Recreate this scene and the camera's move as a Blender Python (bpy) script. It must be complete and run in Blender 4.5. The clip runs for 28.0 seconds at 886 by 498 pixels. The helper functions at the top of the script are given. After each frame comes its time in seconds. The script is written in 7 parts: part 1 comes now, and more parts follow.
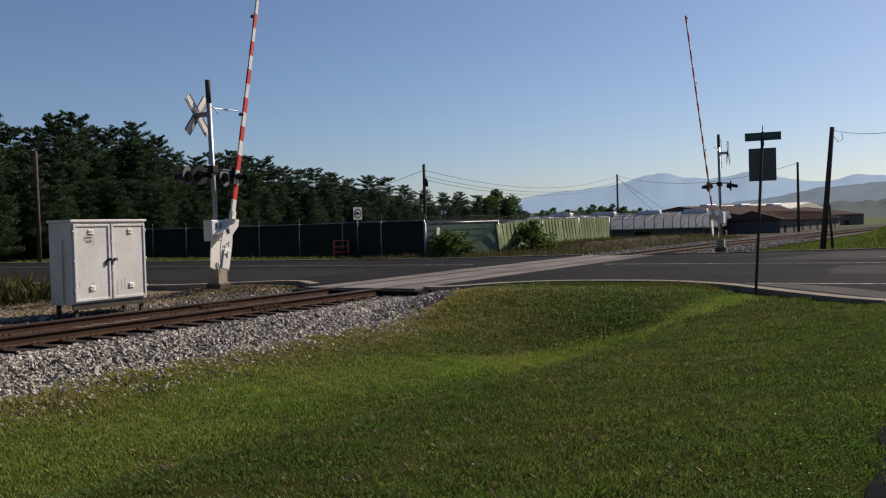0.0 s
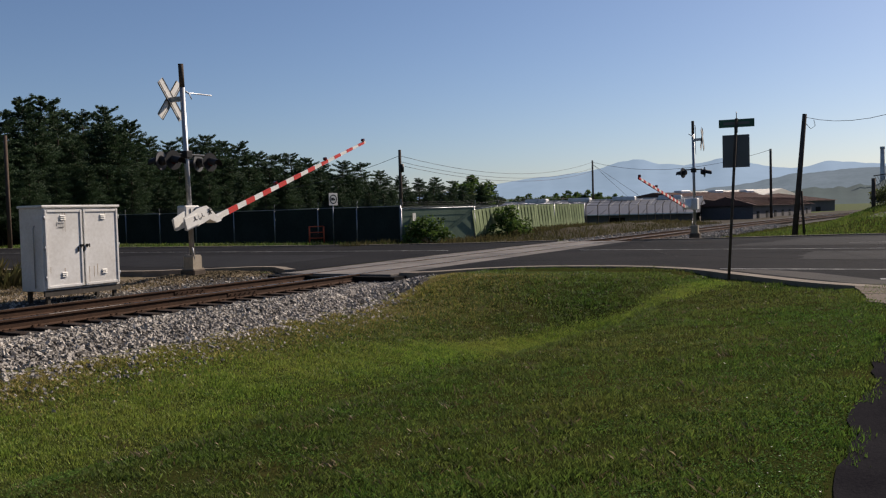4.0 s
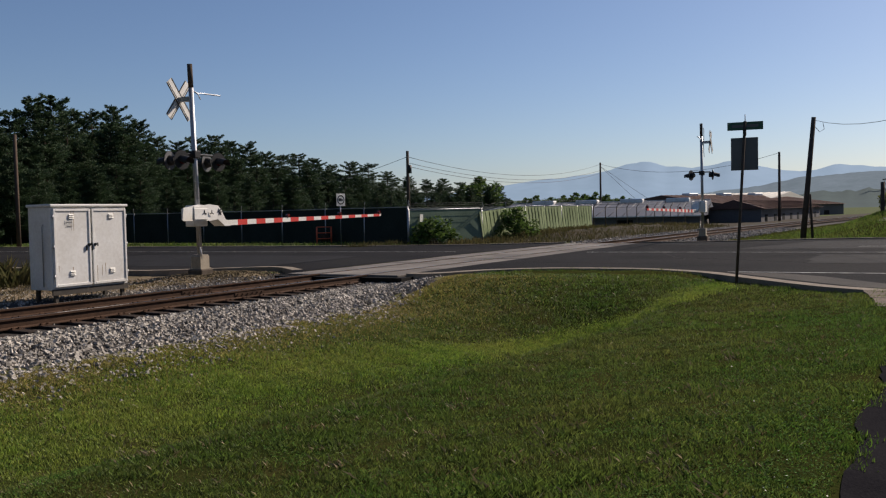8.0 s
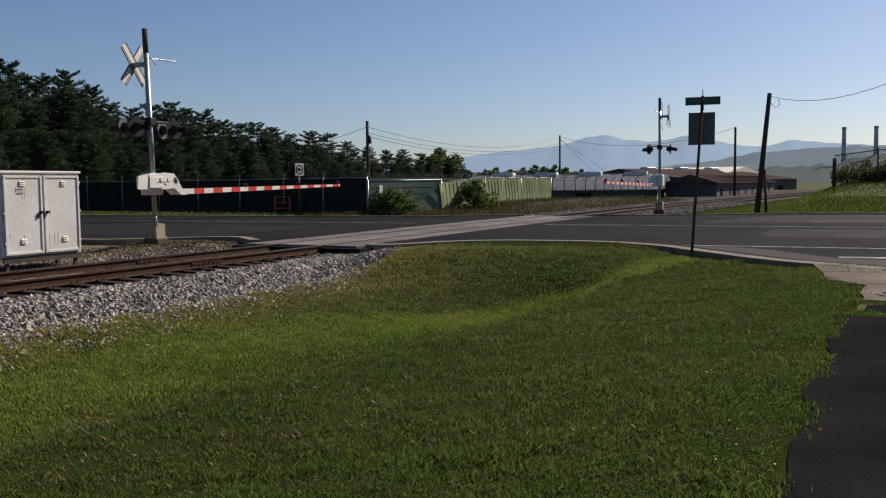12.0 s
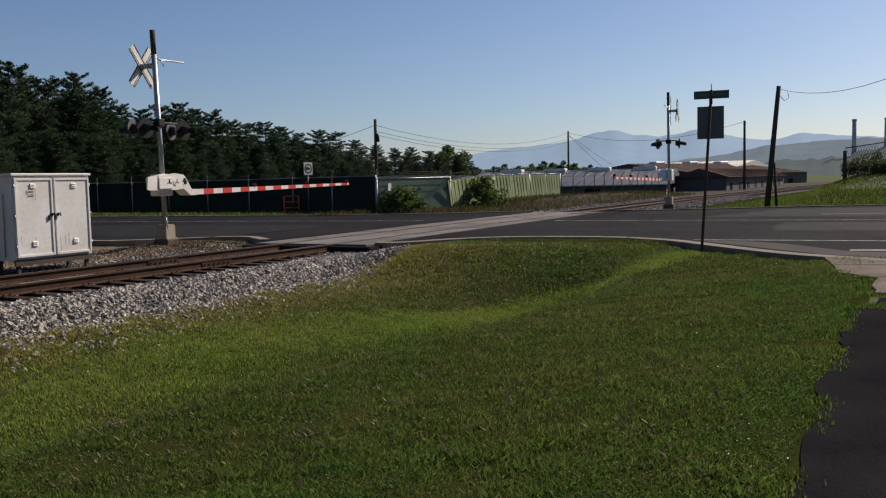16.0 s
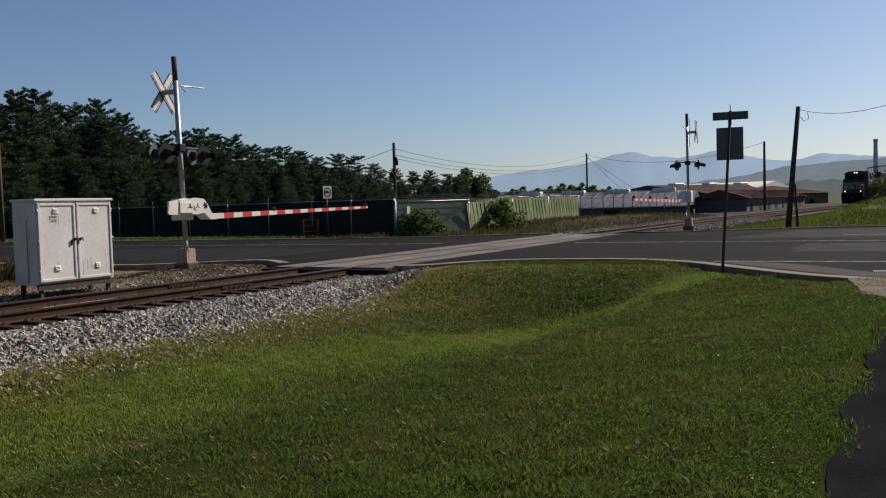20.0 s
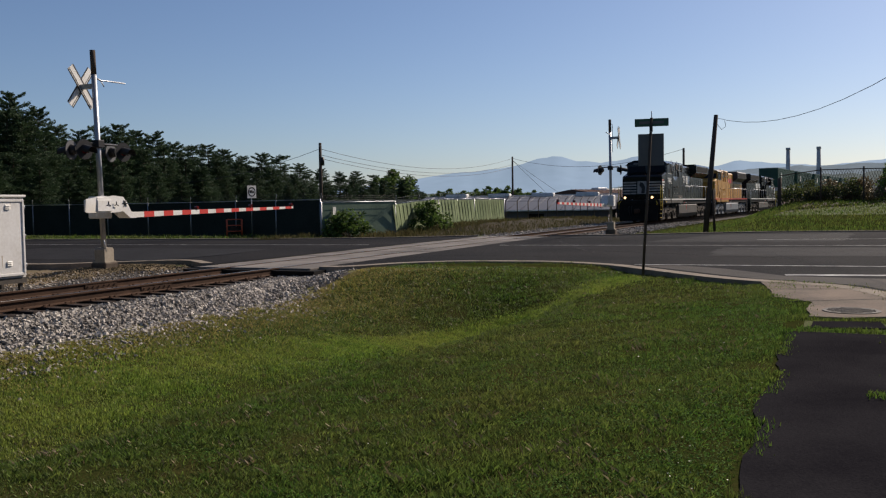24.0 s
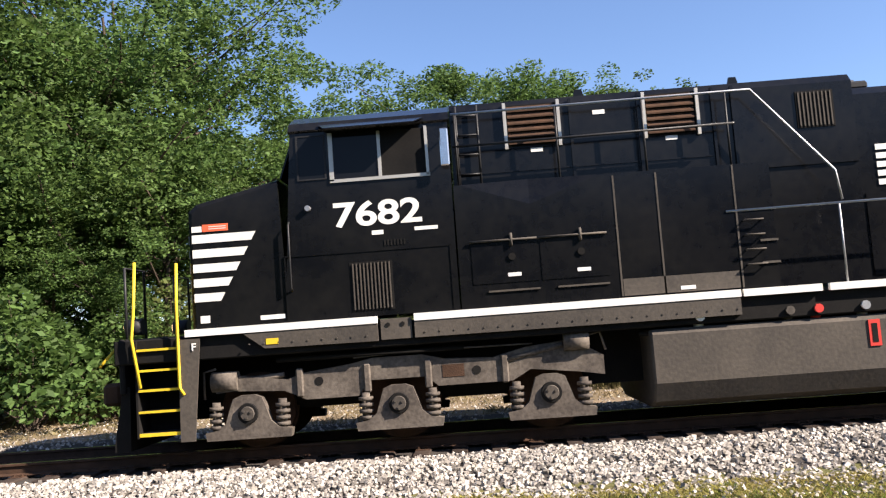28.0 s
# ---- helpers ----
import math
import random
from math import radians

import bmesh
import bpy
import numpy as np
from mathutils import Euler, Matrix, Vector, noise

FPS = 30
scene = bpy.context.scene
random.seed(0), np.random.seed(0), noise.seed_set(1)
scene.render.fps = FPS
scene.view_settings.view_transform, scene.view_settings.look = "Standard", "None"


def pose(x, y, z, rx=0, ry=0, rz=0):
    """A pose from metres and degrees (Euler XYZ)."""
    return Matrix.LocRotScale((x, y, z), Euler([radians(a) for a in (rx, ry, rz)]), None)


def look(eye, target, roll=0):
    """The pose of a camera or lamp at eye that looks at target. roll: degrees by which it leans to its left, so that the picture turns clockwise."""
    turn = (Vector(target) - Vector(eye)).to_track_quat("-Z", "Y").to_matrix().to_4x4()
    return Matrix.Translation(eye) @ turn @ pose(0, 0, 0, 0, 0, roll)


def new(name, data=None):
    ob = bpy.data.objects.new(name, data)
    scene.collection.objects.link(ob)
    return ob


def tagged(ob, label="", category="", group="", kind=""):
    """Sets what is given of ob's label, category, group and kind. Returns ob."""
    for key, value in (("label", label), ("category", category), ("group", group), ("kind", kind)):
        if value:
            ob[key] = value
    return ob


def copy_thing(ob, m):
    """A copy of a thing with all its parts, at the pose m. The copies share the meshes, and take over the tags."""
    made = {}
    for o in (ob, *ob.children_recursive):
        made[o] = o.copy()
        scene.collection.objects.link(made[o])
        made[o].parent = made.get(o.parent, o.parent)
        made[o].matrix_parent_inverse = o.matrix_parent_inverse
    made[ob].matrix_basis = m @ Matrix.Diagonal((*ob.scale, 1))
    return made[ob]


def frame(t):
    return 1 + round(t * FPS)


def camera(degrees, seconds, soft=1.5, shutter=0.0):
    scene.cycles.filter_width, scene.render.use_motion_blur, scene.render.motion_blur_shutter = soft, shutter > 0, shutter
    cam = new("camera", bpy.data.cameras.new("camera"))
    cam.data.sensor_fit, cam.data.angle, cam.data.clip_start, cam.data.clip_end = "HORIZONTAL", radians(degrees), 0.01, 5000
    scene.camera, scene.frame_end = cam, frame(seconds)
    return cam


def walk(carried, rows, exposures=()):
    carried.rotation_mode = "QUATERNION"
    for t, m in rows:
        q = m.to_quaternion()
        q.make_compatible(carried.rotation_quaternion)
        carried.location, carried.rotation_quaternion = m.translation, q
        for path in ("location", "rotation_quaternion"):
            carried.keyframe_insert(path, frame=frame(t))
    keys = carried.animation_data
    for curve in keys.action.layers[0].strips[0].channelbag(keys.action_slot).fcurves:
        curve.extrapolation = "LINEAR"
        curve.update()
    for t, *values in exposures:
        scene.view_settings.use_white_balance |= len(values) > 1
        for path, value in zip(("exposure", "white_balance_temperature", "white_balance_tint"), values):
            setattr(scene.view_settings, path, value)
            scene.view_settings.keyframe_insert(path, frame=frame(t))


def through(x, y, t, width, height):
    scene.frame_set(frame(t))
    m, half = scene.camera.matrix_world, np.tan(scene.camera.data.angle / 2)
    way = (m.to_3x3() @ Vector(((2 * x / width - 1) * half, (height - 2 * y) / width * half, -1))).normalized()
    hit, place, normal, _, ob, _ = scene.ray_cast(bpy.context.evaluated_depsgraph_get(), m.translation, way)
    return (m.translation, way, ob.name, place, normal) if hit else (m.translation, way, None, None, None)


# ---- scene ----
cam = camera(53.47, 28.0, soft=1.2, shutter=0.04)
EYE = (0.0, -13.465, 1.50)
# seconds, turn, tilt, lean of the hand-held camera, which stays on its spot on the footpath
TURNS = [
    (0, -59.64, -1.42, 1.58),
    (0.5, -60.22, -0.86, 1.96),
    (1, -60.36, -2.04, 2.19),
    (1.5, -60.26, -1.73, 1.05),
    (2, -60.61, -1.55, 0.97),
    (2.5, -60.79, -1.53, 1.06),
    (3, -61.32, -1.83, 1.22),
    (3.5, -61.59, -2.17, 1.43),
    (5.5, -59.57, -3.20, 1.80),
    (6, -59.53, -3.25, 1.83),
    (6.5, -59.79, -3.24, 1.90),
    (7, -59.46, -4.56, 1.46),
    (7.5, -59.82, -3.11, 1.13),
    (8, -60.73, -2.29, 1.20),
    (8.5, -61.64, -1.99, 1.48),
    (9, -62.30, -2.66, 1.20),
    (9.5, -61.87, -4.17, 1.34),
    (10, -62.67, -2.45, 0.84),
    (10.5, -63.16, -2.43, 0.85),
    (11, -62.88, -2.91, 1.00),
    (11.5, -63.51, -3.36, 0.93),
    (12, -63.35, -4.20, 0.58),
    (12.5, -62.51, -3.83, 1.09),
    (14.5, -62.91, -3.96, 0.75),
    (15, -62.90, -4.13, 0.92),
    (15.5, -63.01, -4.26, 1.16),
    (16, -62.79, -4.36, 1.28),
    (16.5, -62.48, -4.20, 1.33),
    (17, -62.29, -3.81, 1.53),
    (17.5, -62.19, -3.40, 1.69),
    (18, -61.93, -2.76, 2.00),
    (18.5, -61.43, -2.49, 2.28),
    (19, -61.78, -2.93, 3.12),
    (19.5, -61.72, -2.77, 2.45),
    (20, -61.58, -2.85, 1.62),
    (20.5, -61.63, -3.19, 1.93),
    (21, -62.30, -2.34, 1.65),
    (21.5, -67.83, -0.86, 1.99),
    (23.5, -65.09, -2.30, 0.60),
    (24, -66.36, -2.85, 0.92),
    (24.5, -67.63, -1.85, 1.26),
    (25, -67.61, -0.99, -0.07),
    (25.5, -67.58, -1.20, 0.94),
    (26, -65.94, -0.88, 3.09),
    (26.5, -61.34, 0.90, 4.06),
    (26.7, -58.87, 1.26, 4.34),
    (26.8, -55.85, 1.48, 4.92),
    (26.9, -52.39, 1.95, 4.69),
    (27, -48.86, 2.65, 4.83),
    (27.1, -43.43, 3.74, 4.27),
    (27.2, -37.39, 4.00, 4.60),
    (27.3, -32.02, 4.59, 3.75),
    (27.4, -27.32, 5.03, 3.79),
    (27.5, -21.99, 4.62, 4.86),
    (27.6, -17.66, 4.82, 4.83),
    (27.7, -12.72, 4.72, 4.63),
    (27.8, -7.41, 4.91, 4.15),
    (27.9, -1.82, 5.28, 3.80),
    (28, 2.10, 5.13, 4.16),
]
walk(cam, [(t, pose(*EYE, 90 + tilt, lean, turn)) for t, turn, tilt, lean in TURNS],
     exposures=((0.0, 0.22, 6850, 16), (6.0, 0.22, 6850, 16), (7.0, 0.3, 6850, 16), (8.0, 0.2, 6850, 16), (16.0, 0.16, 6850, 16), (20.0, 0.14, 6850, 16), (24.0, 0.22, 6850, 16), (25.0, -0.04, 6850, 16), (26.2, 0.0, 6850, 16), (26.7, 0.16, 6850, 16), (27.0, 0.6, 6850, 16), (27.2, 0.92, 6850, 16), (27.5, 1.44, 6850, 16), (28.0, 1.64, 6800, 17)))

# ---- light: a clear summer morning, sun from behind on the far end of the track ----
SUN_EL, SUN_AZ = 35.5, 112.0
world = bpy.data.worlds.new("sky")
scene.world = world
world.use_nodes = True
wn = world.node_tree
sky = wn.nodes.new("ShaderNodeTexSky")
sky.sky_type, sky.sun_disc = "NISHITA", False
sky.sun_elevation, sky.sun_rotation = radians(SUN_EL), radians(SUN_AZ)
sky.altitude, sky.air_density, sky.dust_density, sky.ozone_density = 600, 0.95, 1.1, 5.6
wn.nodes["Background"].inputs[1].default_value = 0.076
wn.links.new(sky.outputs[0], wn.nodes["Background"].inputs[0])
sun_data = bpy.data.lights.new("sun", "SUN")
sun_data.energy, sun_data.angle, sun_data.color = 5.0, radians(0.5), (1.0, 0.93, 0.82)
sun = new("sun", sun_data)
sun.matrix_world = look((60 * math.sin(radians(SUN_AZ)), 60 * math.cos(radians(SUN_AZ)), 60 * math.tan(radians(SUN_EL))), (0, 0, 0))


# ---- materials ----
def mat(name, color, rough=0.7, metal=0.0, second=None, amount=0.35, scale=3.0, fine=40.0, bump=0.0, spread=0.0, coat=0.0, emit=None, power=0.0):
    """A surface with colour variation at two scales; spread varies it from piece to piece."""
    m = bpy.data.materials.new(name)
    m.use_nodes = True
    n, link = m.node_tree.nodes, m.node_tree.links
    b = n["Principled BSDF"]
    b.inputs["Roughness"].default_value, b.inputs["Metallic"].default_value = rough, metal
    b.inputs["Coat Weight"].default_value = coat
    b.inputs["Specular IOR Level"].default_value = 0.45 if rough < 0.5 else 0.25 if rough < 0.8 else 0.08
    second = second or tuple(c * 0.6 for c in color)
    co = n.new("ShaderNodeTexCoord")
    big, small = n.new("ShaderNodeTexNoise"), n.new("ShaderNodeTexNoise")
    big.inputs["Scale"].default_value, small.inputs["Scale"].default_value = scale, fine
    big.inputs["Detail"].default_value, small.inputs["Detail"].default_value = 5, 3
    add = n.new("ShaderNodeMath")
    add.operation = "MULTIPLY_ADD"
    ramp = n.new("ShaderNodeMapRange")
    ramp.inputs[1].default_value, ramp.inputs[2].default_value, ramp.inputs[4].default_value = 0.55, 1.05, amount * 2
    mix = n.new("ShaderNodeMix")
    mix.data_type = "RGBA"
    mix.inputs[6].default_value, mix.inputs[7].default_value = (*color, 1), (*second, 1)
    link.new(co.outputs["Object"], big.inputs["Vector"])
    link.new(co.outputs["Object"], small.inputs["Vector"])
    link.new(small.outputs[0], add.inputs[0])
    add.inputs[1].default_value = 0.6
    link.new(big.outputs[0], add.inputs[2])
    link.new(add.outputs[0], ramp.inputs[0])
    link.new(ramp.outputs[0], mix.inputs[0])
    last = mix.outputs[2]
    if spread:
        info, geo = n.new("ShaderNodeObjectInfo"), n.new("ShaderNodeNewGeometry")
        both = n.new("ShaderNodeMath")
        both.operation = "ADD"
        link.new(info.outputs["Random"], both.inputs[0])
        link.new(geo.outputs["Random Per Island"], both.inputs[1])
        wrap = n.new("ShaderNodeMath")
        wrap.operation = "FRACT"
        link.new(both.outputs[0], wrap.inputs[0])
        val = n.new("ShaderNodeMapRange")
        val.inputs[3].default_value, val.inputs[4].default_value = 1 - spread, 1 + spread
        hsv = n.new("ShaderNodeHueSaturation")
        link.new(wrap.outputs[0], val.inputs[0])
        link.new(val.outputs[0], hsv.inputs["Value"])
        link.new(last, hsv.inputs["Color"])
        last = hsv.outputs[0]
    link.new(last, b.inputs["Base Color"])
    if bump:
        bp = n.new("ShaderNodeBump")
        bp.inputs["Strength"].default_value, bp.inputs["Distance"].default_value = bump, 0.02
        link.new(small.outputs[0], bp.inputs["Height"])
        link.new(bp.outputs[0], b.inputs["Normal"])
    if emit:
        b.inputs["Emission Color"].default_value, b.inputs["Emission Strength"].default_value = (*emit, 1), power
    return m


def leaf_mat(name, color, second, spread=0.45, through=0.35, rough=0.55):
    """Leaves: varied clump by clump, letting some light through."""
    m = mat(name, color, rough, 0, second, 0.5, 0.35, 6.0, 0, spread)
    n, link = m.node_tree.nodes, m.node_tree.links
    b, out = n["Principled BSDF"], n["Material Output"]
    tr, mx = n.new("ShaderNodeBsdfTranslucent"), n.new("ShaderNodeMixShader")
    src = b.inputs["Base Color"].links[0].from_socket
    link.new(src, tr.inputs[0])
    mx.inputs[0].default_value = through
    link.new(b.outputs[0], mx.inputs[1])
    link.new(tr.outputs[0], mx.inputs[2])
    link.new(mx.outputs[0], out.inputs[0])
    return m


GRASS = mat("grass_ground", (0.036, 0.066, 0.009), 0.95, 0, (0.07, 0.075, 0.02), 0.5, 1.6, 26, 0.9)
BLADE = leaf_mat("grass_blade", (0.065, 0.132, 0.02), (0.13, 0.14, 0.036), 0.7, 0.42, 0.5)
# thatch darkened to near-black: the shade between blades is in this colour
THATCH_SHADE = mat("shade_dark_thatch", (0.015, 0.028, 0.006), 1.0, 0, (0.046, 0.041, 0.014), 0.5, 1.3, 34, 0.7)
STRAW = mat("dry_turf", (0.17, 0.145, 0.066), 0.95, 0, (0.075, 0.078, 0.03), 0.6, 1.2, 30, 1.0)
# lighter blades: the sunlit look of the swale strip is in their colour
BRIGHT = leaf_mat("lit_strip_blade", (0.17, 0.275, 0.038), (0.26, 0.285, 0.06), 0.5, 0.4, 0.5)
CLOVER = leaf_mat("clover_leaf", (0.05, 0.135, 0.018), (0.09, 0.15, 0.03), 0.6, 0.35, 0.8)
FLOWER = mat("clover_flower", (0.6, 0.58, 0.5), 0.6, 0, (0.45, 0.42, 0.36), 0.3)
OLDSLAB = mat("old_slab", (0.2, 0.155, 0.12), 0.9, 0, (0.1, 0.082, 0.066), 0.6, 0.9, 30, 0.4)
GUTTER = mat("worn_gutter", (0.075, 0.066, 0.058), 0.9, 0, (0.04, 0.038, 0.036), 0.6, 0.7, 30, 0.4)
PATCH = mat("road_patch_with_sheen", (0.022, 0.022, 0.0235), 0.9, 0, (0.013, 0.013, 0.014), 0.6, 0.9, 50, 0.4)
PALE = leaf_mat("glint_pale_blade", (0.26, 0.31, 0.15), (0.34, 0.32, 0.19), 0.3, 0.4, 0.5)
SCRUB = leaf_mat("scrub_blade", (0.06, 0.07, 0.024), (0.11, 0.085, 0.04), 0.45, 0.3, 0.85)
WEED = leaf_mat("weed_blade", (0.23, 0.225, 0.052), (0.32, 0.25, 0.1), 0.45, 0.35, 0.85)
EARTH = mat("brown_earth", (0.05, 0.037, 0.026), 0.95, 0, (0.03, 0.026, 0.015), 0.55, 0.7, 12, 0.8)
DIRT = mat("dry_dirt", (0.22, 0.165, 0.115), 0.95, 0, (0.12, 0.095, 0.055), 0.55, 0.5, 14, 0.6)
ASPHALT = mat("asphalt", (0.0105, 0.0108, 0.0125), 0.9, 0, (0.022, 0.0215, 0.022), 0.65, 0.22, 45, 0.5)
PATH = mat("old_asphalt_path", (0.0115, 0.0108, 0.013), 1.0, 0, (0.025, 0.0237, 0.0255), 0.5, 1.2, 60, 0.35)
CONCRETE = mat("concrete", (0.26, 0.22, 0.175), 0.9, 0, (0.16, 0.135, 0.11), 0.5, 1.5, 40, 0.3)
CREAM = mat("cream_casting", (0.36, 0.31, 0.24), 0.75, 0, (0.24, 0.2, 0.15), 0.5, 3, 25, 0.2)
DARKSTONE = mat("stained_footing", (0.13, 0.105, 0.08), 0.9, 0, (0.07, 0.055, 0.045), 0.5, 3, 30, 0.3)
PANEL = mat("crossing_panel", (0.21, 0.19, 0.17), 0.85, 0, (0.11, 0.1, 0.092), 0.6, 0.8, 25, 0.3, 0.15)
PAINT = mat("road_paint", (0.5, 0.5, 0.47), 0.7, 0, (0.12, 0.12, 0.12), 0.7, 2.2, 30)
STONE = mat("ballast_stone", (0.42, 0.385, 0.335), 0.9, 0, (0.2, 0.18, 0.16), 0.5, 4, 40, 0.4, 0.6)
BED = mat("ballast_bed", (0.06, 0.054, 0.048), 0.95, 0, (0.05, 0.044, 0.04), 0.5, 2, 25, 1.0)
TIE = mat("tie_wood", (0.06, 0.045, 0.036), 0.9, 0, (0.03, 0.023, 0.02), 0.6, 6, 50, 0.5, 0.25)
RUST = mat("rail_rust", (0.085, 0.048, 0.031), 0.82, 0.1, (0.045, 0.028, 0.02), 0.5, 5, 60, 0.3)
SHINE = mat("rail_head", (0.62, 0.6, 0.58), 0.16, 0.95, (0.42, 0.38, 0.34), 0.3, 5, 60)
BLACK = mat("loco_black", (0.0034, 0.0038, 0.0052), 0.17, 0, (0.011, 0.0108, 0.0105), 0.45, 1.1, 9, 0.02)
# greyed copy of the white: the nose front's shade is in this colour
SHADEWHITE = mat("shaded_white", (0.38, 0.37, 0.35), 0.6, 0, (0.2, 0.19, 0.18), 0.5, 2.5, 20)
GRIME = mat("loco_grime", (0.042, 0.037, 0.032), 0.75, 0, (0.085, 0.072, 0.058), 0.5, 1.2, 20, 0.15)
UNDER = mat("truck_grey", (0.15, 0.128, 0.105), 0.8, 0, (0.065, 0.055, 0.047), 0.6, 2.2, 22, 0.25)
# near-black for dark parts; shade in holes, recesses and under frames as colour
DARK = mat("dark_parts_and_shade", (0.008, 0.008, 0.008), 0.8, 0, (0.02, 0.018, 0.016), 0.3)
WHITE = mat("white_paint", (0.78, 0.77, 0.73), 0.5, 0, (0.55, 0.52, 0.46), 0.35, 2, 25)
YELLOW = mat("safety_yellow", (0.72, 0.5, 0.03), 0.5, 0, (0.5, 0.34, 0.03), 0.3, 4, 30)
UPYEL = mat("armour_yellow", (0.5, 0.245, 0.03), 0.5, 0, (0.33, 0.16, 0.03), 0.5, 0.8, 12)
UPROOF = mat("loco_roof_grey", (0.035, 0.036, 0.04), 0.5, 0, (0.06, 0.058, 0.056), 0.4, 0.8, 12)
UPGREY = mat("loco_grey", (0.2, 0.21, 0.22), 0.5, 0, (0.12, 0.12, 0.125), 0.4, 0.8, 12)
RED = mat("signal_red", (0.6, 0.045, 0.035), 0.5, 0, (0.42, 0.05, 0.04), 0.3, 4, 30)
ORANGE = mat("sticker_orange", (0.75, 0.14, 0.06), 0.5, 0, (0.6, 0.1, 0.05), 0.3)
GLASS = mat("cab_glass", (0.006, 0.007, 0.009), 0.08, 0, (0.01, 0.011, 0.013), 0.2, 1, 5)
for shiny, level in ((BLACK, 0.22), (GLASS, 0.14), (ASPHALT, 0.03), (PATH, 0.0), (THATCH_SHADE, 0.0)):
    shiny.node_tree.nodes["Principled BSDF"].inputs["Specular IOR Level"].default_value = level
LAMP = mat("headlight", (1.0, 0.85, 0.6), 0.3, 0, (1, 0.8, 0.5), 0.1, 1, 1, 0, 0, 0, (1.0, 0.62, 0.28), 2.4)
STEEL = mat("galvanised_steel", (0.42, 0.43, 0.44), 0.45, 0.7, (0.28, 0.28, 0.29), 0.4, 3, 30, 0.05)
ALU = mat("window_alu", (0.5, 0.48, 0.42), 0.4, 0.5, (0.5, 0.47, 0.42), 0.3)
CABINET = mat("cabinet_grey", (0.78, 0.77, 0.74), 0.6, 0, (0.56, 0.53, 0.48), 0.38, 1.3, 18)
RUSTSTAIN = mat("rust_stain", (0.5, 0.42, 0.33), 0.7, 0, (0.4, 0.31, 0.22), 0.5, 6, 30)
SIGNAL = mat("signal_black", (0.014, 0.014, 0.015), 0.5, 0, (0.03, 0.03, 0.03), 0.3)
LENS = mat("signal_lens", (0.12, 0.012, 0.012), 0.15, 0, (0.08, 0.01, 0.01), 0.3, 2, 8, 0, 0, 0.6)
SIGNGREY = mat("sign_back", (0.12, 0.122, 0.125), 0.5, 0.1, (0.085, 0.086, 0.09), 0.3)
SIGNGREEN = mat("street_sign_green", (0.012, 0.085, 0.045), 0.45, 0, (0.01, 0.06, 0.035), 0.3)
POLE = mat("utility_pole", (0.06, 0.045, 0.035), 0.9, 0, (0.1, 0.08, 0.065), 0.5, 3, 30, 0.3)
BROWNPOLE = mat("brown_pole", (0.11, 0.08, 0.06), 0.9, 0, (0.075, 0.055, 0.043), 0.5, 3, 30, 0.3)
SCREEN = mat("dark_screen", (0.015, 0.022, 0.019), 0.9, 0, (0.032, 0.042, 0.035), 0.5, 0.5, 10)
GREENFAB = mat("green_screen", (0.17, 0.23, 0.17), 0.85, 0, (0.11, 0.16, 0.12), 0.5, 0.7, 9, 0.3)
STRIPEFAB = mat("pale_green_slats", (0.32, 0.38, 0.21), 0.8, 0, (0.2, 0.26, 0.13), 0.5, 1.2, 9, 0.2, 0.2)
SLATBACK = mat("green_slat_back", (0.19, 0.25, 0.15), 0.85, 0, (0.24, 0.28, 0.16), 0.5, 0.8, 9, 0.2)
ROOF = mat("metal_roof", (0.07, 0.075, 0.095), 0.6, 0, (0.05, 0.053, 0.066), 0.4, 0.2, 4)
ROOFWHITE = mat("white_roof", (0.62, 0.58, 0.5), 0.6, 0, (0.5, 0.46, 0.4), 0.3, 0.1, 2)
ROOFBROWN = mat("brown_roof", (0.13, 0.075, 0.062), 0.85, 0, (0.08, 0.05, 0.043), 0.4, 0.2, 4)
WALL = mat("shed_wall", (0.14, 0.13, 0.13), 0.85, 0, (0.09, 0.085, 0.085), 0.4, 0.3, 5)
CONT_G = mat("container_green", (0.018, 0.075, 0.05), 0.5, 0, (0.014, 0.05, 0.036), 0.4, 0.4, 8)
CONT_W = mat("container_white", (0.55, 0.54, 0.52), 0.5, 0, (0.42, 0.4, 0.37), 0.4, 0.4, 8)
WELL = mat("well_car_tan", (0.34, 0.24, 0.2), 0.7, 0, (0.2, 0.14, 0.12), 0.5, 0.6, 10)
BARK = mat("bark", (0.085, 0.065, 0.05), 0.95, 0, (0.05, 0.038, 0.03), 0.5, 5, 40, 0.5)
# dark surface of the band added out of view for reflections
REFLECT_BAND = mat("dark_reflect_band", (0.02, 0.03, 0.014), 0.95, 0, (0.03, 0.04, 0.018), 0.5, 0.1, 1.5)
PINE = leaf_mat("pine_needles", (0.036, 0.066, 0.03), (0.055, 0.088, 0.04), 0.6, 0.2, 0.7)
LEAF = leaf_mat("broad_leaves", (0.064, 0.125, 0.032), (0.095, 0.15, 0.038), 0.38, 0.45, 0.65)
LEAFDARK = leaf_mat("dark_leaves", (0.052, 0.1, 0.022), (0.08, 0.125, 0.03), 0.5, 0.42, 0.7)
LEAFBRIGHT = leaf_mat("young_leaves", (0.12, 0.22, 0.025), (0.16, 0.25, 0.04), 0.35, 0.45)
BRUSH = leaf_mat("brush_leaves", (0.065, 0.105, 0.024), (0.12, 0.12, 0.04), 0.5, 0.35, 0.75)
DRY = leaf_mat("dry_grass", (0.24, 0.175, 0.095), (0.15, 0.13, 0.06), 0.35, 0.2)
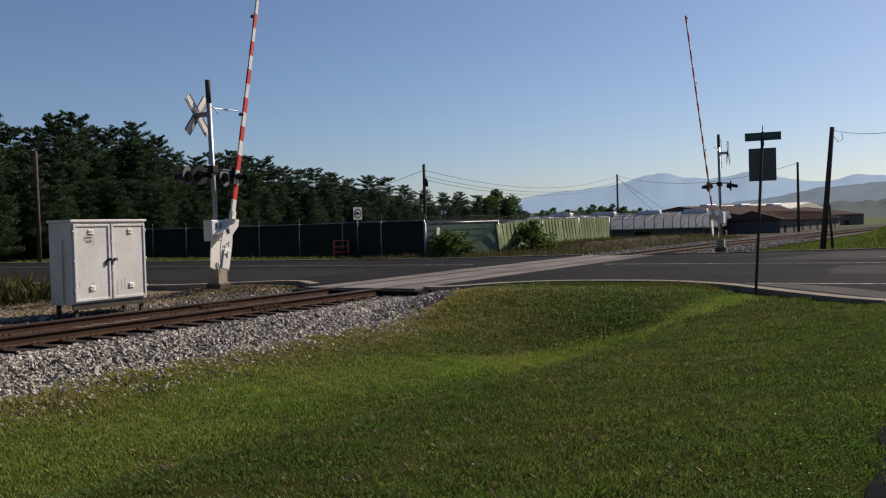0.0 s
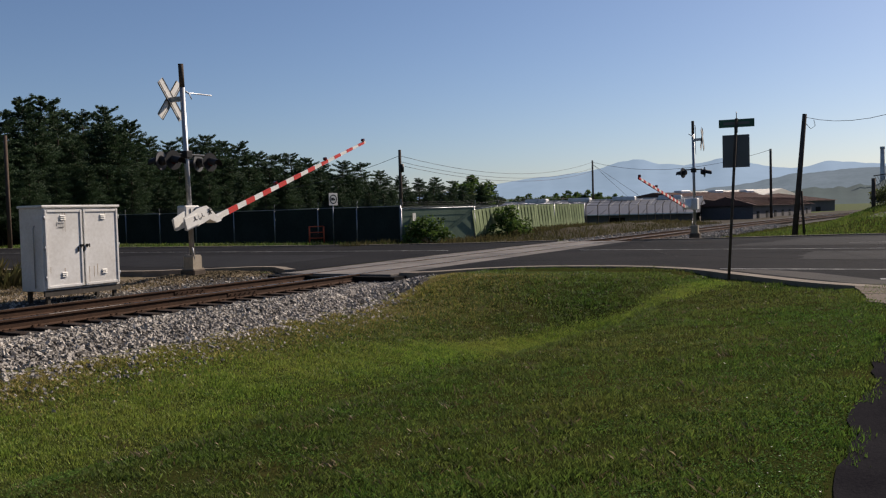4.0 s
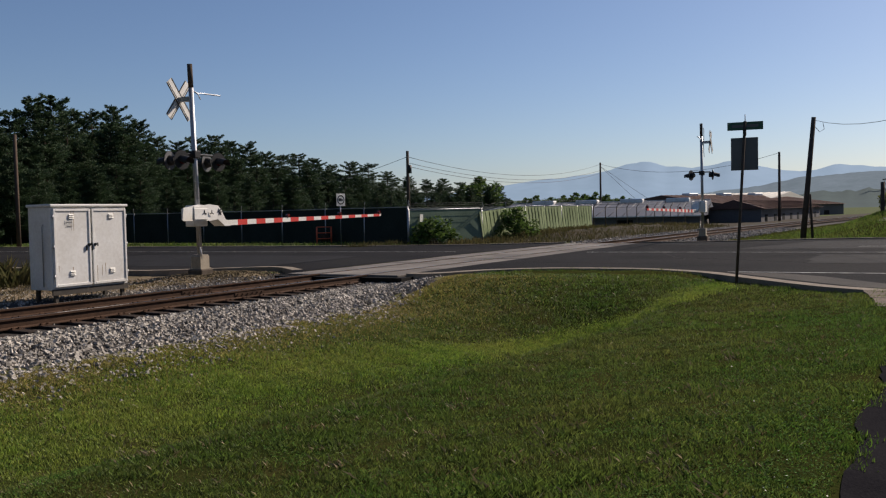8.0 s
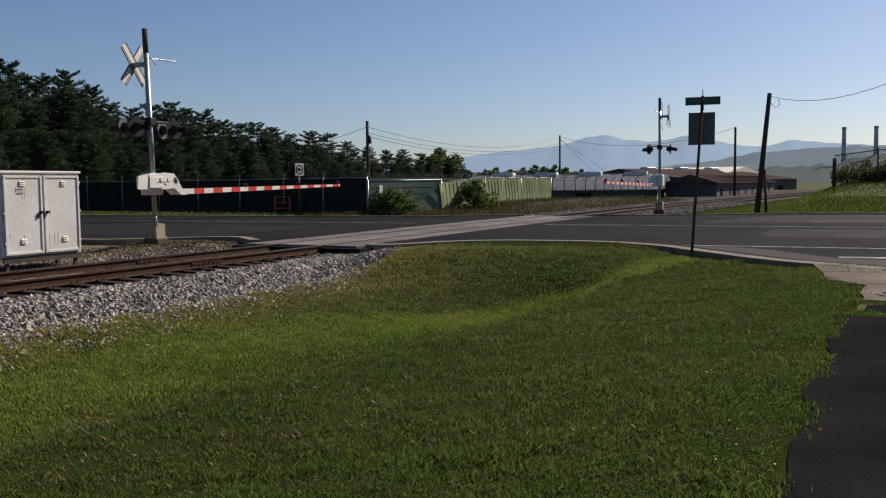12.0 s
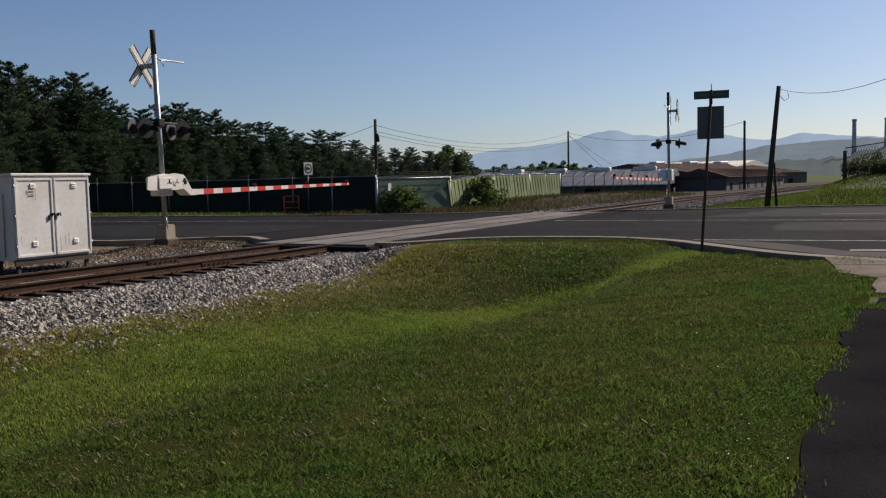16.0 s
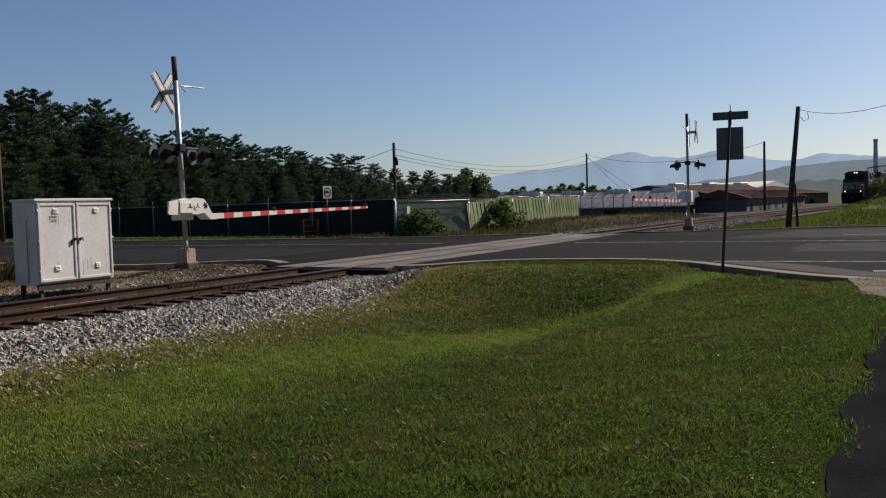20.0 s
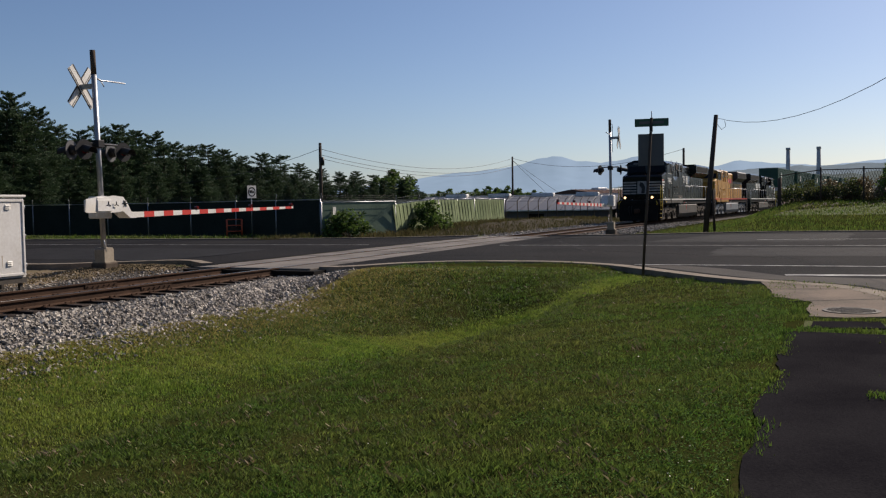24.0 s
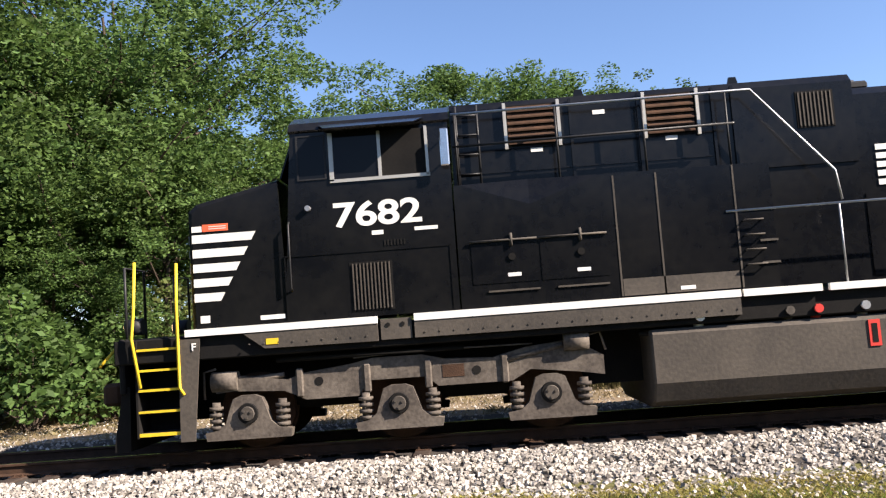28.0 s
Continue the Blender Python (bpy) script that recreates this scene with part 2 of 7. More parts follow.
# distance haze is put into these three colours, with a faint added glow
MOUNT = mat("hazed_ridge", (0.13, 0.18, 0.25), 1.0, 0, (0.09, 0.13, 0.18), 0.5, 0.0022, 0.012, 0, 0, 0, (0.3, 0.44, 0.57), 0.45)
HILL = mat("hazed_hill", (0.08, 0.11, 0.13), 1.0, 0, (0.045, 0.07, 0.08), 0.6, 0.012, 0.08, 0, 0, 0, (0.25, 0.34, 0.43), 0.24)
HAZEWOOD = mat("hazed_wood", (0.05, 0.075, 0.07), 1.0, 0, (0.03, 0.05, 0.045), 0.5, 0.02, 0.3, 0, 0, 0, (0.2, 0.26, 0.32), 0.08)
STACK = mat("chimney_stack", (0.6, 0.6, 0.62), 0.9, 0, (0.16, 0.15, 0.145), 0.4, 0.1, 1)


# ---- building helpers ----
def lerp(a, b, w):
    return a + (b - a) * w


def smooth(a, b, x):
    w = min(1.0, max(0.0, (x - a) / (b - a)))
    return w * w * (3 - 2 * w)


def thing(name, label, category, m=None, group="", kind=""):
    ob = tagged(new(name), label, category, group, kind)
    ob.empty_display_size = 0.2
    if m is not None:
        ob.matrix_world = m
    return ob


def part(name, bm, material, parent=None, label="", m=None, smooth_faces=False):
    me = bpy.data.meshes.new(name)
    if smooth_faces:
        for f in bm.faces:
            f.smooth = True
    bm.to_mesh(me)
    bm.free()
    me.materials.append(material)
    ob = new(name, me)
    ob.parent = parent
    if m is not None:
        ob.matrix_basis = m
    if label:
        ob["label"] = label
    return ob


def setting(name, bm, material, label, category):
    return tagged(part(name, bm, material), label, category, kind="structure")


def box(bm, x0, x1, y0, y1, z0, z1, bevel=0.0):
    v = [bm.verts.new(p) for p in ((x0, y0, z0), (x1, y0, z0), (x1, y1, z0), (x0, y1, z0), (x0, y0, z1), (x1, y0, z1), (x1, y1, z1), (x0, y1, z1))]
    fs = [bm.faces.new([v[i] for i in q]) for q in ((3, 2, 1, 0), (4, 5, 6, 7), (0, 1, 5, 4), (1, 2, 6, 5), (2, 3, 7, 6), (3, 0, 4, 7))]
    if bevel:
        es = {e for f in fs for e in f.edges}
        bmesh.ops.bevel(bm, geom=list(es), offset=bevel, segments=1, affect="EDGES", profile=0.5)
    return bm


def tube(bm, a, b, r, n=10, r2=None, caps=True):
    a, b = Vector(a), Vector(b)
    r2 = r if r2 is None else r2
    q = (b - a).to_track_quat("Z", "Y")
    rings = []
    for p, rr in ((a, r), (b, r2)):
        rings.append([bm.verts.new(p + q @ Vector((rr * math.cos(k * math.tau / n), rr * math.sin(k * math.tau / n), 0))) for k in range(n)])
    for k in range(n):
        f = bm.faces.new((rings[0][k], rings[0][(k + 1) % n], rings[1][(k + 1) % n], rings[1][k]))
        f.smooth = True
    if caps:
        bm.faces.new(rings[0][::-1])
        bm.faces.new(rings[1])
    return bm


def pipe(bm, points, r, n=8):
    """A bent pipe or wire swept through points in one skin."""
    pts = [Vector(p) for p in points]
    q, before, rings = None, None, []
    for i, p in enumerate(pts):
        d = (pts[min(i + 1, len(pts) - 1)] - pts[max(i - 1, 0)]).normalized()
        q = d.to_track_quat("Z", "Y") if q is None else before.rotation_difference(d) @ q
        before = d
        rings.append([bm.verts.new(p + q @ Vector((r * math.cos(k * math.tau / n), r * math.sin(k * math.tau / n), 0))) for k in range(n)])
    for lo, hi in zip(rings, rings[1:]):
        for k in range(n):
            bm.faces.new((lo[k], lo[(k + 1) % n], hi[(k + 1) % n], hi[k])).smooth = True
    bm.faces.new(rings[0][::-1])
    bm.faces.new(rings[-1])
    return bm


def prism(bm, outline, axis, a, b):
    """Extrude a closed outline of (p, q) along an axis from a to b: axis y takes (x, z), axis x takes (y, z), axis z takes (x, y)."""
    def at(p, q, s):
        return {"y": (p, s, q), "x": (s, p, q), "z": (p, q, s)}[axis]
    lo = [bm.verts.new(at(p, q, a)) for p, q in outline]
    hi = [bm.verts.new(at(p, q, b)) for p, q in outline]
    n = len(outline)
    bm.faces.new(lo[::-1]), bm.faces.new(hi)
    for k in range(n):
        bm.faces.new((lo[k], lo[(k + 1) % n], hi[(k + 1) % n], hi[k]))
    bmesh.ops.recalc_face_normals(bm, faces=bm.faces)
    return bm


def B():
    return bmesh.new()


def rows_mesh(name, verts, faces, material):
    me = bpy.data.meshes.new(name)
    me.from_pydata(verts, [], faces)
    me.materials.append(material)
    return me


def lettering(text, size, material, parent, m, name="lettering", label=""):
    cu = bpy.data.curves.new(name, "FONT")
    cu.body, cu.size, cu.extrude = text, size, 0.004
    cu.offset = 0.022 * size
    ob = new(name, cu)
    me = bpy.data.meshes.new_from_object(ob.evaluated_get(bpy.context.evaluated_depsgraph_get()))
    bpy.data.objects.remove(ob)
    me.materials.append(material)
    ob = new(name, me)
    ob.parent, ob.matrix_basis = parent, m
    if label:
        ob["label"] = label
    return ob


def track_y(x):
    """The track is straight past the camera and bends gently beyond the crossing."""
    if x < 25:
        return 0.0
    return -0.00043 * (x - 25) ** 2 if x < 170 else -0.00043 * 145 ** 2 - 0.1247 * (x - 170)


def track_turn(x):
    return math.degrees(math.atan(0.0 if x < 25 else -0.00086 * (x - 25) if x < 170 else -0.1247))


def road_x(x, y):
    """The road crosses a few degrees off square."""
    return x - 0.058 * y


# ---- ground, road, track ----
NEAR_KERB = [(19.2, -1.75), (19.3, -2.4), (20.7, -2.95), (21.75, -4.2), (22.0, -5.8), (22.05, -7.2), (21.1, -8.9), (20.2, -9.65), (19.0, -10.7), (18.1, -11.5), (17.5, -12.2), (17.1, -13.1), (16.5, -13.9), (14.9, -14.6), (11.5, -15.6), (6.0, -16.2), (-60.0, -17.0)]
FAR_NEAR_KERB = [(19.2, 1.75), (20.6, 3.5), (19.3, 5.0), (17.8, 6.5), (18.3, 8.5), (18.0, 16.0), (16.4, 45.0), (14.0, 90.0)]
FAR_KERB = [(46.5, -80.0), (44.6, -20.0), (43.8, -11.5), (42.0, -8.3), (39.6, -4.6), (38.8, -1.8), (38.9, 1.8), (36.6, 5.0), (35.3, 9.0), (34.4, 20.0), (32.8, 45.0), (30.2, 90.0)]


def kerb_at(line, y):
    best = None
    for (xa, ya), (xb, yb) in zip(line, line[1:]):
        if min(ya, yb) <= y <= max(ya, yb) and ya != yb:
            x = xa + (xb - xa) * (y - ya) / (yb - ya)
            best = x if best is None else best
    return best


def on_road(x, y):
    if y < -1.75:
        k = kerb_at(NEAR_KERB, y)
        return y < -17 or (k is not None and x > k)
    if y > 1.75:
        k = kerb_at(FAR_NEAR_KERB, y)
        return k is not None and k < x < (kerb_at(FAR_KERB, y) or 99)
    return 19 < x < 39


def ground_z(x, y):
    d = y - track_y(x)
    bumps = 0.035 * noise.noise((x * 0.45, y * 0.45, 0)) + 0.02 * noise.noise((x * 1.7, y * 1.7, 3))
    if x > 120 or x < -60 or y > 60 or y < -40:
        return -0.12 + (0 if abs(d) > 8 else -0.1)
    if d < -1.6:                                        # camera side: ballast shoulder, swale, bank
        shut = 1 - smooth(14.2, 19.4, x)                # the road embankment closes the swale
        deep = lerp(lerp(-0.52, -1.0, smooth(1, 9, x)) * shut - 0.04, -0.2, smooth(-12, -30, x))
        foot, crest = lerp(-6.2, -7.9, smooth(2, 16, x)), lerp(-8.3, -9.5, smooth(2, 16, x))
        toe = lerp(-0.5, -0.04, smooth(15.5, 19.3, x))
        if x < 40:
            z = lerp(-0.22, toe, smooth(-1.6, -2.9, d))
            z = lerp(z, deep, min(1.0, max(0.0, (-3.2 - y) / (-3.2 - foot))))
            lip = -0.02 - 0.3 * min(1.0, max(0.0, (y + 12.6) / 3.2)) * (0.35 + 0.65 * shut)
            z = lerp(z, lip, smooth(foot, crest, y))
            z += (bumps + 0.022 * noise.noise((x * 2.4, y * 2.4, 8))) * smooth(-2.0, -3.5, y) * smooth(-12.9, -12.0, y)
        else:                                           # beyond the road: ditch, then a grassy bank
            z = lerp(-0.22, -0.3, smooth(-1.6, -3.0, d))
            z = lerp(z, 1.42 * smooth(45.5, 62, x) - 0.03, smooth(-5.0, -12.0, d))
            z += bumps
        return z
    if d > 1.6:
        z = lerp(-0.22, -0.1, smooth(1.6, 2.6, d))
        if x > 40:
            z = lerp(z, 0.2, smooth(3, 5.5, d) * smooth(42, 50, x) * (1 - smooth(70, 82, x)))
            z = lerp(z, -1.6, smooth(9, 13, d) * smooth(44, 54, x))
        if x < 17:
            z = lerp(z, 0.1, smooth(8, 13, y))
        mound = max(0.0, 1 - math.hypot((x - 17.6) / 2.4, (y - 3.6) / 1.5))
        return z + bumps + 0.12 * smooth(0, 0.7, mound)
    return -0.22


def axis_steps(stops):
    out = []
    for (a, s), (b, _) in zip(stops, stops[1:]):
        n = max(1, round((b - a) / s))
        out += [a + (b - a) * k / n for k in range(n)]
    return out + [stops[-1][0]]


def build_ground():
    xs = axis_steps([(-4500, 900), (-900, 200), (-100, 20), (-40, 2), (-14, 0.6), (0, 0.22), (22, 0.8), (46, 1.2), (125, 12), (305, 200), (900, 900), (4500, 1)])
    ys = axis_steps([(-4500, 900), (-900, 200), (-100, 20), (-40, 2), (-18, 0.4), (-13.2, 0.22), (-3, 0.4), (8, 0.8), (30, 3), (60, 12), (300, 200), (900, 900), (4500, 1)])
    verts, cols = [], []
    for y in ys:
        for x in xs:
            z = ground_z(x, y)
            if on_road(x, y) and abs(x) < 130 and abs(y) < 90:
                z = -0.3
            verts.append((x, y, z))
    w = len(xs)
    faces = [(j * w + i, j * w + i + 1, (j + 1) * w + i + 1, (j + 1) * w + i) for j in range(len(ys) - 1) for i in range(w - 1)]
    me = rows_mesh("ground", verts, faces, GRASS)
    for extra in (DIRT, BED, THATCH_SHADE, EARTH, STRAW):
        me.materials.append(extra)
    for p in me.polygons:
        p.use_smooth = True
        c = p.center
        d = c.y - track_y(c.x)
        wob = 0.5 * noise.noise((c.x * 0.6, c.y * 0.6, 7))
        if abs(d) < 2.75 + 0.3 * wob and -200 < c.x < 300:
            p.material_index = 2
        elif d > 0 and c.x < 19 and c.y < 9.5 + 2.5 * wob:
            p.material_index = 1
        elif c.x > 42 and 0 < d < 9 + 2 * wob:
            p.material_index = 4
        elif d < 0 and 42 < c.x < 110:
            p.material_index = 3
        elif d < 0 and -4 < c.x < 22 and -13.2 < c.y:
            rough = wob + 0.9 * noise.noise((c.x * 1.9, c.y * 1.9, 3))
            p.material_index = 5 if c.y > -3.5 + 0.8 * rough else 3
    tagged(new("ground", me), "mown grass, dry dirt and gravel ground with a swale beside the track", "ground", kind="structure")


def band(bm, line, width, z0, z1):
    """A strip of that width to the left of a line, with a top and sides."""
    n = len(line)
    out = []
    for i, (x, y) in enumerate(line):
        a, b = Vector(line[max(0, i - 1)]), Vector(line[min(n - 1, i + 1)])
        d = (b - a).normalized()
        out.append((x - d.y * width, y + d.x * width))
    for i in range(n - 1):
        quad = [line[i], line[i + 1], out[i + 1], out[i]]
        lo, hi = [bm.verts.new((*p, z0)) for p in quad], [bm.verts.new((*p, z1)) for p in quad]
        bm.faces.new(hi)
        for k in range(4):
            bm.faces.new((lo[k], lo[(k + 1) % 4], hi[(k + 1) % 4], hi[k]))
    bmesh.ops.recalc_face_normals(bm, faces=bm.faces)


def finer(line, step=1.0):
    out = []
    for (xa, ya), (xb, yb) in zip(line, line[1:]):
        n = max(1, int(math.hypot(xb - xa, yb - ya) / step))
        out += [(xa + (xb - xa) * k / n, ya + (yb - ya) * k / n) for k in range(n)]
    return out + [line[-1]]


def rounded(line, times=2):
    for _ in range(times):
        out = [line[0]]
        for (xa, ya), (xb, yb) in zip(line, line[1:]):
            out += [(0.75 * xa + 0.25 * xb, 0.75 * ya + 0.25 * yb), (0.25 * xa + 0.75 * xb, 0.25 * ya + 0.75 * yb)]
        line = out + [line[-1]]
    return line


def build_road():
    near, side = rounded(NEAR_KERB), rounded(FAR_NEAR_KERB)
    far_a, far_b = rounded(FAR_KERB[:6]), rounded(FAR_KERB[6:])
    bm = B()
    for loop in (near + [(-60, -80), (46.5, -80)] + far_a[1:], side + far_b[::-1]):
        f = bm.faces.new([bm.verts.new((x, y, 0.0)) for x, y in loop])
        bmesh.ops.triangulate(bm, faces=[f])
    for f in bm.faces:
        f.normal_update()
        if f.normal.z < 0:
            f.normal_flip()
    road = setting("road", bm, ASPHALT, "dark patched asphalt road crossing the track", "road")
    for name, line, wd in (("kerb", near, -0.36), ("kerb", side, 0.3), ("kerb", far_a, -0.25), ("kerb", far_b, -0.25)):
        bm = B()
        band(bm, line, wd, -0.25, 0.014 if line is near else 0.05)
        setting(name, bm, CONCRETE, "worn tan concrete kerb edged with weeds", "kerb")
    # painted lines
    def line_mark(pts, w):
        bm = B()
        band(bm, pts, w, 0.001, 0.005)
        part("road_line", bm, PAINT, road)
    line_mark([(road_x(20.6, y), y) for y in (-9.2, -20, -60)], 0.13)
    line_mark([(road_x(30.2, y), y) for y in (-2.4, -20, -60)], 0.11)
    line_mark([(road_x(30.5, y), y) for y in (3.0, 6.0, 40, 85)], 0.1)
    line_mark([(18.62, -12.7), (18.9, -14.9), (20.0, -26)], 0.3)
    line_mark([(35.3, -11.0), (36.6, -17.0), (38.6, -26.0)], 0.1)
    for x, y, a, ln in ((26, -7, 0.4, 9), (33, -12, -0.2, 12), (24, -13, 1.1, 7), (29, 7, 0.3, 8), (36, -6, 1.4, 6), (23, 12, 0.1, 10), (25.5, -10.4, -1.5, 9), (28.5, -9.0, -1.2, 8), (24.0, -6.0, 1.5, 4), (34.0, -8.0, -1.3, 10)):
        bm = B()
        pts = [(x + math.cos(a) * s + 0.25 * noise.noise((s, x, 0)), y + math.sin(a) * s + 0.3 * noise.noise((s, y, 5))) for s in [k * 0.5 for k in range(int(ln * 2))]]
        band(bm, pts, 0.05, 0.001, 0.004)
        part("tar_seam", bm, DARK, road)
    # worn patches, lightened so that grazing sky sheen is partly in their colour
    for pts in ([(25.0, -10.5), (29.4, -10.2), (30.0, -16.5), (25.6, -17.0)], [(33.0, -7.0), (40.5, -9.0), (42.2, -14.5), (34.2, -14.0)], [(22.4, -15.5), (24.8, -15.6), (25.6, -30.0), (23.6, -30.0)], [(20.5, 4.5), (27.0, 5.2), (26.6, 16.0), (20.0, 15.5)]):
        rag = [(x + 0.25 * noise.noise((x * 1.3, y * 1.3, 3)), y + 0.25 * noise.noise((x * 1.3, y * 1.3, 6))) for x, y in finer(pts + pts[:1], 0.5)[:-1]]
        bm = B()
        prism(bm, rag, "z", -0.02, 0.0025)
        part("asphalt_patch", bm, PATCH, road, "lighter worn asphalt patch, sky sheen partly put into its colour")
    # worn gutter, footpath and the concrete corner
    bm = B()
    prism(bm, [(20.95, -9.35), (20.2, -10.0), (19.0, -11.05), (17.75, -12.2), (17.25, -13.2), (16.7, -14.0), (15.1, -14.75), (15.9, -15.1), (18.2, -14.5), (18.5, -12.7), (20.2, -11.4), (21.05, -10.3)], "z", -0.05, 0.003)
    setting("pavement_gutter", bm, GUTTER, "worn tan concrete gutter along the corner", "gutter")
    bm = B()
    xs = [k * 0.2 for k in range(-105, 55)]
    left = [(x, -13.03 + 0.1 * noise.noise((x * 0.8, 0, 1)) + 0.05 * noise.noise((x * 3.1, 0, 2))) for x in xs]
    right = [(x, -14.18 + 0.1 * noise.noise((x * 0.9, 4, 1)) + 0.06 * noise.noise((x * 3.1, 4, 2))) for x in xs]
    for i in range(len(left) - 1):
        bm.faces.new([bm.verts.new((*p, -0.008)) for p in (left[i], right[i], right[i + 1], left[i + 1])])
    prism(bm, [(11.15, -13.28), (11.72, -13.3), (11.95, -14.05), (11.3, -14.1)], "z", -0.05, -0.004)
    bmesh.ops.remove_doubles(bm, verts=bm.verts, dist=0.001)
    bmesh.ops.recalc_face_normals(bm, faces=bm.faces)
    for f in bm.faces:
        if abs(f.normal.z) > 0.9 and f.normal.z < 0:
            f.normal_flip()
    setting("pavement_path", bm, PATH, "narrow worn black asphalt footpath with ragged grass edges", "footpath")
    slab = [(17.4, -12.3), (17.15, -12.8), (16.9, -13.25), (16.4, -13.85), (15.7, -14.2), (14.7, -14.5), (13.4, -14.55), (12.4, -14.3), (12.05, -13.7), (12.1, -13.25), (12.9, -13.2), (13.8, -13.25), (14.2, -12.95), (14.5, -12.7), (15.2, -12.62), (15.9, -12.5), (16.7, -12.4)]
    rag = [(x + 0.05 * noise.noise((x * 1.7, y * 1.7, 3)), y + 0.05 * noise.noise((x * 1.7, y * 1.7, 6))) for x, y in finer(slab + slab[:1], 0.25)[:-1]]
    bm = B()
    prism(bm, rag, "z", -0.2, 0.012)
    corner = setting("pavement_corner", bm, OLDSLAB, "stained tan concrete ramp slab at the corner", "pavement")
    bm = B()
    prism(bm, [(12.2, -14.32), (13.3, -14.36), (13.3, -14.5), (12.2, -14.46)], "z", 0.0, 0.017)
    part("painted_edge", bm, PAINT, corner, "white painted edge mark")
    for pts in ([(13.75, -12.95), (14.6, -14.5)], [(15.6, -12.55), (16.0, -14.1)]):
        bm = B()
        band(bm, finer(pts, 0.3), 0.025, 0.0, 0.0145)
        part("slab_joint", bm, DARK, corner)
    bm = B()
    tube(bm, (12.8, -13.75, 0.008), (12.8, -13.75, 0.022), 0.36, 24)
    for k in range(-3, 4):
        w = math.sqrt(0.3 ** 2 - (0.09 * k) ** 2)
        box(bm, 12.8 + 0.09 * k - 0.015, 12.8 + 0.09 * k + 0.015, -13.75 - w, -13.75 + w, 0.02, 0.028)
    part("manhole_cover", bm, GRIME, tagged(new("manhole"), "round grey metal cover in the concrete", "manhole"))


RAIL_SHAPE = [(-0.07, -0.172), (0.07, -0.172), (0.07, -0.16), (0.012, -0.14), (0.01, -0.045), (0.036, -0.035), (0.036, -0.008), (0.028, 0.0), (-0.028, 0.0), (-0.036, -0.008), (-0.036, -0.035), (-0.01, -0.045), (-0.012, -0.14), (-0.07, -0.16)]


def build_track():
    track = thing("railway_track", "rusty rails with one shiny head on dark wooden ties in grey ballast", "railway track", kind="structure")
    xs = [-150, -80, -40, -20, 0, 18.4, 25] + [25 + 7.25 * k for k in range(1, 21)] + [230, 330, 500, 900]
    for side in (-0.755, 0.755):
        verts, faces = [], []
        n = len(RAIL_SHAPE)
        for x in xs:
            a = radians(track_turn(x))
            for q, z in RAIL_SHAPE:
                verts.append((x - math.sin(a) * (side + q), track_y(x) + math.cos(a) * (side + q), z))
        for i in range(len(xs) - 1):
            for k in range(n):
                faces.append((i * n + k, i * n + (k + 1) % n, (i + 1) * n + (k + 1) % n, (i + 1) * n + k))
        me = rows_mesh("rail", verts, faces, RUST)
        me.materials.append(SHINE)
        for i, p in enumerate(me.polygons):
            p.material_index = 1 if i % n == 7 else 0
        ob = new("rail", me)
        ob.parent = track
        for x in (-9.5, 2.3, 14.2):
            bm = B()
            for s in (-1, 1):
                box(bm, x - 0.45, x + 0.45, side + s * 0.014 - 0.012, side + s * 0.014 + 0.012, -0.135, -0.05)
                for k in range(6):
                    tube(bm, (x - 0.38 + 0.15 * k, side, -0.09), (x - 0.38 + 0.15 * k, side + s * 0.05, -0.09), 0.016, 6)
            part("joint_bar", bm, RUST, track)
    # ties: one mesh shared
    bm = B()
    box(bm, -0.115, 0.115, -1.3, 1.3, -0.36, -0.175, 0.012)
    tie = part("tie", bm, TIE, track)
    bm = B()
    for s in (-0.755, 0.755):
        box(bm, -0.1, 0.1, s - 0.17, s + 0.17, -0.178, -0.165)
        for dx, dy in ((-0.06, -0.09), (0.06, -0.09), (-0.06, 0.09), (0.06, 0.09)):
            box(bm, dx - 0.014, dx + 0.014, s + dy - 0.014, s + dy + 0.014, -0.17, -0.135)
    plate = part("tie_plates", bm, RUST, tie)
    rnd = random.Random(4)
    x = -30.0
    first = True
    while x < 18.2:
        m = pose(x, 0.04 * rnd.uniform(-1, 1), -0.012 * rnd.random(), 0, 0, rnd.uniform(-1.2, 1.2))
        if first:
            tie.matrix_basis, first = m, False
        else:
            t2 = new("tie", tie.data)
            t2.parent, t2.matrix_basis = track, m
            p2 = new("tie_plates", plate.data)
            p2.parent = t2
        x += 0.53
    verts, faces = [], []
    x = 39.2
    while x < 150:
        a = radians(track_turn(x))
        ca, sa = math.cos(a), math.sin(a)
        b = len(verts)
        for z in (-0.36, -0.175):
            for u, v in ((-0.115, -1.3), (0.115, -1.3), (0.115, 1.3), (-0.115, 1.3)):
                verts.append((x + ca * u - sa * v, track_y(x) + sa * u + ca * v, z))
        faces += [(b + 4, b + 5, b + 6, b + 7), (b, b + 1, b + 5, b + 4), (b + 1, b + 2, b + 6, b + 5), (b + 2, b + 3, b + 7, b + 6), (b + 3, b, b + 4, b + 7)]
        x += 0.53
    ob = tagged(new("ties_beyond", rows_mesh("ties_beyond", verts, faces, TIE)), kind="stuff")
    ob.parent = track
    # crossing panels
    crossing = thing("crossing_surface", "weathered grey crossing panels between and beside the rails", "level crossing", kind="structure")
    rnd = random.Random(9)
    for y0, y1 in ((-1.75, -0.83), (-0.66, 0.66), (0.83, 1.75)):
        for k in range(8):
            x0 = 18.5 + k * 2.56
            bm = B()
            dz = rnd.uniform(-0.008, 0.004)
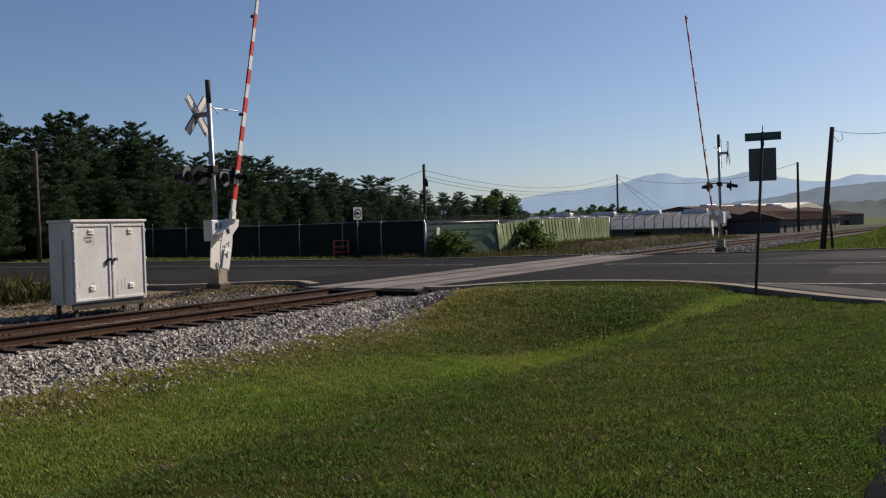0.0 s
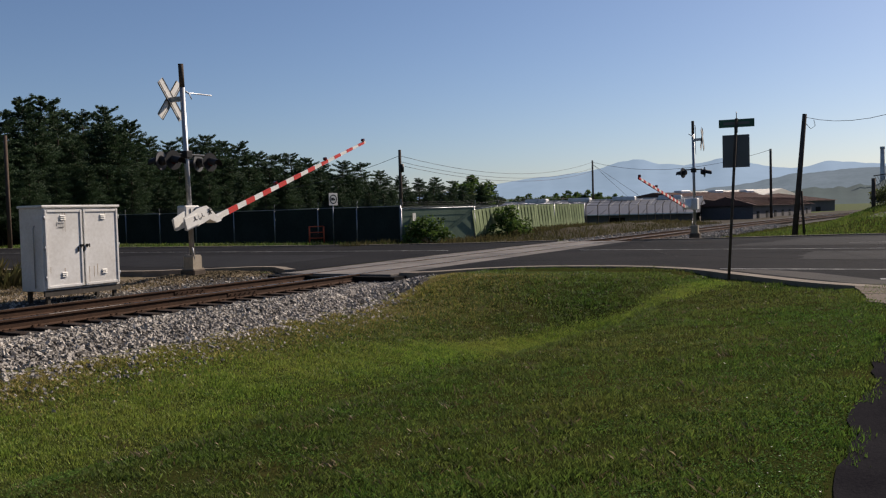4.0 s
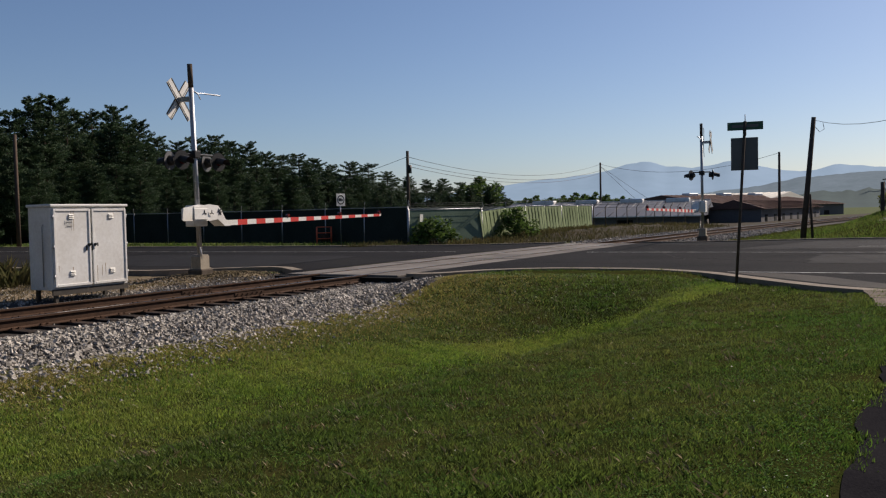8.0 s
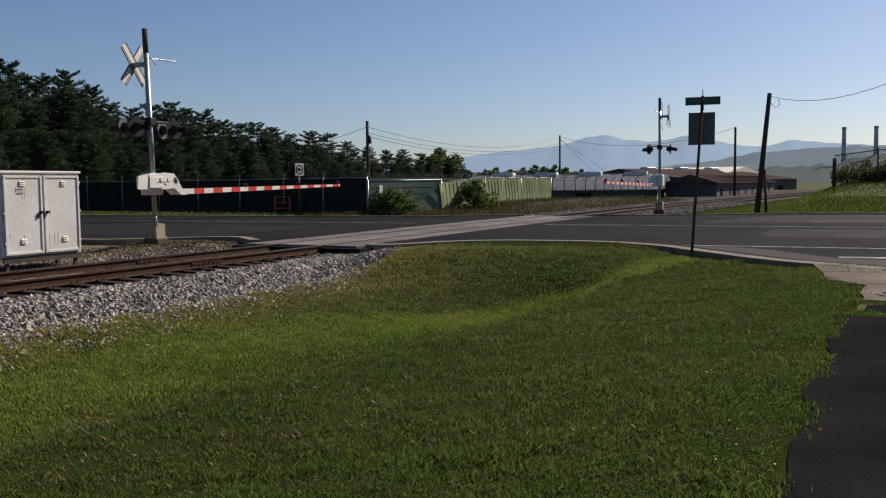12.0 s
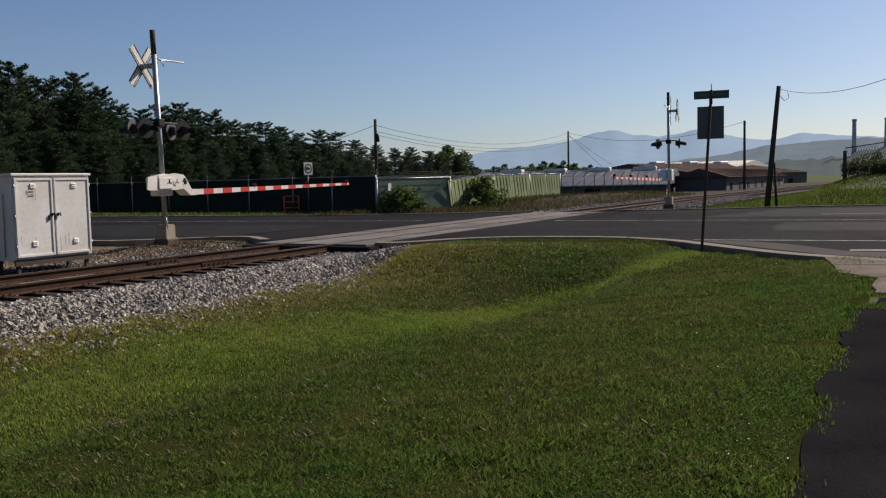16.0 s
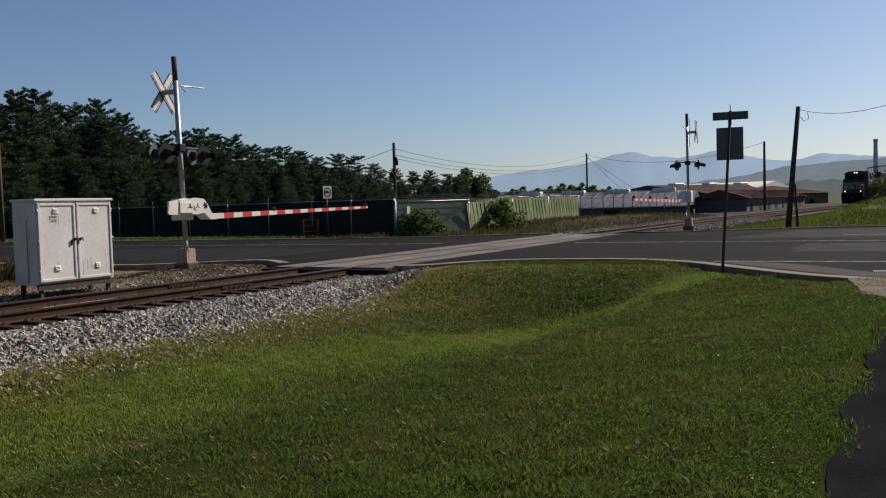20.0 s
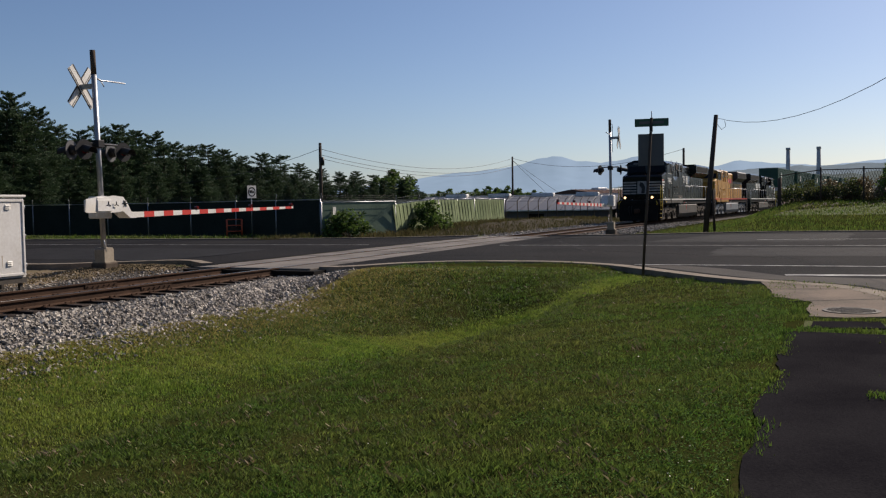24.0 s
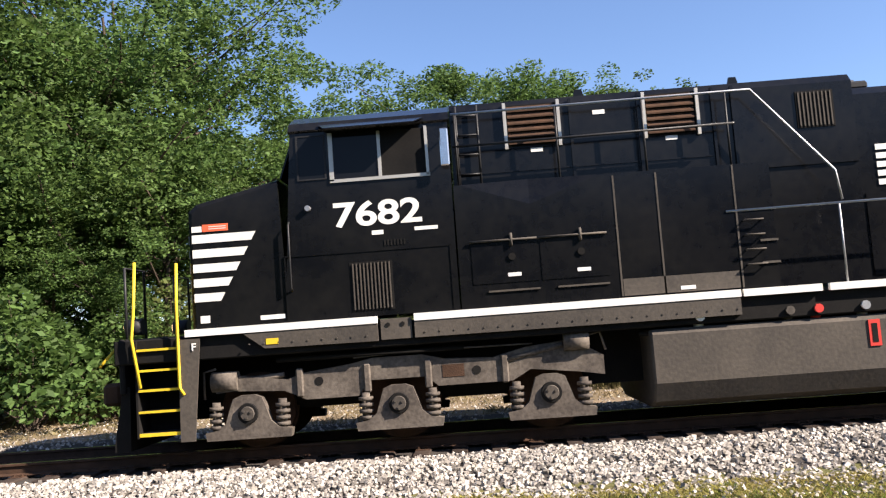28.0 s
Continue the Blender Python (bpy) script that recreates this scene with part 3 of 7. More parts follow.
            box(bm, x0 + 0.012, x0 + 2.548, y0, y1, -0.2, -0.008 + dz, 0.012)
            yc = track_y(x0 + 1.3)
            part("crossing_panel", bm, PANEL, crossing, m=pose(0, yc, 0))
    bm = B()
    box(bm, 18.3, 39.2, -2.0, 2.0, -0.32, -0.06)
    part("crossing_bed", bm, DARK, crossing)


def stone_field(name, count, spot, size, seed, material, label):
    """Loose stones as small crooked blocks, in one mesh."""
    rng = np.random.default_rng(seed)
    base = np.array([(x, y, z) for z in (-1, 1) for x, y in ((-1, -1), (1, -1), (1, 1), (-1, 1))], float)
    quads = np.array([(3, 2, 1, 0), (4, 5, 6, 7), (0, 1, 5, 4), (1, 2, 6, 5), (2, 3, 7, 6), (3, 0, 4, 7)])
    verts, faces = [], []
    for i in range(count):
        x, y = spot(rng)
        q = Euler(rng.uniform(0, 6.28, 3)).to_matrix()
        s = size * rng.uniform(0.55, 1.3)
        v = (base * rng.uniform(0.55, 1.0, (8, 3)) * s * np.array([1, rng.uniform(0.6, 1), rng.uniform(0.5, 0.9)])) @ np.array(q)
        v += (x, y, ground_z(x, y) + s * 0.3)
        faces += (quads + 8 * i).tolist()
        verts.append(v)
    me = rows_mesh(name, np.concatenate(verts).tolist(), faces, material)
    return tagged(new(name, me), label, "gravel", kind="stuff")


def build_ballast():
    def near(rng):
        x = rng.uniform(-13, 19.0)
        return x, -rng.triangular(1.25, 1.8, 3.35 + 0.25 * noise.noise((x * 0.8, 0, 17))) - 0.4 * rng.random() ** 4 + (0.5 * smooth(15, 19, x))
    def far(rng):
        return rng.uniform(-16, 18.5), rng.triangular(1.2, 1.6, 2.5)
    def middle(rng):
        return rng.uniform(-20, 18.3), rng.uniform(-0.66, 0.66)
    def beyond(rng):
        x = rng.uniform(39.3, 75)
        return x, track_y(x) + rng.choice((-1, 1)) * rng.triangular(0.0, 1.7, 3.3)
    def mound(rng):
        return rng.normal(17.5, 1.4), rng.normal(3.5, 0.8)
    def strays(rng):
        return rng.uniform(-8, 15.5), -3.1 - abs(rng.normal(0, 0.55))
    stone_field("ballast", 24000, near, 0.033, 1, STONE, "grey crushed stone ballast along the rails")
    stone_field("ballast_far_side", 4200, far, 0.032, 2, STONE, "grey crushed stone ballast behind the rails")
    stone_field("ballast_between", 3500, middle, 0.028, 3, STONE, "dusty stone between the rails")
    stone_field("ballast_beyond_road", 4500, beyond, 0.05, 4, STONE, "stone ballast of the track beyond the road")
    stone_field("mound_gravel", 2600, mound, 0.022, 5, DIRT, "tan gravel heaped round the signal base")
    def verge(rng):
        return rng.uniform(-15, 16.5), 2.4 + 4.5 * rng.random() ** 1.5
    stone_field("verge_gravel", 6000, verge, 0.02, 7, STONE, "loose gravel over the dusty verge behind the rails")
    stone_field("stray_stones", 2600, strays, 0.024, 6, STONE, "loose stones scattered in the grass")


def blade_field(name, count, spot, height, width, seed, material, label, lean=0.5):
    """Grass: one bent triangle pair a blade."""
    rng = np.random.default_rng(seed)
    root = np.array([spot(rng) for _ in range(count)])
    z = np.array([ground_z(x, y) - 0.01 for x, y in root.tolist()])
    coarse = np.where((root[:, 1] < -2.9) & (root[:, 0] < 21), 0.75 + 0.045 * np.maximum(0, np.hypot(root[:, 0], root[:, 1] + 13.4) - 4), 1.0)
    clump = np.array([0.95 + 0.55 * noise.noise((x * 1.6, y * 1.6, 4)) + 0.35 * noise.noise((x * 5.0, y * 5.0, 9)) for x, y in root.tolist()])
    a, h = rng.uniform(0, 6.28, count), height * clump * rng.uniform(0.5, 1.35, count)
    w, l = width * rng.uniform(0.7, 1.3, count) * coarse, lean * h * rng.uniform(0.2, 1.2, count)
    ca, sa = np.cos(a), np.sin(a)
    x, y = root[:, 0], root[:, 1]
    corners = ((x - sa * w, y + ca * w, z), (x + sa * w, y - ca * w, z), (x + ca * l * 0.35 + sa * w * 0.7, y + sa * l * 0.35 - ca * w * 0.7, z + h * 0.6), (x + ca * l, y + sa * l, z + h))
    verts = np.stack([np.stack(c, 1) for c in corners], 1).reshape(-1, 3)
    first = np.arange(count)[:, None] * 4
    faces = np.concatenate((first + np.array((0, 1, 2)), first + np.array((0, 2, 3))), 1).reshape(-1, 3)
    return tagged(new(name, rows_mesh(name, verts.tolist(), faces.tolist(), material)), label, "grass", kind="stuff")


def leaf_field(name, count, spot, height, size, seed, material, label):
    """Broad small leaves near the ground: one tilted rhomb each, larger farther off."""
    rng = np.random.default_rng(seed)
    root = np.array([spot(rng) for _ in range(count)])
    z = np.array([ground_z(x, y) for x, y in root.tolist()]) + height * rng.uniform(0.35, 1.2, count)
    sc = size * rng.uniform(0.6, 1.4, count) * (0.8 + 0.05 * np.maximum(0, np.hypot(root[:, 0], root[:, 1] - EYE[1]) - 3))
    u = rng.normal(0, 1, (count, 3)) * np.array((1, 1, 0.45))
    u /= np.linalg.norm(u, axis=1)[:, None]
    v = np.cross(u, rng.normal(0, 0.35, (count, 3)) + np.array((0, 0, 1)))
    v /= np.linalg.norm(v, axis=1)[:, None] + 1e-6
    c = np.column_stack((root, z))
    sc = sc[:, None]
    verts = np.stack((c - u * sc, c + v * sc * 0.75, c + u * sc, c - v * sc * 0.75), 1).reshape(-1, 3)
    faces = np.arange(count * 4).reshape(-1, 4)
    return tagged(new(name, rows_mesh(name, verts.tolist(), faces.tolist(), material)), label, "weeds", kind="stuff")


def build_grass():
    def lawn(rng):
        while True:
            r, a = 3.0 + 17 * rng.random() ** 1.25, radians(rng.uniform(-12, 96))
            x, y = r * math.sin(a), -13.465 + r * math.cos(a)
            worn = noise.noise((x * 0.5, y * 0.5, 2))
            if rng.random() > 0.75 + 0.9 * noise.noise((x * 2.3, y * 2.3, 5)):
                continue
            if -13.0 < y < -3.2 - 0.7 * rng.random() and not on_road(x, y) and (y < -4.3 or worn > 0.05) and not (x > 14.5 and y < -12.6):
                return x, y
    def fringe(rng):
        while True:
            x = rng.uniform(2.5, 12)
            kind = rng.random()
            if kind < 0.24:                              # strips of grass across the end of the path
                return (rng.normal(11.0, 0.1) if rng.random() < 0.5 else rng.normal(12.0, 0.1)), rng.uniform(-14.2, -13.15)
            if kind < 0.32:                              # a tongue of grass from the far edge
                q = rng.random()
                return 7.4 + rng.normal(0, 0.06), lerp(-14.3, -13.75, q * q)
            if noise.noise((x * 1.1, 0, 6)) + 0.5 * noise.noise((x * 4, 0, 3)) > -0.1:
                return x, (-13.02 + rng.normal(0, 0.06)) if rng.random() < 0.6 else (-14.25 + rng.normal(0, 0.1))
    def kerbside(rng):
        k = rng.integers(0, len(line))
        x, y = line[k]
        return x - 0.35 + rng.normal(0, 0.25), y + rng.normal(0, 0.25)
    line = [p for p in finer(rounded(NEAR_KERB), 0.5) if p[1] > -14 and p[1] < -3]
    blade_field("lawn_grass", 340000, lawn, 0.036, 0.0036, 11, BLADE, "short mown green grass on the bank and swale", 0.9)
    # line of the sunlit strip, drawn with lighter blades
    lit_strip = finer([(18.9, -9.5), (17.1, -9.15), (16.4, -8.6), (15.8, -7.9), (14.8, -7.2), (13.5, -6.6), (12.6, -6.0), (11.1, -5.4), (10.0, -5.0), (8.5, -5.1), (6.5, -5.2), (3.0, -5.6)], 0.1)

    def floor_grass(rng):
        x, y = lit_strip[rng.integers(0, len(lit_strip))]
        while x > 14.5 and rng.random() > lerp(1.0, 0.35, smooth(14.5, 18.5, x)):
            x, y = lit_strip[rng.integers(0, len(lit_strip))]
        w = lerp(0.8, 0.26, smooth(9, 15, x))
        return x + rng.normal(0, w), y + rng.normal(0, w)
    blade_field("swale_grass", 115000, floor_grass, 0.046, 0.0055, 19, BRIGHT, "swale grass with a sunlit strip put into its yellow-green blade colour")
    def bowl(rng):
        return rng.uniform(10.5, 20.2), rng.uniform(-9.2, -3.3)
    blade_field("bowl_grass", 45000, bowl, 0.05, 0.0055, 21, BLADE, "thicker green grass on the end slope of the swale", 0.9)
    rim = finer([(17.4, -12.25), (16.7, -12.35), (15.9, -12.45), (15.2, -12.55), (14.5, -12.65), (14.2, -12.9), (13.8, -13.2), (12.9, -13.15), (12.1, -13.2)], 0.1)
    def corner_rim(rng):
        if rng.random() < 0.25:
            return rng.normal(14.8, 0.5), -14.45 - 0.12 * rng.normal()
        x, y = rim[rng.integers(0, len(rim))]
        return x + rng.normal(0, 0.09), y + 0.04 + rng.normal(0, 0.09)
    blade_field("corner_weeds", 3600, corner_rim, 0.055, 0.006, 22, BLADE, "grass and weeds creeping over the corner slab")
    blade_field("path_fringe_grass", 8000, fringe, 0.05, 0.005, 12, BLADE, "longer grass creeping over the path edge")
    blade_field("kerb_weeds", 4500, kerbside, 0.06, 0.006, 13, BLADE, "low weeds along the kerb")
    def bank(rng):
        x = rng.uniform(45, 85)
        return x, track_y(x) - 4 - 18 * rng.random() ** 0.8
    blade_field("bank_grass", 60000, bank, 0.13, 0.016, 14, BLADE, "rough grass on the bank beyond the road")
    def verge(rng):
        return rng.uniform(-16, 8.5), 7.0 + abs(rng.normal(0, 2.2))
    def dusty(rng):
        while True:
            x, y = rng.uniform(-15, 16), rng.uniform(2.6, 8.5)
            if noise.noise((x * 0.7, y * 0.7, 31)) + 0.3 * rng.random() > 0.05:
                return x, y
    blade_field("verge_tufts", 15000, dusty, 0.09, 0.007, 23, DRY, "thin dry grass on the dusty verge behind the rails", 1.1)
    blade_field("dry_verge_grass", 16000, verge, 0.28, 0.011, 15, DRY, "dry tan grass below the brush")
    def left_weeds(rng):
        return rng.uniform(1, 15), rng.uniform(6, 11.5)
    blade_field("tall_weeds", 12000, left_weeds, 0.5, 0.01, 16, SCRUB, "tall seeding weeds behind the track")
    def fence_foot(rng):
        k = rng.random()
        return (lerp(34.6, 38.2, k), lerp(11, 10, k) + rng.normal(0, 0.3)) if rng.random() < 0.3 else (lerp(38.5, 60, rng.random()), 7.6 + rng.normal(0, 0.5))
    def cutting(rng):
        x = rng.uniform(40, 78)
        return x, track_y(x) + rng.uniform(3.0, 9.5)
    blade_field("cutting_weeds", 9000, cutting, 0.24, 0.014, 20, SCRUB, "dry brown and green weeds beside the track beyond the road")
    blade_field("fence_weeds", 4000, fence_foot, 0.28, 0.014, 17, SCRUB, "dry weeds at the foot of the green fence")
    def far_verge(rng):
        y = rng.uniform(9, 40)
        return road_x(36.5, y) + rng.uniform(0, 4.5), y
    blade_field("roadside_grass", 6000, far_verge, 0.2, 0.02, 18, BLADE, "green strip of grass behind the road")


def build_tufts():
    """Clumps of longer grass and broad weeds dotted over the lawn."""
    spots_rng = np.random.default_rng(31)
    spots = []
    while len(spots) < 5200:
        r, a = 3.5 + 17 * spots_rng.random() ** 1.1, radians(spots_rng.uniform(0, 95))
        x, y = r * math.sin(a), EYE[1] + r * math.cos(a)
        if -12.9 < y < -3.3 and not on_road(x, y):
            spots.append((x, y, spots_rng.uniform(0.025, 0.1) * (0.8 + 0.04 * r)))
    def tuft(rng):
        x, y, r = spots[rng.integers(0, len(spots))]
        return x + rng.normal(0, r), y + rng.normal(0, r)
    blade_field("grass_tufts", 130000, tuft, 0.047, 0.0034, 32, BLADE, "clumps of longer green grass in the lawn", 0.8)
    def pale(rng):
        x, y, r = spots[rng.integers(0, 700)]
        return x + 0.3 + rng.normal(0, r), y + 0.2 + rng.normal(0, r)
    blade_field("dry_tufts", 9000, pale, 0.05, 0.006, 33, DRY, "dry straw-coloured patches in the lawn", 1.2)
    def broad(rng):
        while True:
            r, a = 3.0 + 14 * rng.random() ** 1.3, radians(rng.uniform(2, 90))
            x, y = r * math.sin(a), EYE[1] + r * math.cos(a)
            lush = noise.noise((x * 0.8, y * 0.8, 12)) + 0.5 * noise.noise((x * 2.6, y * 2.6, 14)) + 0.5 * smooth(-11.2, -12.6, y)
            if -12.98 < y < -4.5 and not on_road(x, y) and lush > 0.16:
                return x, y
    leaf_field("clover_patches", 60000, broad, 0.034, 0.0075, 37, CLOVER, "broad clover and weed leaves in lush patches")
    def bloom(rng):
        while True:
            x, y = rng.uniform(4.5, 12.5), -13.0 + 3.2 * rng.random() ** 1.6
            if noise.noise((x * 0.9, y * 0.9, 21)) > 0.0:
                return x, y
    leaf_field("clover_flowers", 90, bloom, 0.05, 0.007, 38, FLOWER, "small pale clover flowers and seed heads")
    def stalk(rng):
        while True:
            r, a = 3.0 + 13 * rng.random(), radians(rng.uniform(30, 88))
            x, y = r * math.sin(a), EYE[1] + r * math.cos(a)
            if -12.9 < y < -9.5 and not on_road(x, y):
                return x, y
    # these blades stand in for glints, put in as a pale colour
    blade_field("pale_stalks", 420, stalk, 0.034, 0.0026, 35, PALE, "pale blades and stalks among the grass, glints put into their colour", 1.2)
    def toe(rng):
        x = rng.uniform(-10, 19.3)
        return x, -3.0 - abs(rng.normal(0, lerp(0.8, 1.3, smooth(10, 17, x))))
    def straw(rng):
        return rng.uniform(-9, 16.5), -2.95 - abs(rng.normal(0, 0.55))
    blade_field("straw_strip", 22000, straw, 0.035, 0.0055, 36, DRY, "dry straw-coloured grass creeping into the ballast", 1.3)
    blade_field("ballast_edge_grass", 60000, toe, 0.05, 0.006, 34, WEED, "thin yellowed grass at the edge of the ballast", 1.0)


build_ground()
build_road()
build_track()
build_ballast()
build_grass()
build_tufts()


# ---- distance: ridges, hill, woods, chimneys ----
def polar(az, d, z=0.0):
    """A place d metres off, az degrees to the left of straight across the track."""
    return Vector((-d * math.sin(radians(az)), EYE[1] + d * math.cos(radians(az)), z))


def ridge(name, points, d, material, label, rough, seed):
    """A far ridge: crest heights by bearing, with rolling slopes running down toward the viewer."""
    verts, faces = [], []
    azs = [points[0][0] + (points[-1][0] - points[0][0]) * k / 240 for k in range(241)]
    pa, pe = [p[0] for p in points][::-1], [p[1] for p in points][::-1]
    for az in azs:
        el = float(np.interp(az, pa, pe)) + rough * noise.noise((az * 0.9, seed, 0)) + 0.3 * rough * noise.noise((az * 3, seed, 1))
        for k, (f, h) in enumerate(((1.0, 1.0), (0.93, 0.62), (0.86, 0.3), (0.78, -0.05))):
            w = 0.04 * noise.noise((az * 0.35, k, seed))
            verts.append(polar(az, d * (f + w * 0.3), (1.5 + d * math.tan(radians(el))) * (h + (w if 0 < k < 3 else 0))))
    for i in range(240):
        for k in range(3):
            a = i * 4 + k
            faces.append((a, a + 1, a + 5, a + 4))
    me = rows_mesh(name, verts, faces, material)
    for p in me.polygons:
        p.use_smooth = True
    tagged(new(name, me), label, "mountains", kind="structure")


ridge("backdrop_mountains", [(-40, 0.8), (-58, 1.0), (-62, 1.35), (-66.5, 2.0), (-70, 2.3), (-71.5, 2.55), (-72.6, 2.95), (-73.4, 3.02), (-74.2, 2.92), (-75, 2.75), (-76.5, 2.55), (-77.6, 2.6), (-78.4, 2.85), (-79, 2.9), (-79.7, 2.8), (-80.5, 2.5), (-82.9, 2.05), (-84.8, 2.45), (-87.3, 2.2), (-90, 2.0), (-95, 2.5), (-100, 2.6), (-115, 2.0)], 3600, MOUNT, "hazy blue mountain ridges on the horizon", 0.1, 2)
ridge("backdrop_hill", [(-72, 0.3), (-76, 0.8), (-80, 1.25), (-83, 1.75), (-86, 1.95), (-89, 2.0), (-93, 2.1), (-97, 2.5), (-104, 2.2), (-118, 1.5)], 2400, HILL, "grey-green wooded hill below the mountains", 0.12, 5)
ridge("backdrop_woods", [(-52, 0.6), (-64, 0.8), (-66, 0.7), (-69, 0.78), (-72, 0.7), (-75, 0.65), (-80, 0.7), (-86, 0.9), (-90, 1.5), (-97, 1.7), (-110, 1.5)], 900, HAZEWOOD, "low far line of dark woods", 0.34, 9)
# unseen dark band behind the viewpoint, added to darken reflections on the train
ridge("backdrop_dark_band", [(-97.5, 3), (-101, 9), (-108, 12), (-120, 13), (-140, 12), (-165, 10), (-190, 12), (-215, 11), (-240, 12), (-262, 10)], 85, REFLECT_BAND, "unseen dark band behind the footpath, added to darken reflections", 1.5, 12)
for az in (-87.75, -89.45):
    p = polar(az, 900)
    bm = B()
    tube(bm, (p.x, p.y, -2), (p.x, p.y, 50.5), 2.4, 14, 1.8)
    chim = thing("chimney", "tall pale factory chimney in the haze", "chimney", group="factory chimneys")
    part("shaft", bm, STACK, chim)
    bm = B()
    tube(bm, (p.x, p.y, 48.5), (p.x, p.y, 50.7), 2.1, 14, 2.1)
    part("rim", bm, STACK, chim)


# ---- trees ----
def leaves(name, clumps, size, seed, material, parent, flat=0.6, long=1.7):
    """A crown: rhombic leaves or sprays scattered through clumps of (x, y, z, radius, count)."""
    rng = np.random.default_rng(seed)
    out, faces = [], []
    for x, y, z, r, count in clumps:
        d = rng.normal(0, 1, (count, 3))
        d /= np.linalg.norm(d, axis=1)[:, None]
        c = np.array((x, y, z)) + d * (r * rng.uniform(0.35, 1.0, (count, 1)) ** 0.6) * np.array((1, 1, flat))
        u = rng.normal(0, 1, (count, 3)) + d * 0.8
        u[:, 2] *= 0.55
        u /= np.linalg.norm(u, axis=1)[:, None]
        v = np.cross(u, rng.normal(0, 1, (count, 3)) + np.array((0, 0, 0.8)))
        v /= np.linalg.norm(v, axis=1)[:, None] + 1e-6
        s = size * rng.uniform(0.6, 1.35, (count, 1))
        b = sum(len(o) for o in out)
        quad = np.stack((c - u * s * long * 0.5, c + v * s * 0.5, c + u * s * long * 0.5, c - v * s * 0.5), 1).reshape(-1, 3)
        out.append(quad)
        faces += (np.arange(count)[:, None] * 4 + b + np.arange(4)).tolist()
    me = rows_mesh(name, np.concatenate(out).tolist(), faces, material)
    ob = new(name, me)
    ob.parent = parent
    return ob


def limb(bm, a, b, r0, r1, rnd, n=6, steps=3, wander=0.12):
    a, b = Vector(a), Vector(b)
    ln = (b - a).length
    p, pr = a, r0
    for k in range(1, steps + 1):
        q = a.lerp(b, k / steps) + (Vector((rnd.uniform(-1, 1), rnd.uniform(-1, 1), rnd.uniform(-0.5, 0.5))) * ln * wander if k < steps else Vector())
        r = lerp(r0, r1, k / steps)
        tube(bm, p, q, pr, n, r, False)
        p, pr = q, r


def pine(seed, h=13.0):
    """A white pine: straight trunk, whorls of level boughs feathered with upturned needle sprays, a ragged top."""
    rnd = random.Random(seed)
    rng = np.random.default_rng(seed)
    tree = thing("pine_tree", "tall dark green white pine with ragged flat boughs", "pine tree", group="pines behind the fence")
    bm, bm2 = B(), B()
    limb(bm, (0, 0, -0.3), (rnd.uniform(-0.2, 0.2), rnd.uniform(-0.2, 0.2), h * 0.95), 0.24, 0.03, rnd, 8, 6, 0.01)
    roots, ways, sizes = [], [], []
    z = h * rnd.uniform(0.05, 0.1)
    while z < h * 0.97:
        f = z / h
        reach = h * 0.25 * (0.6 + 0.4 * math.sin(min(1, f * 1.7) * 1.6)) * max(0.02, 1 - f) ** 0.6 + 0.25
        n = rnd.randint(4, 6)
        a0 = rnd.uniform(0, 6.28)
        for k in range(n):
            if rnd.random() < 0.14:
                continue
            a, l = a0 + k * math.tau / n + rnd.uniform(-0.45, 0.45), reach * rnd.uniform(0.5, 1.25)
            out = Vector((math.cos(a), math.sin(a), rnd.uniform(0.0, 0.28) + 0.7 * smooth(0.75, 1.0, f)))
            tip = Vector((0, 0, z)) + out * l
            if tip.z > h:
                tip.z = h
            limb(bm2, (0, 0, z), tip, 0.05 * (1.2 - f), 0.012, rnd, 4, 2, 0.03)
            m = int(50 + 105 * l)
            q = rng.uniform(0.12, 1.05, m) ** 0.75
            side = rng.normal(0, 1, m) * 0.2 * l * (1.15 - 0.6 * q) + rng.normal(0, 0.05, m)
            lift = rng.normal(0, 0.075, m) * l + 0.05
            base = np.array((0, 0, z)) + q[:, None] * np.array(tip - Vector((0, 0, z)))
            base += side[:, None] * np.array((-math.sin(a), math.cos(a), 0)) + lift[:, None] * np.array((0, 0, 1))
            roots.append(base)
            w = np.array((math.cos(a), math.sin(a), 0.55)) + (side / (0.17 * l + 0.05))[:, None] * 0.5 * np.array((-math.sin(a), math.cos(a), 0)) + rng.normal(0, 0.6, (m, 3))
            ways.append(w / np.linalg.norm(w, axis=1)[:, None])
            sizes.append(rng.uniform(0.13, 0.29, m))
        z += h * rnd.uniform(0.024, 0.038)
    part("trunk", bm, BARK, tree)
    part("branchwork", bm2, BARK, tree)
    c, u, ln = np.concatenate(roots), np.concatenate(ways), np.concatenate(sizes)[:, None]
    v = np.cross(u, rng.normal(0, 1, c.shape))
    v /= np.linalg.norm(v, axis=1)[:, None] + 1e-6
    quad = np.stack((c - u * ln * 0.4, c + v * ln * 0.2, c + u * ln * 0.6, c - v * ln * 0.2), 1).reshape(-1, 3)
    ob = new("crown", rows_mesh("crown", quad.tolist(), np.arange(len(quad)).reshape(-1, 4).tolist(), PINE))
    ob.parent = tree
    return tree


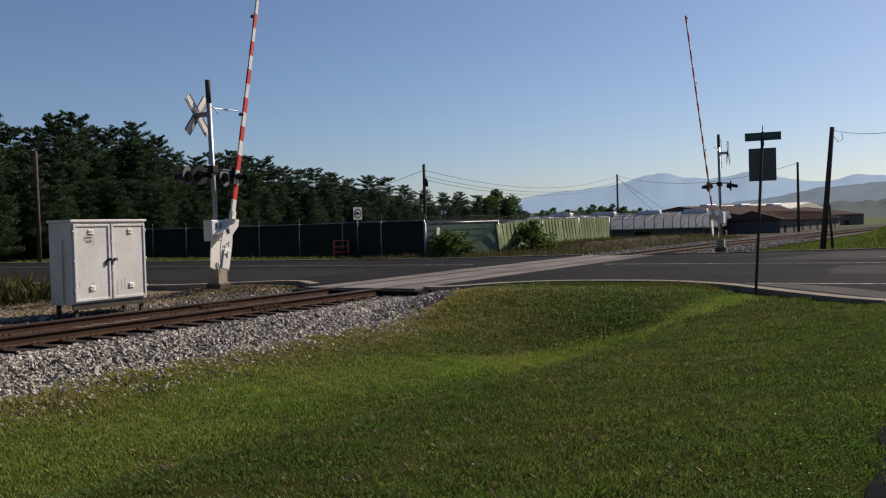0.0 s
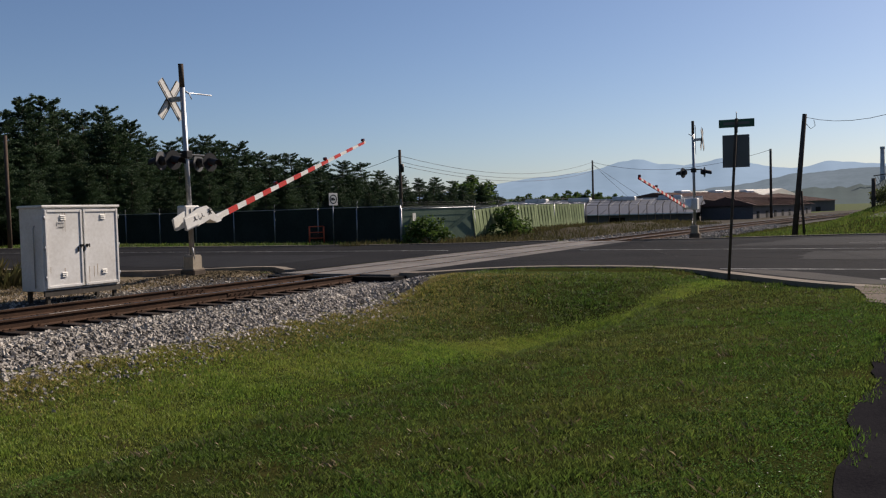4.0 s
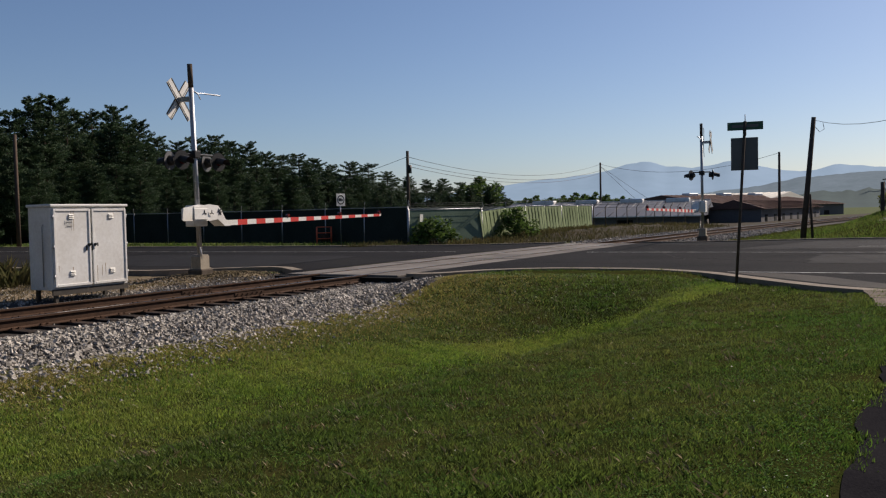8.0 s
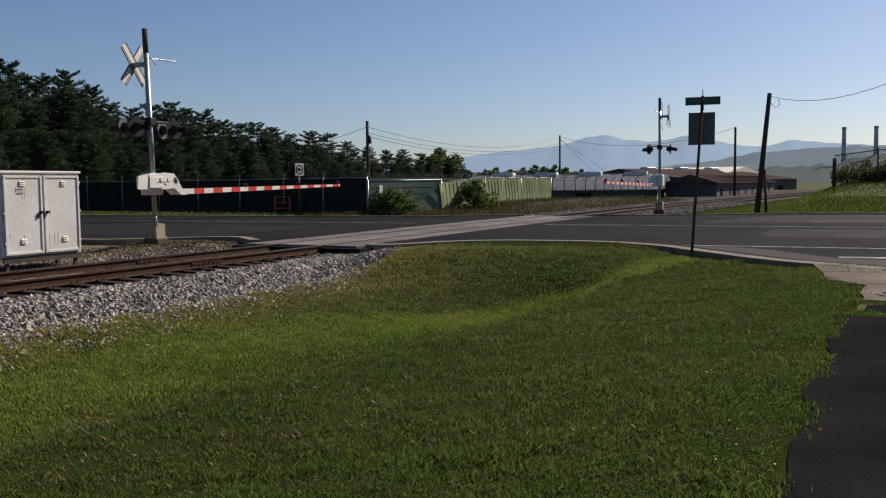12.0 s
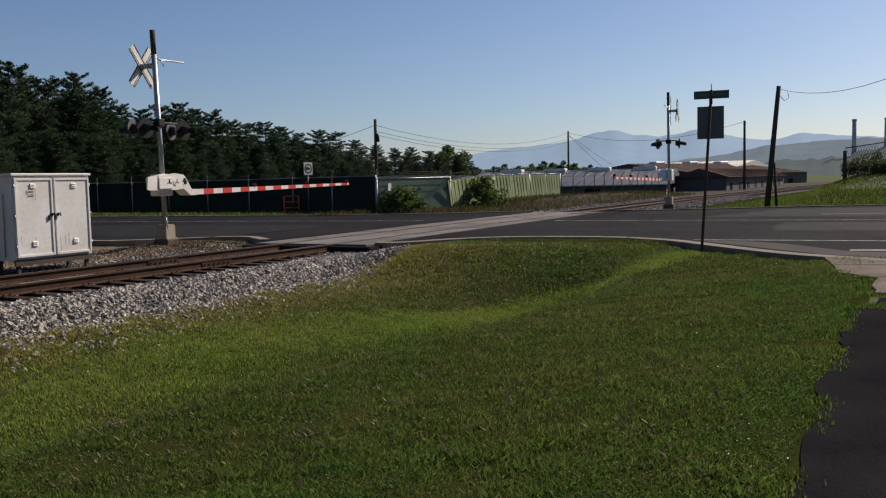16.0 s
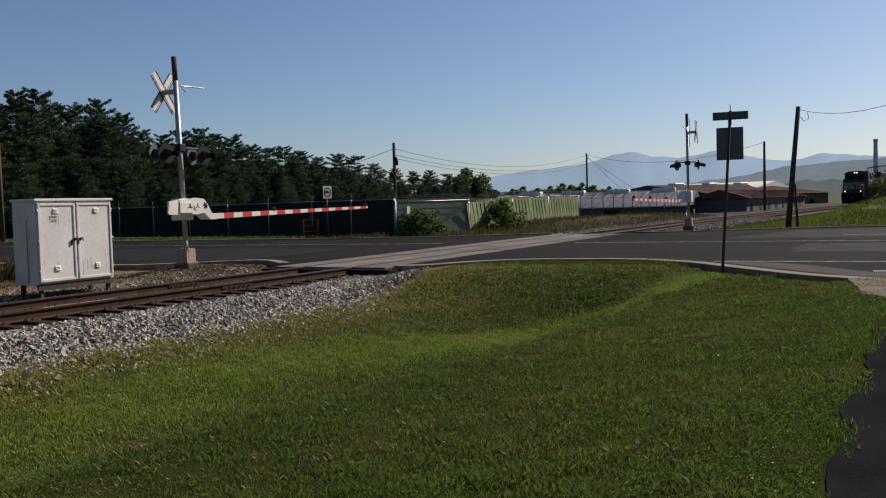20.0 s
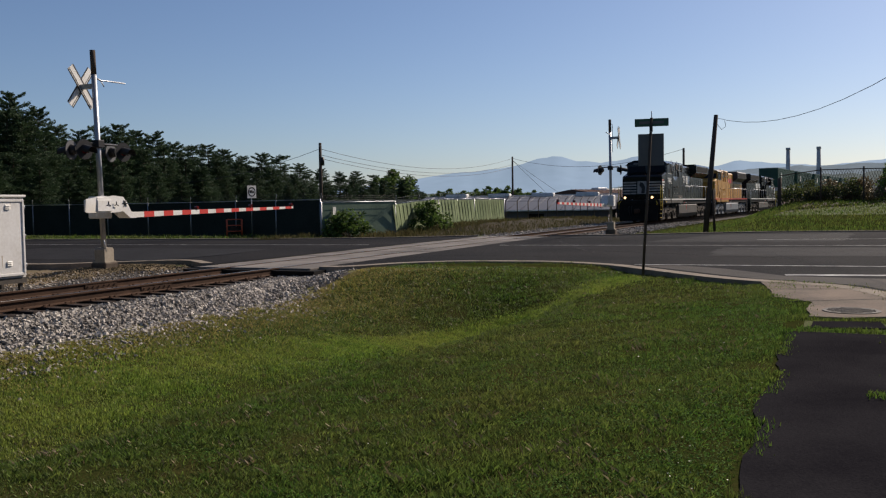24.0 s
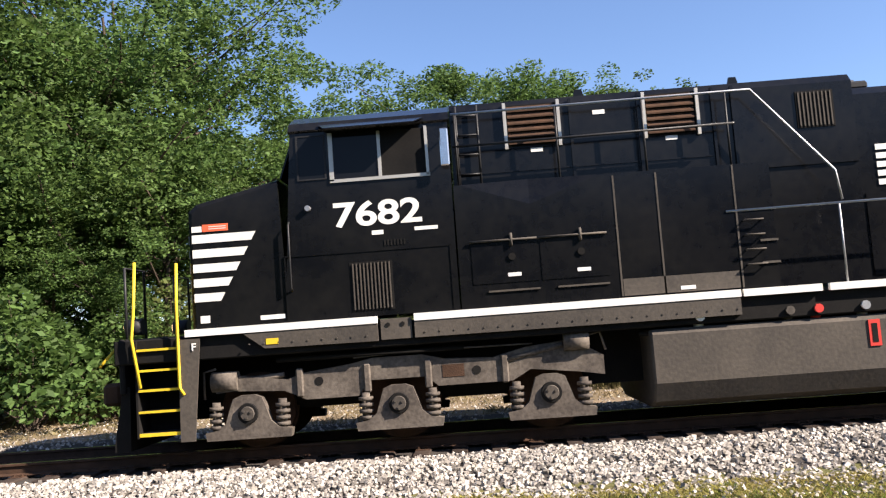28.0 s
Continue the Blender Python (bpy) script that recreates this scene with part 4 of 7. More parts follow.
def broad_tree(seed, h, material, size=0.2, label="leafy green broadleaf tree with an uneven crown", dense=1.0, spread=0.36, low=0.2, group="trees behind the track"):
    rnd = random.Random(seed)
    tree = thing("broadleaf_tree", label, "tree", group=group)
    bm, bm2 = B(), B()
    top = Vector((rnd.uniform(-0.5, 0.5), rnd.uniform(-0.5, 0.5), h * 0.8))
    limb(bm, (0, 0, -0.3), top, 0.016 * h + 0.02, 0.03, rnd, 8, 6, 0.03)
    clumps = []
    n = int(30 * (0.6 + 0.4 * dense))
    for k in range(n):
        f = low + (0.86 - low) * (k + rnd.random()) / n
        a, l = k * 2.4 + rnd.uniform(-0.5, 0.5), h * spread * (1.15 - 0.75 * abs(f - 0.45)) * rnd.uniform(0.6, 1.15)
        base = Vector((0, 0, -0.3)).lerp(top, f)
        tip = base + Vector((math.cos(a) * l, math.sin(a) * l, l * rnd.uniform(0.25, 0.85)))
        tip.z = min(tip.z, h * 0.97)
        limb(bm2, base, tip, 0.009 * h * (1.1 - f), 0.015, rnd, 5, 3, 0.08)
        for s in (0.55, 0.8, 1.0):
            c = base.lerp(tip, s) + Vector((rnd.uniform(-1, 1), rnd.uniform(-1, 1), rnd.uniform(-0.6, 0.6))) * 0.06 * h
            r = h * rnd.uniform(0.04, 0.07)
            clumps.append((c.x, c.y, c.z, r * 1.15, int(dense * 6.5 * r * r / (size * size))))
            for _ in range(4):
                c2 = c + Vector((rnd.uniform(-1, 1), rnd.uniform(-1, 1), rnd.uniform(-0.5, 0.7))) * r * 2.0
                clumps.append((c2.x, c2.y, c2.z, r * 0.75, int(dense * 1.8 * r * r / (size * size))))
    for _ in range(5):
        r = h * rnd.uniform(0.05, 0.08)
        clumps.append((top.x + rnd.uniform(-1, 1) * h * 0.1, top.y + rnd.uniform(-1, 1) * h * 0.1, h * rnd.uniform(0.84, 0.95), r, int(dense * 9 * r * r / (size * size))))
    part("trunk", bm, BARK, tree)
    part("branchwork", bm2, BARK, tree)
    leaves("crown", clumps, size, seed, material, tree, 0.55, 2.1)
    return tree


def bush(seed, w, h, material, size, label, count=1.0, group="", name="bush"):
    rnd = random.Random(seed)
    ob = thing(name, label, "bush", group=group)
    bm = B()
    clumps = []
    for k in range(int(16 * count)):
        a, q = rnd.uniform(0, 6.28), w * 0.5 * rnd.random() ** 0.6
        z = h * (1 - (q / (w * 0.55)) ** 2) * rnd.uniform(0.35, 1.0) + 0.1
        tip = (math.cos(a) * q, math.sin(a) * q, z)
        limb(bm, (rnd.uniform(-0.1, 0.1), rnd.uniform(-0.1, 0.1), -0.1), tip, 0.018, 0.005, rnd, 4, 3, 0.08)
        r = rnd.uniform(0.13, 0.24) * (w + h) * 0.5
        clumps.append((tip[0], tip[1], z * 0.9, r, int(5.5 * r * r / (size * size))))
    part("stemwork", bm, BARK, ob)
    leaves("foliage", clumps, size, seed, material, ob, 0.8, 1.7)
    return ob


def set_scaled(ob, p, s, turn, wide=1.0):
    ob.matrix_basis = Matrix.Translation(p) @ Matrix.Rotation(turn, 4, "Z") @ Matrix.Diagonal((s * wide, s * wide, s, 1))


def plant_trees():
    rnd = random.Random(21)
    pines = [pine(k, 13.0) for k in range(5)]
    crest = [(-19, 9.6), (-22.7, 9.8), (-26.5, 9.5), (-28.6, 9.5), (-30.1, 8.9), (-31.0, 8.5), (-31.9, 7.5), (-33.3, 6.7), (-34.6, 6.3), (-35.3, 7.0), (-36.4, 7.5), (-37.5, 7.5), (-38.0, 7.0), (-38.3, 6.3), (-39.4, 6.75), (-40.6, 6.9), (-41.8, 6.0), (-42.8, 5.15), (-44.4, 4.75), (-45.4, 5.25), (-46.6, 5.15), (-47.6, 4.7), (-48.7, 4.8), (-49.6, 4.0), (-51.6, 4.0), (-52.7, 3.65), (-53.3, 3.3), (-55.4, 3.5), (-56.2, 3.3), (-57.2, 2.8), (-57.7, 2.25), (-58.5, 2.45), (-59.5, 2.15), (-60.1, 2.4), (-61.1, 2.2), (-62.1, 2.0), (-63.2, 2.3), (-64.4, 1.7), (-65.0, 1.1)]
    ca, ce = [c[0] for c in crest][::-1], [c[1] for c in crest][::-1]
    spots = []
    az = -21.0
    while az > -64.5:
        spots.append((az, 1.0))
        spots.append((az - 0.7 + rnd.uniform(-0.3, 0.3), rnd.uniform(0.66, 0.9)))
        spots.append((az - 0.3 + rnd.uniform(-0.3, 0.3), rnd.uniform(0.42, 0.62)))
        az -= rnd.uniform(0.95, 1.35)
    used = 0
    for az, f in spots:
        d = float(np.interp(-az, (20, 26, 40, 50, 64.5), (56, 66, 92, 118, 178))) * (1.0 if f == 1.0 else 0.93 if f > 0.68 else 0.86) + rnd.uniform(-2, 2)
        el = float(np.interp(az, ca, ce)) * f
        hgt = 1.6 + d * math.tan(radians(el))
        p = polar(az, d, -0.1)
        src = pines[used % 5]
        tree = src if used < 5 else copy_thing(src, Matrix())
        set_scaled(tree, p, hgt / 13.0, rnd.uniform(0, 6.28), 1.22 + 0.4 * smooth(-44, -56, az))
        used += 1
    far = broad_tree(77, 10, LEAFDARK, 0.5, "round dark broadleaf tree beyond the fenced yard", 1.0, 0.34, 0.1, "far trees")
    set_scaled(far, polar(-63.2, 165, -1), (1.5 + 165 * math.tan(radians(2.5)) + 1) / 10.0, 1.0)
    for az, el in ((-65.3, 0.85), (-66.2, 1.0), (-66.9, 1.12), (-67.8, 0.98), (-68.5, 1.1), (-69.2, 1.25), (-69.9, 1.15), (-70.7, 1.27), (-71.4, 1.05), (-72.4, 0.95)):
        set_scaled(copy_thing(far, Matrix()), polar(az, 230, -1), (2.5 + 230 * math.tan(radians(el))) / 10.0, az * 7)
    # broadleaf wood behind the track
    kinds = [broad_tree(31, 12, LEAF, 0.07, dense=0.5), broad_tree(32, 12, LEAF, 0.065, dense=0.36, spread=0.34), broad_tree(33, 12, LEAFDARK, 0.07, dense=0.5), broad_tree(34, 12, LEAF, 0.07, dense=0.45, spread=0.3)]
    wood = [(36, 25, 26, 2), (29, 24.5, 29, 2), (23.5, 24, 27, 1), (23, 25, 30, 1), (18.6, 23, 28, 1), (10.4, 15.5, 31, 3), (5.5, 14.6, 34, 0), (2.2, 17.3, 35, 0), (-1.8, 17.0, 35, 0), (-5.4, 14.6, 36, 3), (-8.4, 15.6, 34, 2), (-12, 13.6, 37, 3), (-15, 12.4, 35, 2), (-17.5, 12.6, 33, 1), (-20.8, 10.2, 38, 2), 
            (33, 15, 25.5, 2), (26, 14, 25.5, 3), (20, 13, 25, 0), (7, 12, 30, 2), (-3.5, 11.5, 30, 2), (-10, 10, 31, 0), (-14, 8.8, 31, 3), (12, 14, 36, 2), (24, 17, 38, 2), (31, 18, 37, 2)]
    done = set()
    for az, el, d, k in wood:
        s = (1.5 + d * math.tan(radians(el))) / 11.6
        p = polar(az, d)
        tree = kinds[k] if k not in done else copy_thing(kinds[k], Matrix())
        done.add(k)
        set_scaled(tree, (p.x, p.y, ground_z(p.x, p.y)), s, rnd.uniform(0, 6.28))
    # brush in front of the wood
    b0 = bush(41, 3.2, 2.6, BRUSH, 0.075, "tangled green brush at the edge of the trees", 1.3, "brush below the trees")
    b1 = bush(42, 2.8, 2.2, LEAF, 0.075, "bright leafy bush at the edge of the trees", 1.2, "brush below the trees")
    b2 = bush(43, 2.6, 3.2, LEAFDARK, 0.08, "dark leafy bush at the edge of the trees", 1.3, "brush below the trees")
    used = set()
    for k in range(35):
        az = 36 - k * 1.68
        d = 23.0 / math.cos(radians(az)) * (1 + 0.05 * rnd.uniform(-1, 1)) + (2.0 if k % 2 else 0.3) + max(0, -az - 20) * 0.25
        src = (b0, b2, b1, b0, b1)[k % 5]
        ob = src if src.name not in used else copy_thing(src, Matrix())
        used.add(src.name)
        p = polar(az, d)
        set_scaled(ob, (p.x, p.y, ground_z(p.x, p.y)), rnd.uniform(0.75, 1.35), rnd.uniform(0, 6.28))
    for az, d, s in ((27.5, 21.8, 1.5), (22.5, 22.3, 1.15), (30.5, 22.5, 1.2)):
        p = polar(az, d)
        set_scaled(copy_thing(b1, Matrix()), (p.x, p.y, ground_z(p.x, p.y)), s, az)
    sap = broad_tree(51, 3.2, LEAFBRIGHT, 0.09, "young bright yellow-green sapling among weeds", 0.7, 0.2, 0.12, "")
    p = polar(-27.4, 22.6)
    set_scaled(sap, (p.x, p.y, -0.1), 0.8, 0.4)
    p = polar(-25.0, 23.2)
    set_scaled(copy_thing(sap, Matrix()), (p.x, p.y, -0.1), 0.6, 1.9)
    dead = thing("dead_sapling", "bare grey dead sapling at the edge of the brush", "tree")
    bm = B()
    r2 = random.Random(3)
    limb(bm, (0, 0, -0.1), (0.15, 0, 2.3), 0.03, 0.006, r2, 5, 5, 0.03)
    for k in range(26):
        z = 0.5 + 1.6 * k / 26
        a = k * 2.4
        limb(bm, (0.06, 0, z), (0.06 + 0.5 * math.cos(a), 0.5 * math.sin(a), z + 0.45), 0.008, 0.003, r2, 4, 3, 0.08)
    part("branches", bm, BARK, dead)
    p = polar(-3.5, 22.3)
    dead.matrix_basis = Matrix.Translation((p.x, p.y, ground_z(p.x, p.y)))
    # shrubs by the green fence, weeds behind the cabinet, hedge on the bank
    for i, (x, y, w, h) in enumerate(((39.4, 9.0, 2.7, 1.75), (46.3, 7.7, 2.4, 1.85))):
        s = bush(60 + i, w, h, LEAFDARK, 0.12, "round dark shrub against the green fence", 1.6, "shrubs by the fence")
        s.matrix_basis = Matrix.Translation((x, y, ground_z(x, y)))
    for i, (x, y, w, h) in enumerate(((10.6, 9.0, 2.2, 1.3), (8.6, 8.3, 2.4, 1.1), (12.4, 9.6, 2.2, 1.2), (6.4, 9.2, 2.6, 1.4), (13.6, 8.6, 1.8, 0.8))):
        s = bush(70 + i, w, h, BRUSH, 0.07, "scrubby weeds and seed heads behind the track", 1.0, "scrub behind the cabinet", "scrub")
        s.matrix_basis = Matrix.Translation((x, y, ground_z(x, y)))
    f0 = bush(84, 3.0, 1.75, DRY, 0.1, "dry brown vines and weeds over the bank fence", 1.4, "bank fence growth", "vine")
    f1 = bush(85, 2.8, 1.85, BRUSH, 0.1, "tangled green vines over the bank fence", 1.5, "bank fence growth", "vine")
    f2 = bush(86, 2.2, 2.3, LEAFBRIGHT, 0.12, "yellow-green vine climbing the bank fence", 1.2, "bank fence growth", "vine")
    for k in range(24):
        q = k / 23
        src = (f1, f0, f1, f0, f2, f1, f0, f0)[k % 8]
        ob = src if k in (0, 1, 4) else copy_thing(src, Matrix())
        x, y = lerp(61.4, 59.0, q) + rnd.uniform(0, 1.0), lerp(-11.9, -42.0, q) + rnd.uniform(-0.4, 0.4)
        set_scaled(ob, (x, y, ground_z(x, y) - 0.1), rnd.uniform(0.8, 1.12), rnd.uniform(0, 6.28))


plant_trees()


# ---- things beside the track and the road ----
def build_cabinet():
    cab = thing("signal_cabinet", "weathered grey-white two-door metal signal cabinet on short legs", "equipment cabinet", pose(12.35, 2.2, 0, 0, 0, 0))
    w, d, z0, z1 = 0.93, 0.36, 0.13, 1.84
    bm = B()
    box(bm, -w, w, -d + 0.03, d, z0, z1 - 0.04, 0.01)
    part("body", bm, CABINET, cab)
    bm = B()
    box(bm, -w - 0.03, w + 0.03, -d - 0.02, d + 0.03, z1 - 0.04, z1 + 0.015, 0.012)
    part("roof", bm, CABINET, cab)
    bm = B()
    box(bm, -0.012, 0.012, -d + 0.01, -d + 0.025, z0 + 0.05, z1 - 0.07)
    part("door_gap", bm, DARK, cab)
    for x in (-w + 0.08, w - 0.14):
        for y in (-d + 0.06, d - 0.12):
            bm = B()
            box(bm, x, x + 0.07, y, y + 0.07, -0.14, z0)
            part("leg", bm, GRIME, cab)
    bm = B()
    box(bm, -w, w, -d + 0.02, -d + 0.06, 0.03, z0 + 0.02)
    part("plinth_rail", bm, GRIME, cab)
    for s in (-1, 1):
        x0, x1 = (-w + 0.035, -0.018) if s < 0 else (0.018, w - 0.035)
        bm = B()
        box(bm, x0, x1, -d - 0.005, -d + 0.03, z0 + 0.06, z1 - 0.08, 0.008)
        door = part("door", bm, CABINET, cab)
        zb, zt = z0 + 0.06, z1 - 0.08
        for xa, xb, za, zc in ((x0, x0 + 0.05, zb, zt), (x1 - 0.05, x1, zb, zt), (x0 + 0.05, x1 - 0.05, zb, zb + 0.055), (x0 + 0.05, x1 - 0.05, zt - 0.05, zt)):
            bm = B()
            box(bm, xa, xb, -d - 0.022, -d - 0.004, za, zc, 0.006)
            part("door_border", bm, CABINET, door)
        for z in (z1 - 0.28, z0 + 0.28):
            bm = B()
            xc = (x0 + x1) / 2 + (-0.02 if s < 0 else 0.05)
            for k in range(3):
                prism(bm, [(-d - 0.03, z + k * 0.035), (-d - 0.005, z + k * 0.035), (-d - 0.005, z + k * 0.035 + 0.025)], "x", xc - 0.06, xc + 0.06)
            part("vent", bm, WHITE, door)
        bm = B()
        xh = -0.07 * s * -1
        pipe(bm, [(xh, -d - 0.03, 0.98), (xh, -d - 0.05, 1.03), (xh + 0.04, -d - 0.06, 1.05), (xh + 0.05 , -d - 0.05, 0.98)], 0.012, 6)
        tube(bm, (xh, -d, 1.02), (xh, -d - 0.05, 1.02), 0.03, 8)
        box(bm, xh - 0.075, xh - 0.05, -d - 0.03, -d - 0.01, 0.9, 1.0)
        part("handle", bm, SIGNAL, door, "dark padlocked swing handle")
        for z in (0.4, 1.0, 1.6):
            bm = B()
            xe = x0 - 0.012 if s < 0 else x1 + 0.012
            tube(bm, (xe, -d - 0.012, z - 0.04), (xe, -d - 0.012, z + 0.04), 0.014, 8)
            part("hinge", bm, STEEL, door)
    bm = B()
    box(bm, -0.62, -0.44, -d - 0.012, -d - 0.006, 1.44, 1.52)
    part("label_plate", bm, WHITE, cab, "small white plate with dark bars")
    bm = B()
    for z in (1.40, 1.47, 1.49):
        box(bm, -0.6, -0.46, -d - 0.015, -d - 0.012, z, z + 0.012)
    part("label_bars", bm, SIGNGREY, cab)
    rnd = random.Random(8)
    for k in range(9):
        x, ln = rnd.uniform(-w + 0.06, w - 0.06), rnd.uniform(0.08, 0.4)
        zt = rnd.choice((z1 - 0.13, z0 + 0.45, 0.62))
        if abs(x) < 0.03:
            continue
        bm = B()
        q = rnd.uniform(0.006, 0.014)
        prism(bm, [(x - q, zt), (x + q, zt), (x + q * 0.4, zt - ln), (x - q * 0.4, zt - ln)], "y", -d - 0.0065, -d - 0.003)
        part("rust_run", bm, RUSTSTAIN, cab, "faint brown rust run")
    bm = B()
    pipe(bm, [(-w - 0.03, -0.1, 0.2), (-w - 0.03, -0.1, 1.4), (-w, -0.1, 1.45)], 0.012, 6)
    part("side_latch", bm, STEEL, cab)
    low = thing("cable_box", "low dark grey cable box beside the rails", "cable box", pose(9.1, 2.15, -0.1))
    bm = B()
    box(bm, -0.75, 0.75, -0.28, 0.28, -0.1, 0.27, 0.02)
    part("box", bm, UPROOF, low)
    bm = B()
    box(bm, -0.78, 0.78, -0.31, 0.31, 0.27, 0.33, 0.015)
    part("lid", bm, UPGREY, low)


def flasher(parent, m):
    """One flashing-light unit: round background with a grey back, housing, hood and red lens, facing along +y of m."""
    bm = B()
    tube(bm, (0, 0, 0), (0, 0.012, 0), 0.25, 24)
    disc = part("background", bm, SIGNAL, parent, m=m)
    bm = B()
    tube(bm, (0, -0.006, 0), (0, -0.001, 0), 0.24, 24)
    part("background_back", bm, SIGNGREY, disc, "weathered grey back of the round background")
    bm = B()
    tube(bm, (0, -0.17, 0), (0, -0.006, 0), 0.1, 14, 0.14)
    part("housing", bm, SIGNAL, disc)
    bm = B()
    tube(bm, (0, 0.014, 0), (0, 0.03, 0), 0.105, 16)
    part("lens", bm, LENS, disc)
    bm = B()
    n = 14
    for k in range(n):
        a0, a1 = radians(-20 + 220 * k / n), radians(-20 + 220 * (k + 1) / n)
        for r in (0.125, 0.129):
            q = [(r * math.cos(a), t, r * math.sin(a) - 0.25 * max(0.0, t - 0.05)) for a, t in ((a0, 0.012), (a1, 0.012), (a1, 0.32), (a0, 0.32))]
            bm.faces.new([bm.verts.new(p) for p in q])
    part("hood", bm, SIGNAL, disc)


def gate_arm(parent, length):
    """The swinging part: counterweight plates, casting, tapered arm with red stripes and three lamps. It points along +x from the pivot."""
    bm = B()
    for y in (-0.17, 0.17):
        prism(bm, [(-0.88, 0.41), (-0.92, 0.1), (-0.86, 0.07), (-0.2, 0.07), (0.05, 0.1), (0.32, -0.08), (0.5, -0.08), (0.5, 0.07), (0.36, 0.09), (0.2, 0.33), (0.06, 0.47), (-0.3, 0.5)], "y", y - 0.012, y + 0.012)
    prism(bm, [(0.0, 0.46), (0.16, 0.3), (0.34, 0.07), (0.5, 0.07), (0.5, -0.08), (0.3, -0.08), (0.1, 0.12), (-0.05, 0.25)], "y", -0.15, 0.15)
    box(bm, 0.42, 0.72, -0.06, 0.06, -0.085, 0.075, 0.01)
    arm = part("gate_arm", bm, WHITE, parent, "white casting with a red and white striped arm")
    for y in (-0.22, 0.19):
        bm = B()
        box(bm, -0.9, -0.38, y, y + 0.03, 0.1, 0.39, 0.01)
        part("counterweight", bm, WHITE, arm)
    for x in (-0.52, -0.24):
        bm = B()
        for a in (90, 200, 340):
            tube(bm, (x, -0.225, 0.27), (x + 0.08 * math.cos(radians(a)), -0.225, 0.27 + 0.08 * math.sin(radians(a))), 0.012, 6)
        part("clamp_nut", bm, SIGNAL, arm, "black three-armed clamp nut")
    bm = B()
    for a in (0, 60, 120):
        c, d = 0.09 * math.cos(radians(a)), 0.09 * math.sin(radians(a))
        tube(bm, (0.12 - c, -0.19, 0.3 - d), (0.12 + c, -0.19, 0.3 + d), 0.012, 6)
    part("pivot_bolts", bm, SIGNAL, arm)
    x0, x1 = 0.55, length
    def beam(bm, a, b, grow):
        za, zb = lerp(0.0, 0.13, (a - x0) / (x1 - x0)), lerp(0.0, 0.13, (b - x0) / (x1 - x0))
        ha, hb = lerp(0.075, 0.038, (a - x0) / (x1 - x0)) + grow, lerp(0.075, 0.038, (b - x0) / (x1 - x0)) + grow
        v = [bm.verts.new(p) for p in ((a, -0.025 - grow, za - ha), (a, 0.025 + grow, za - ha), (a, 0.025 + grow, za + ha), (a, -0.025 - grow, za + ha), (b, -0.025 - grow, zb - hb), (b, 0.025 + grow, zb - hb), (b, 0.025 + grow, zb + hb), (b, -0.025 - grow, zb + hb))]
        for q in ((0, 1, 2, 3), (7, 6, 5, 4), (0, 4, 5, 1), (1, 5, 6, 2), (2, 6, 7, 3), (3, 7, 4, 0)):
            bm.faces.new([v[i] for i in q])
    bm = B()
    beam(bm, x0, x1, 0)
    part("beam", bm, WHITE, arm)
    x = x0 + 0.5
    while x < x1 - 0.1:
        bm = B()
        beam(bm, x, min(x + 0.41, x1), 0.003)
        part("red_stripe", bm, RED, arm)
        x += 0.82
    for f in (0.34, 0.68, 0.985):
        xc = lerp(x0, x1, f)
        zc = lerp(0.07, 0.17, f)
        bm = B()
        tube(bm, (xc, -0.05, zc + 0.06), (xc, 0.05, zc + 0.06), 0.05, 10)
        box(bm, xc - 0.02, xc + 0.02, -0.02, 0.02, zc - 0.03, zc + 0.05)
        part("arm_lamp", bm, LENS, arm, "small red arm lamp")
    return arm


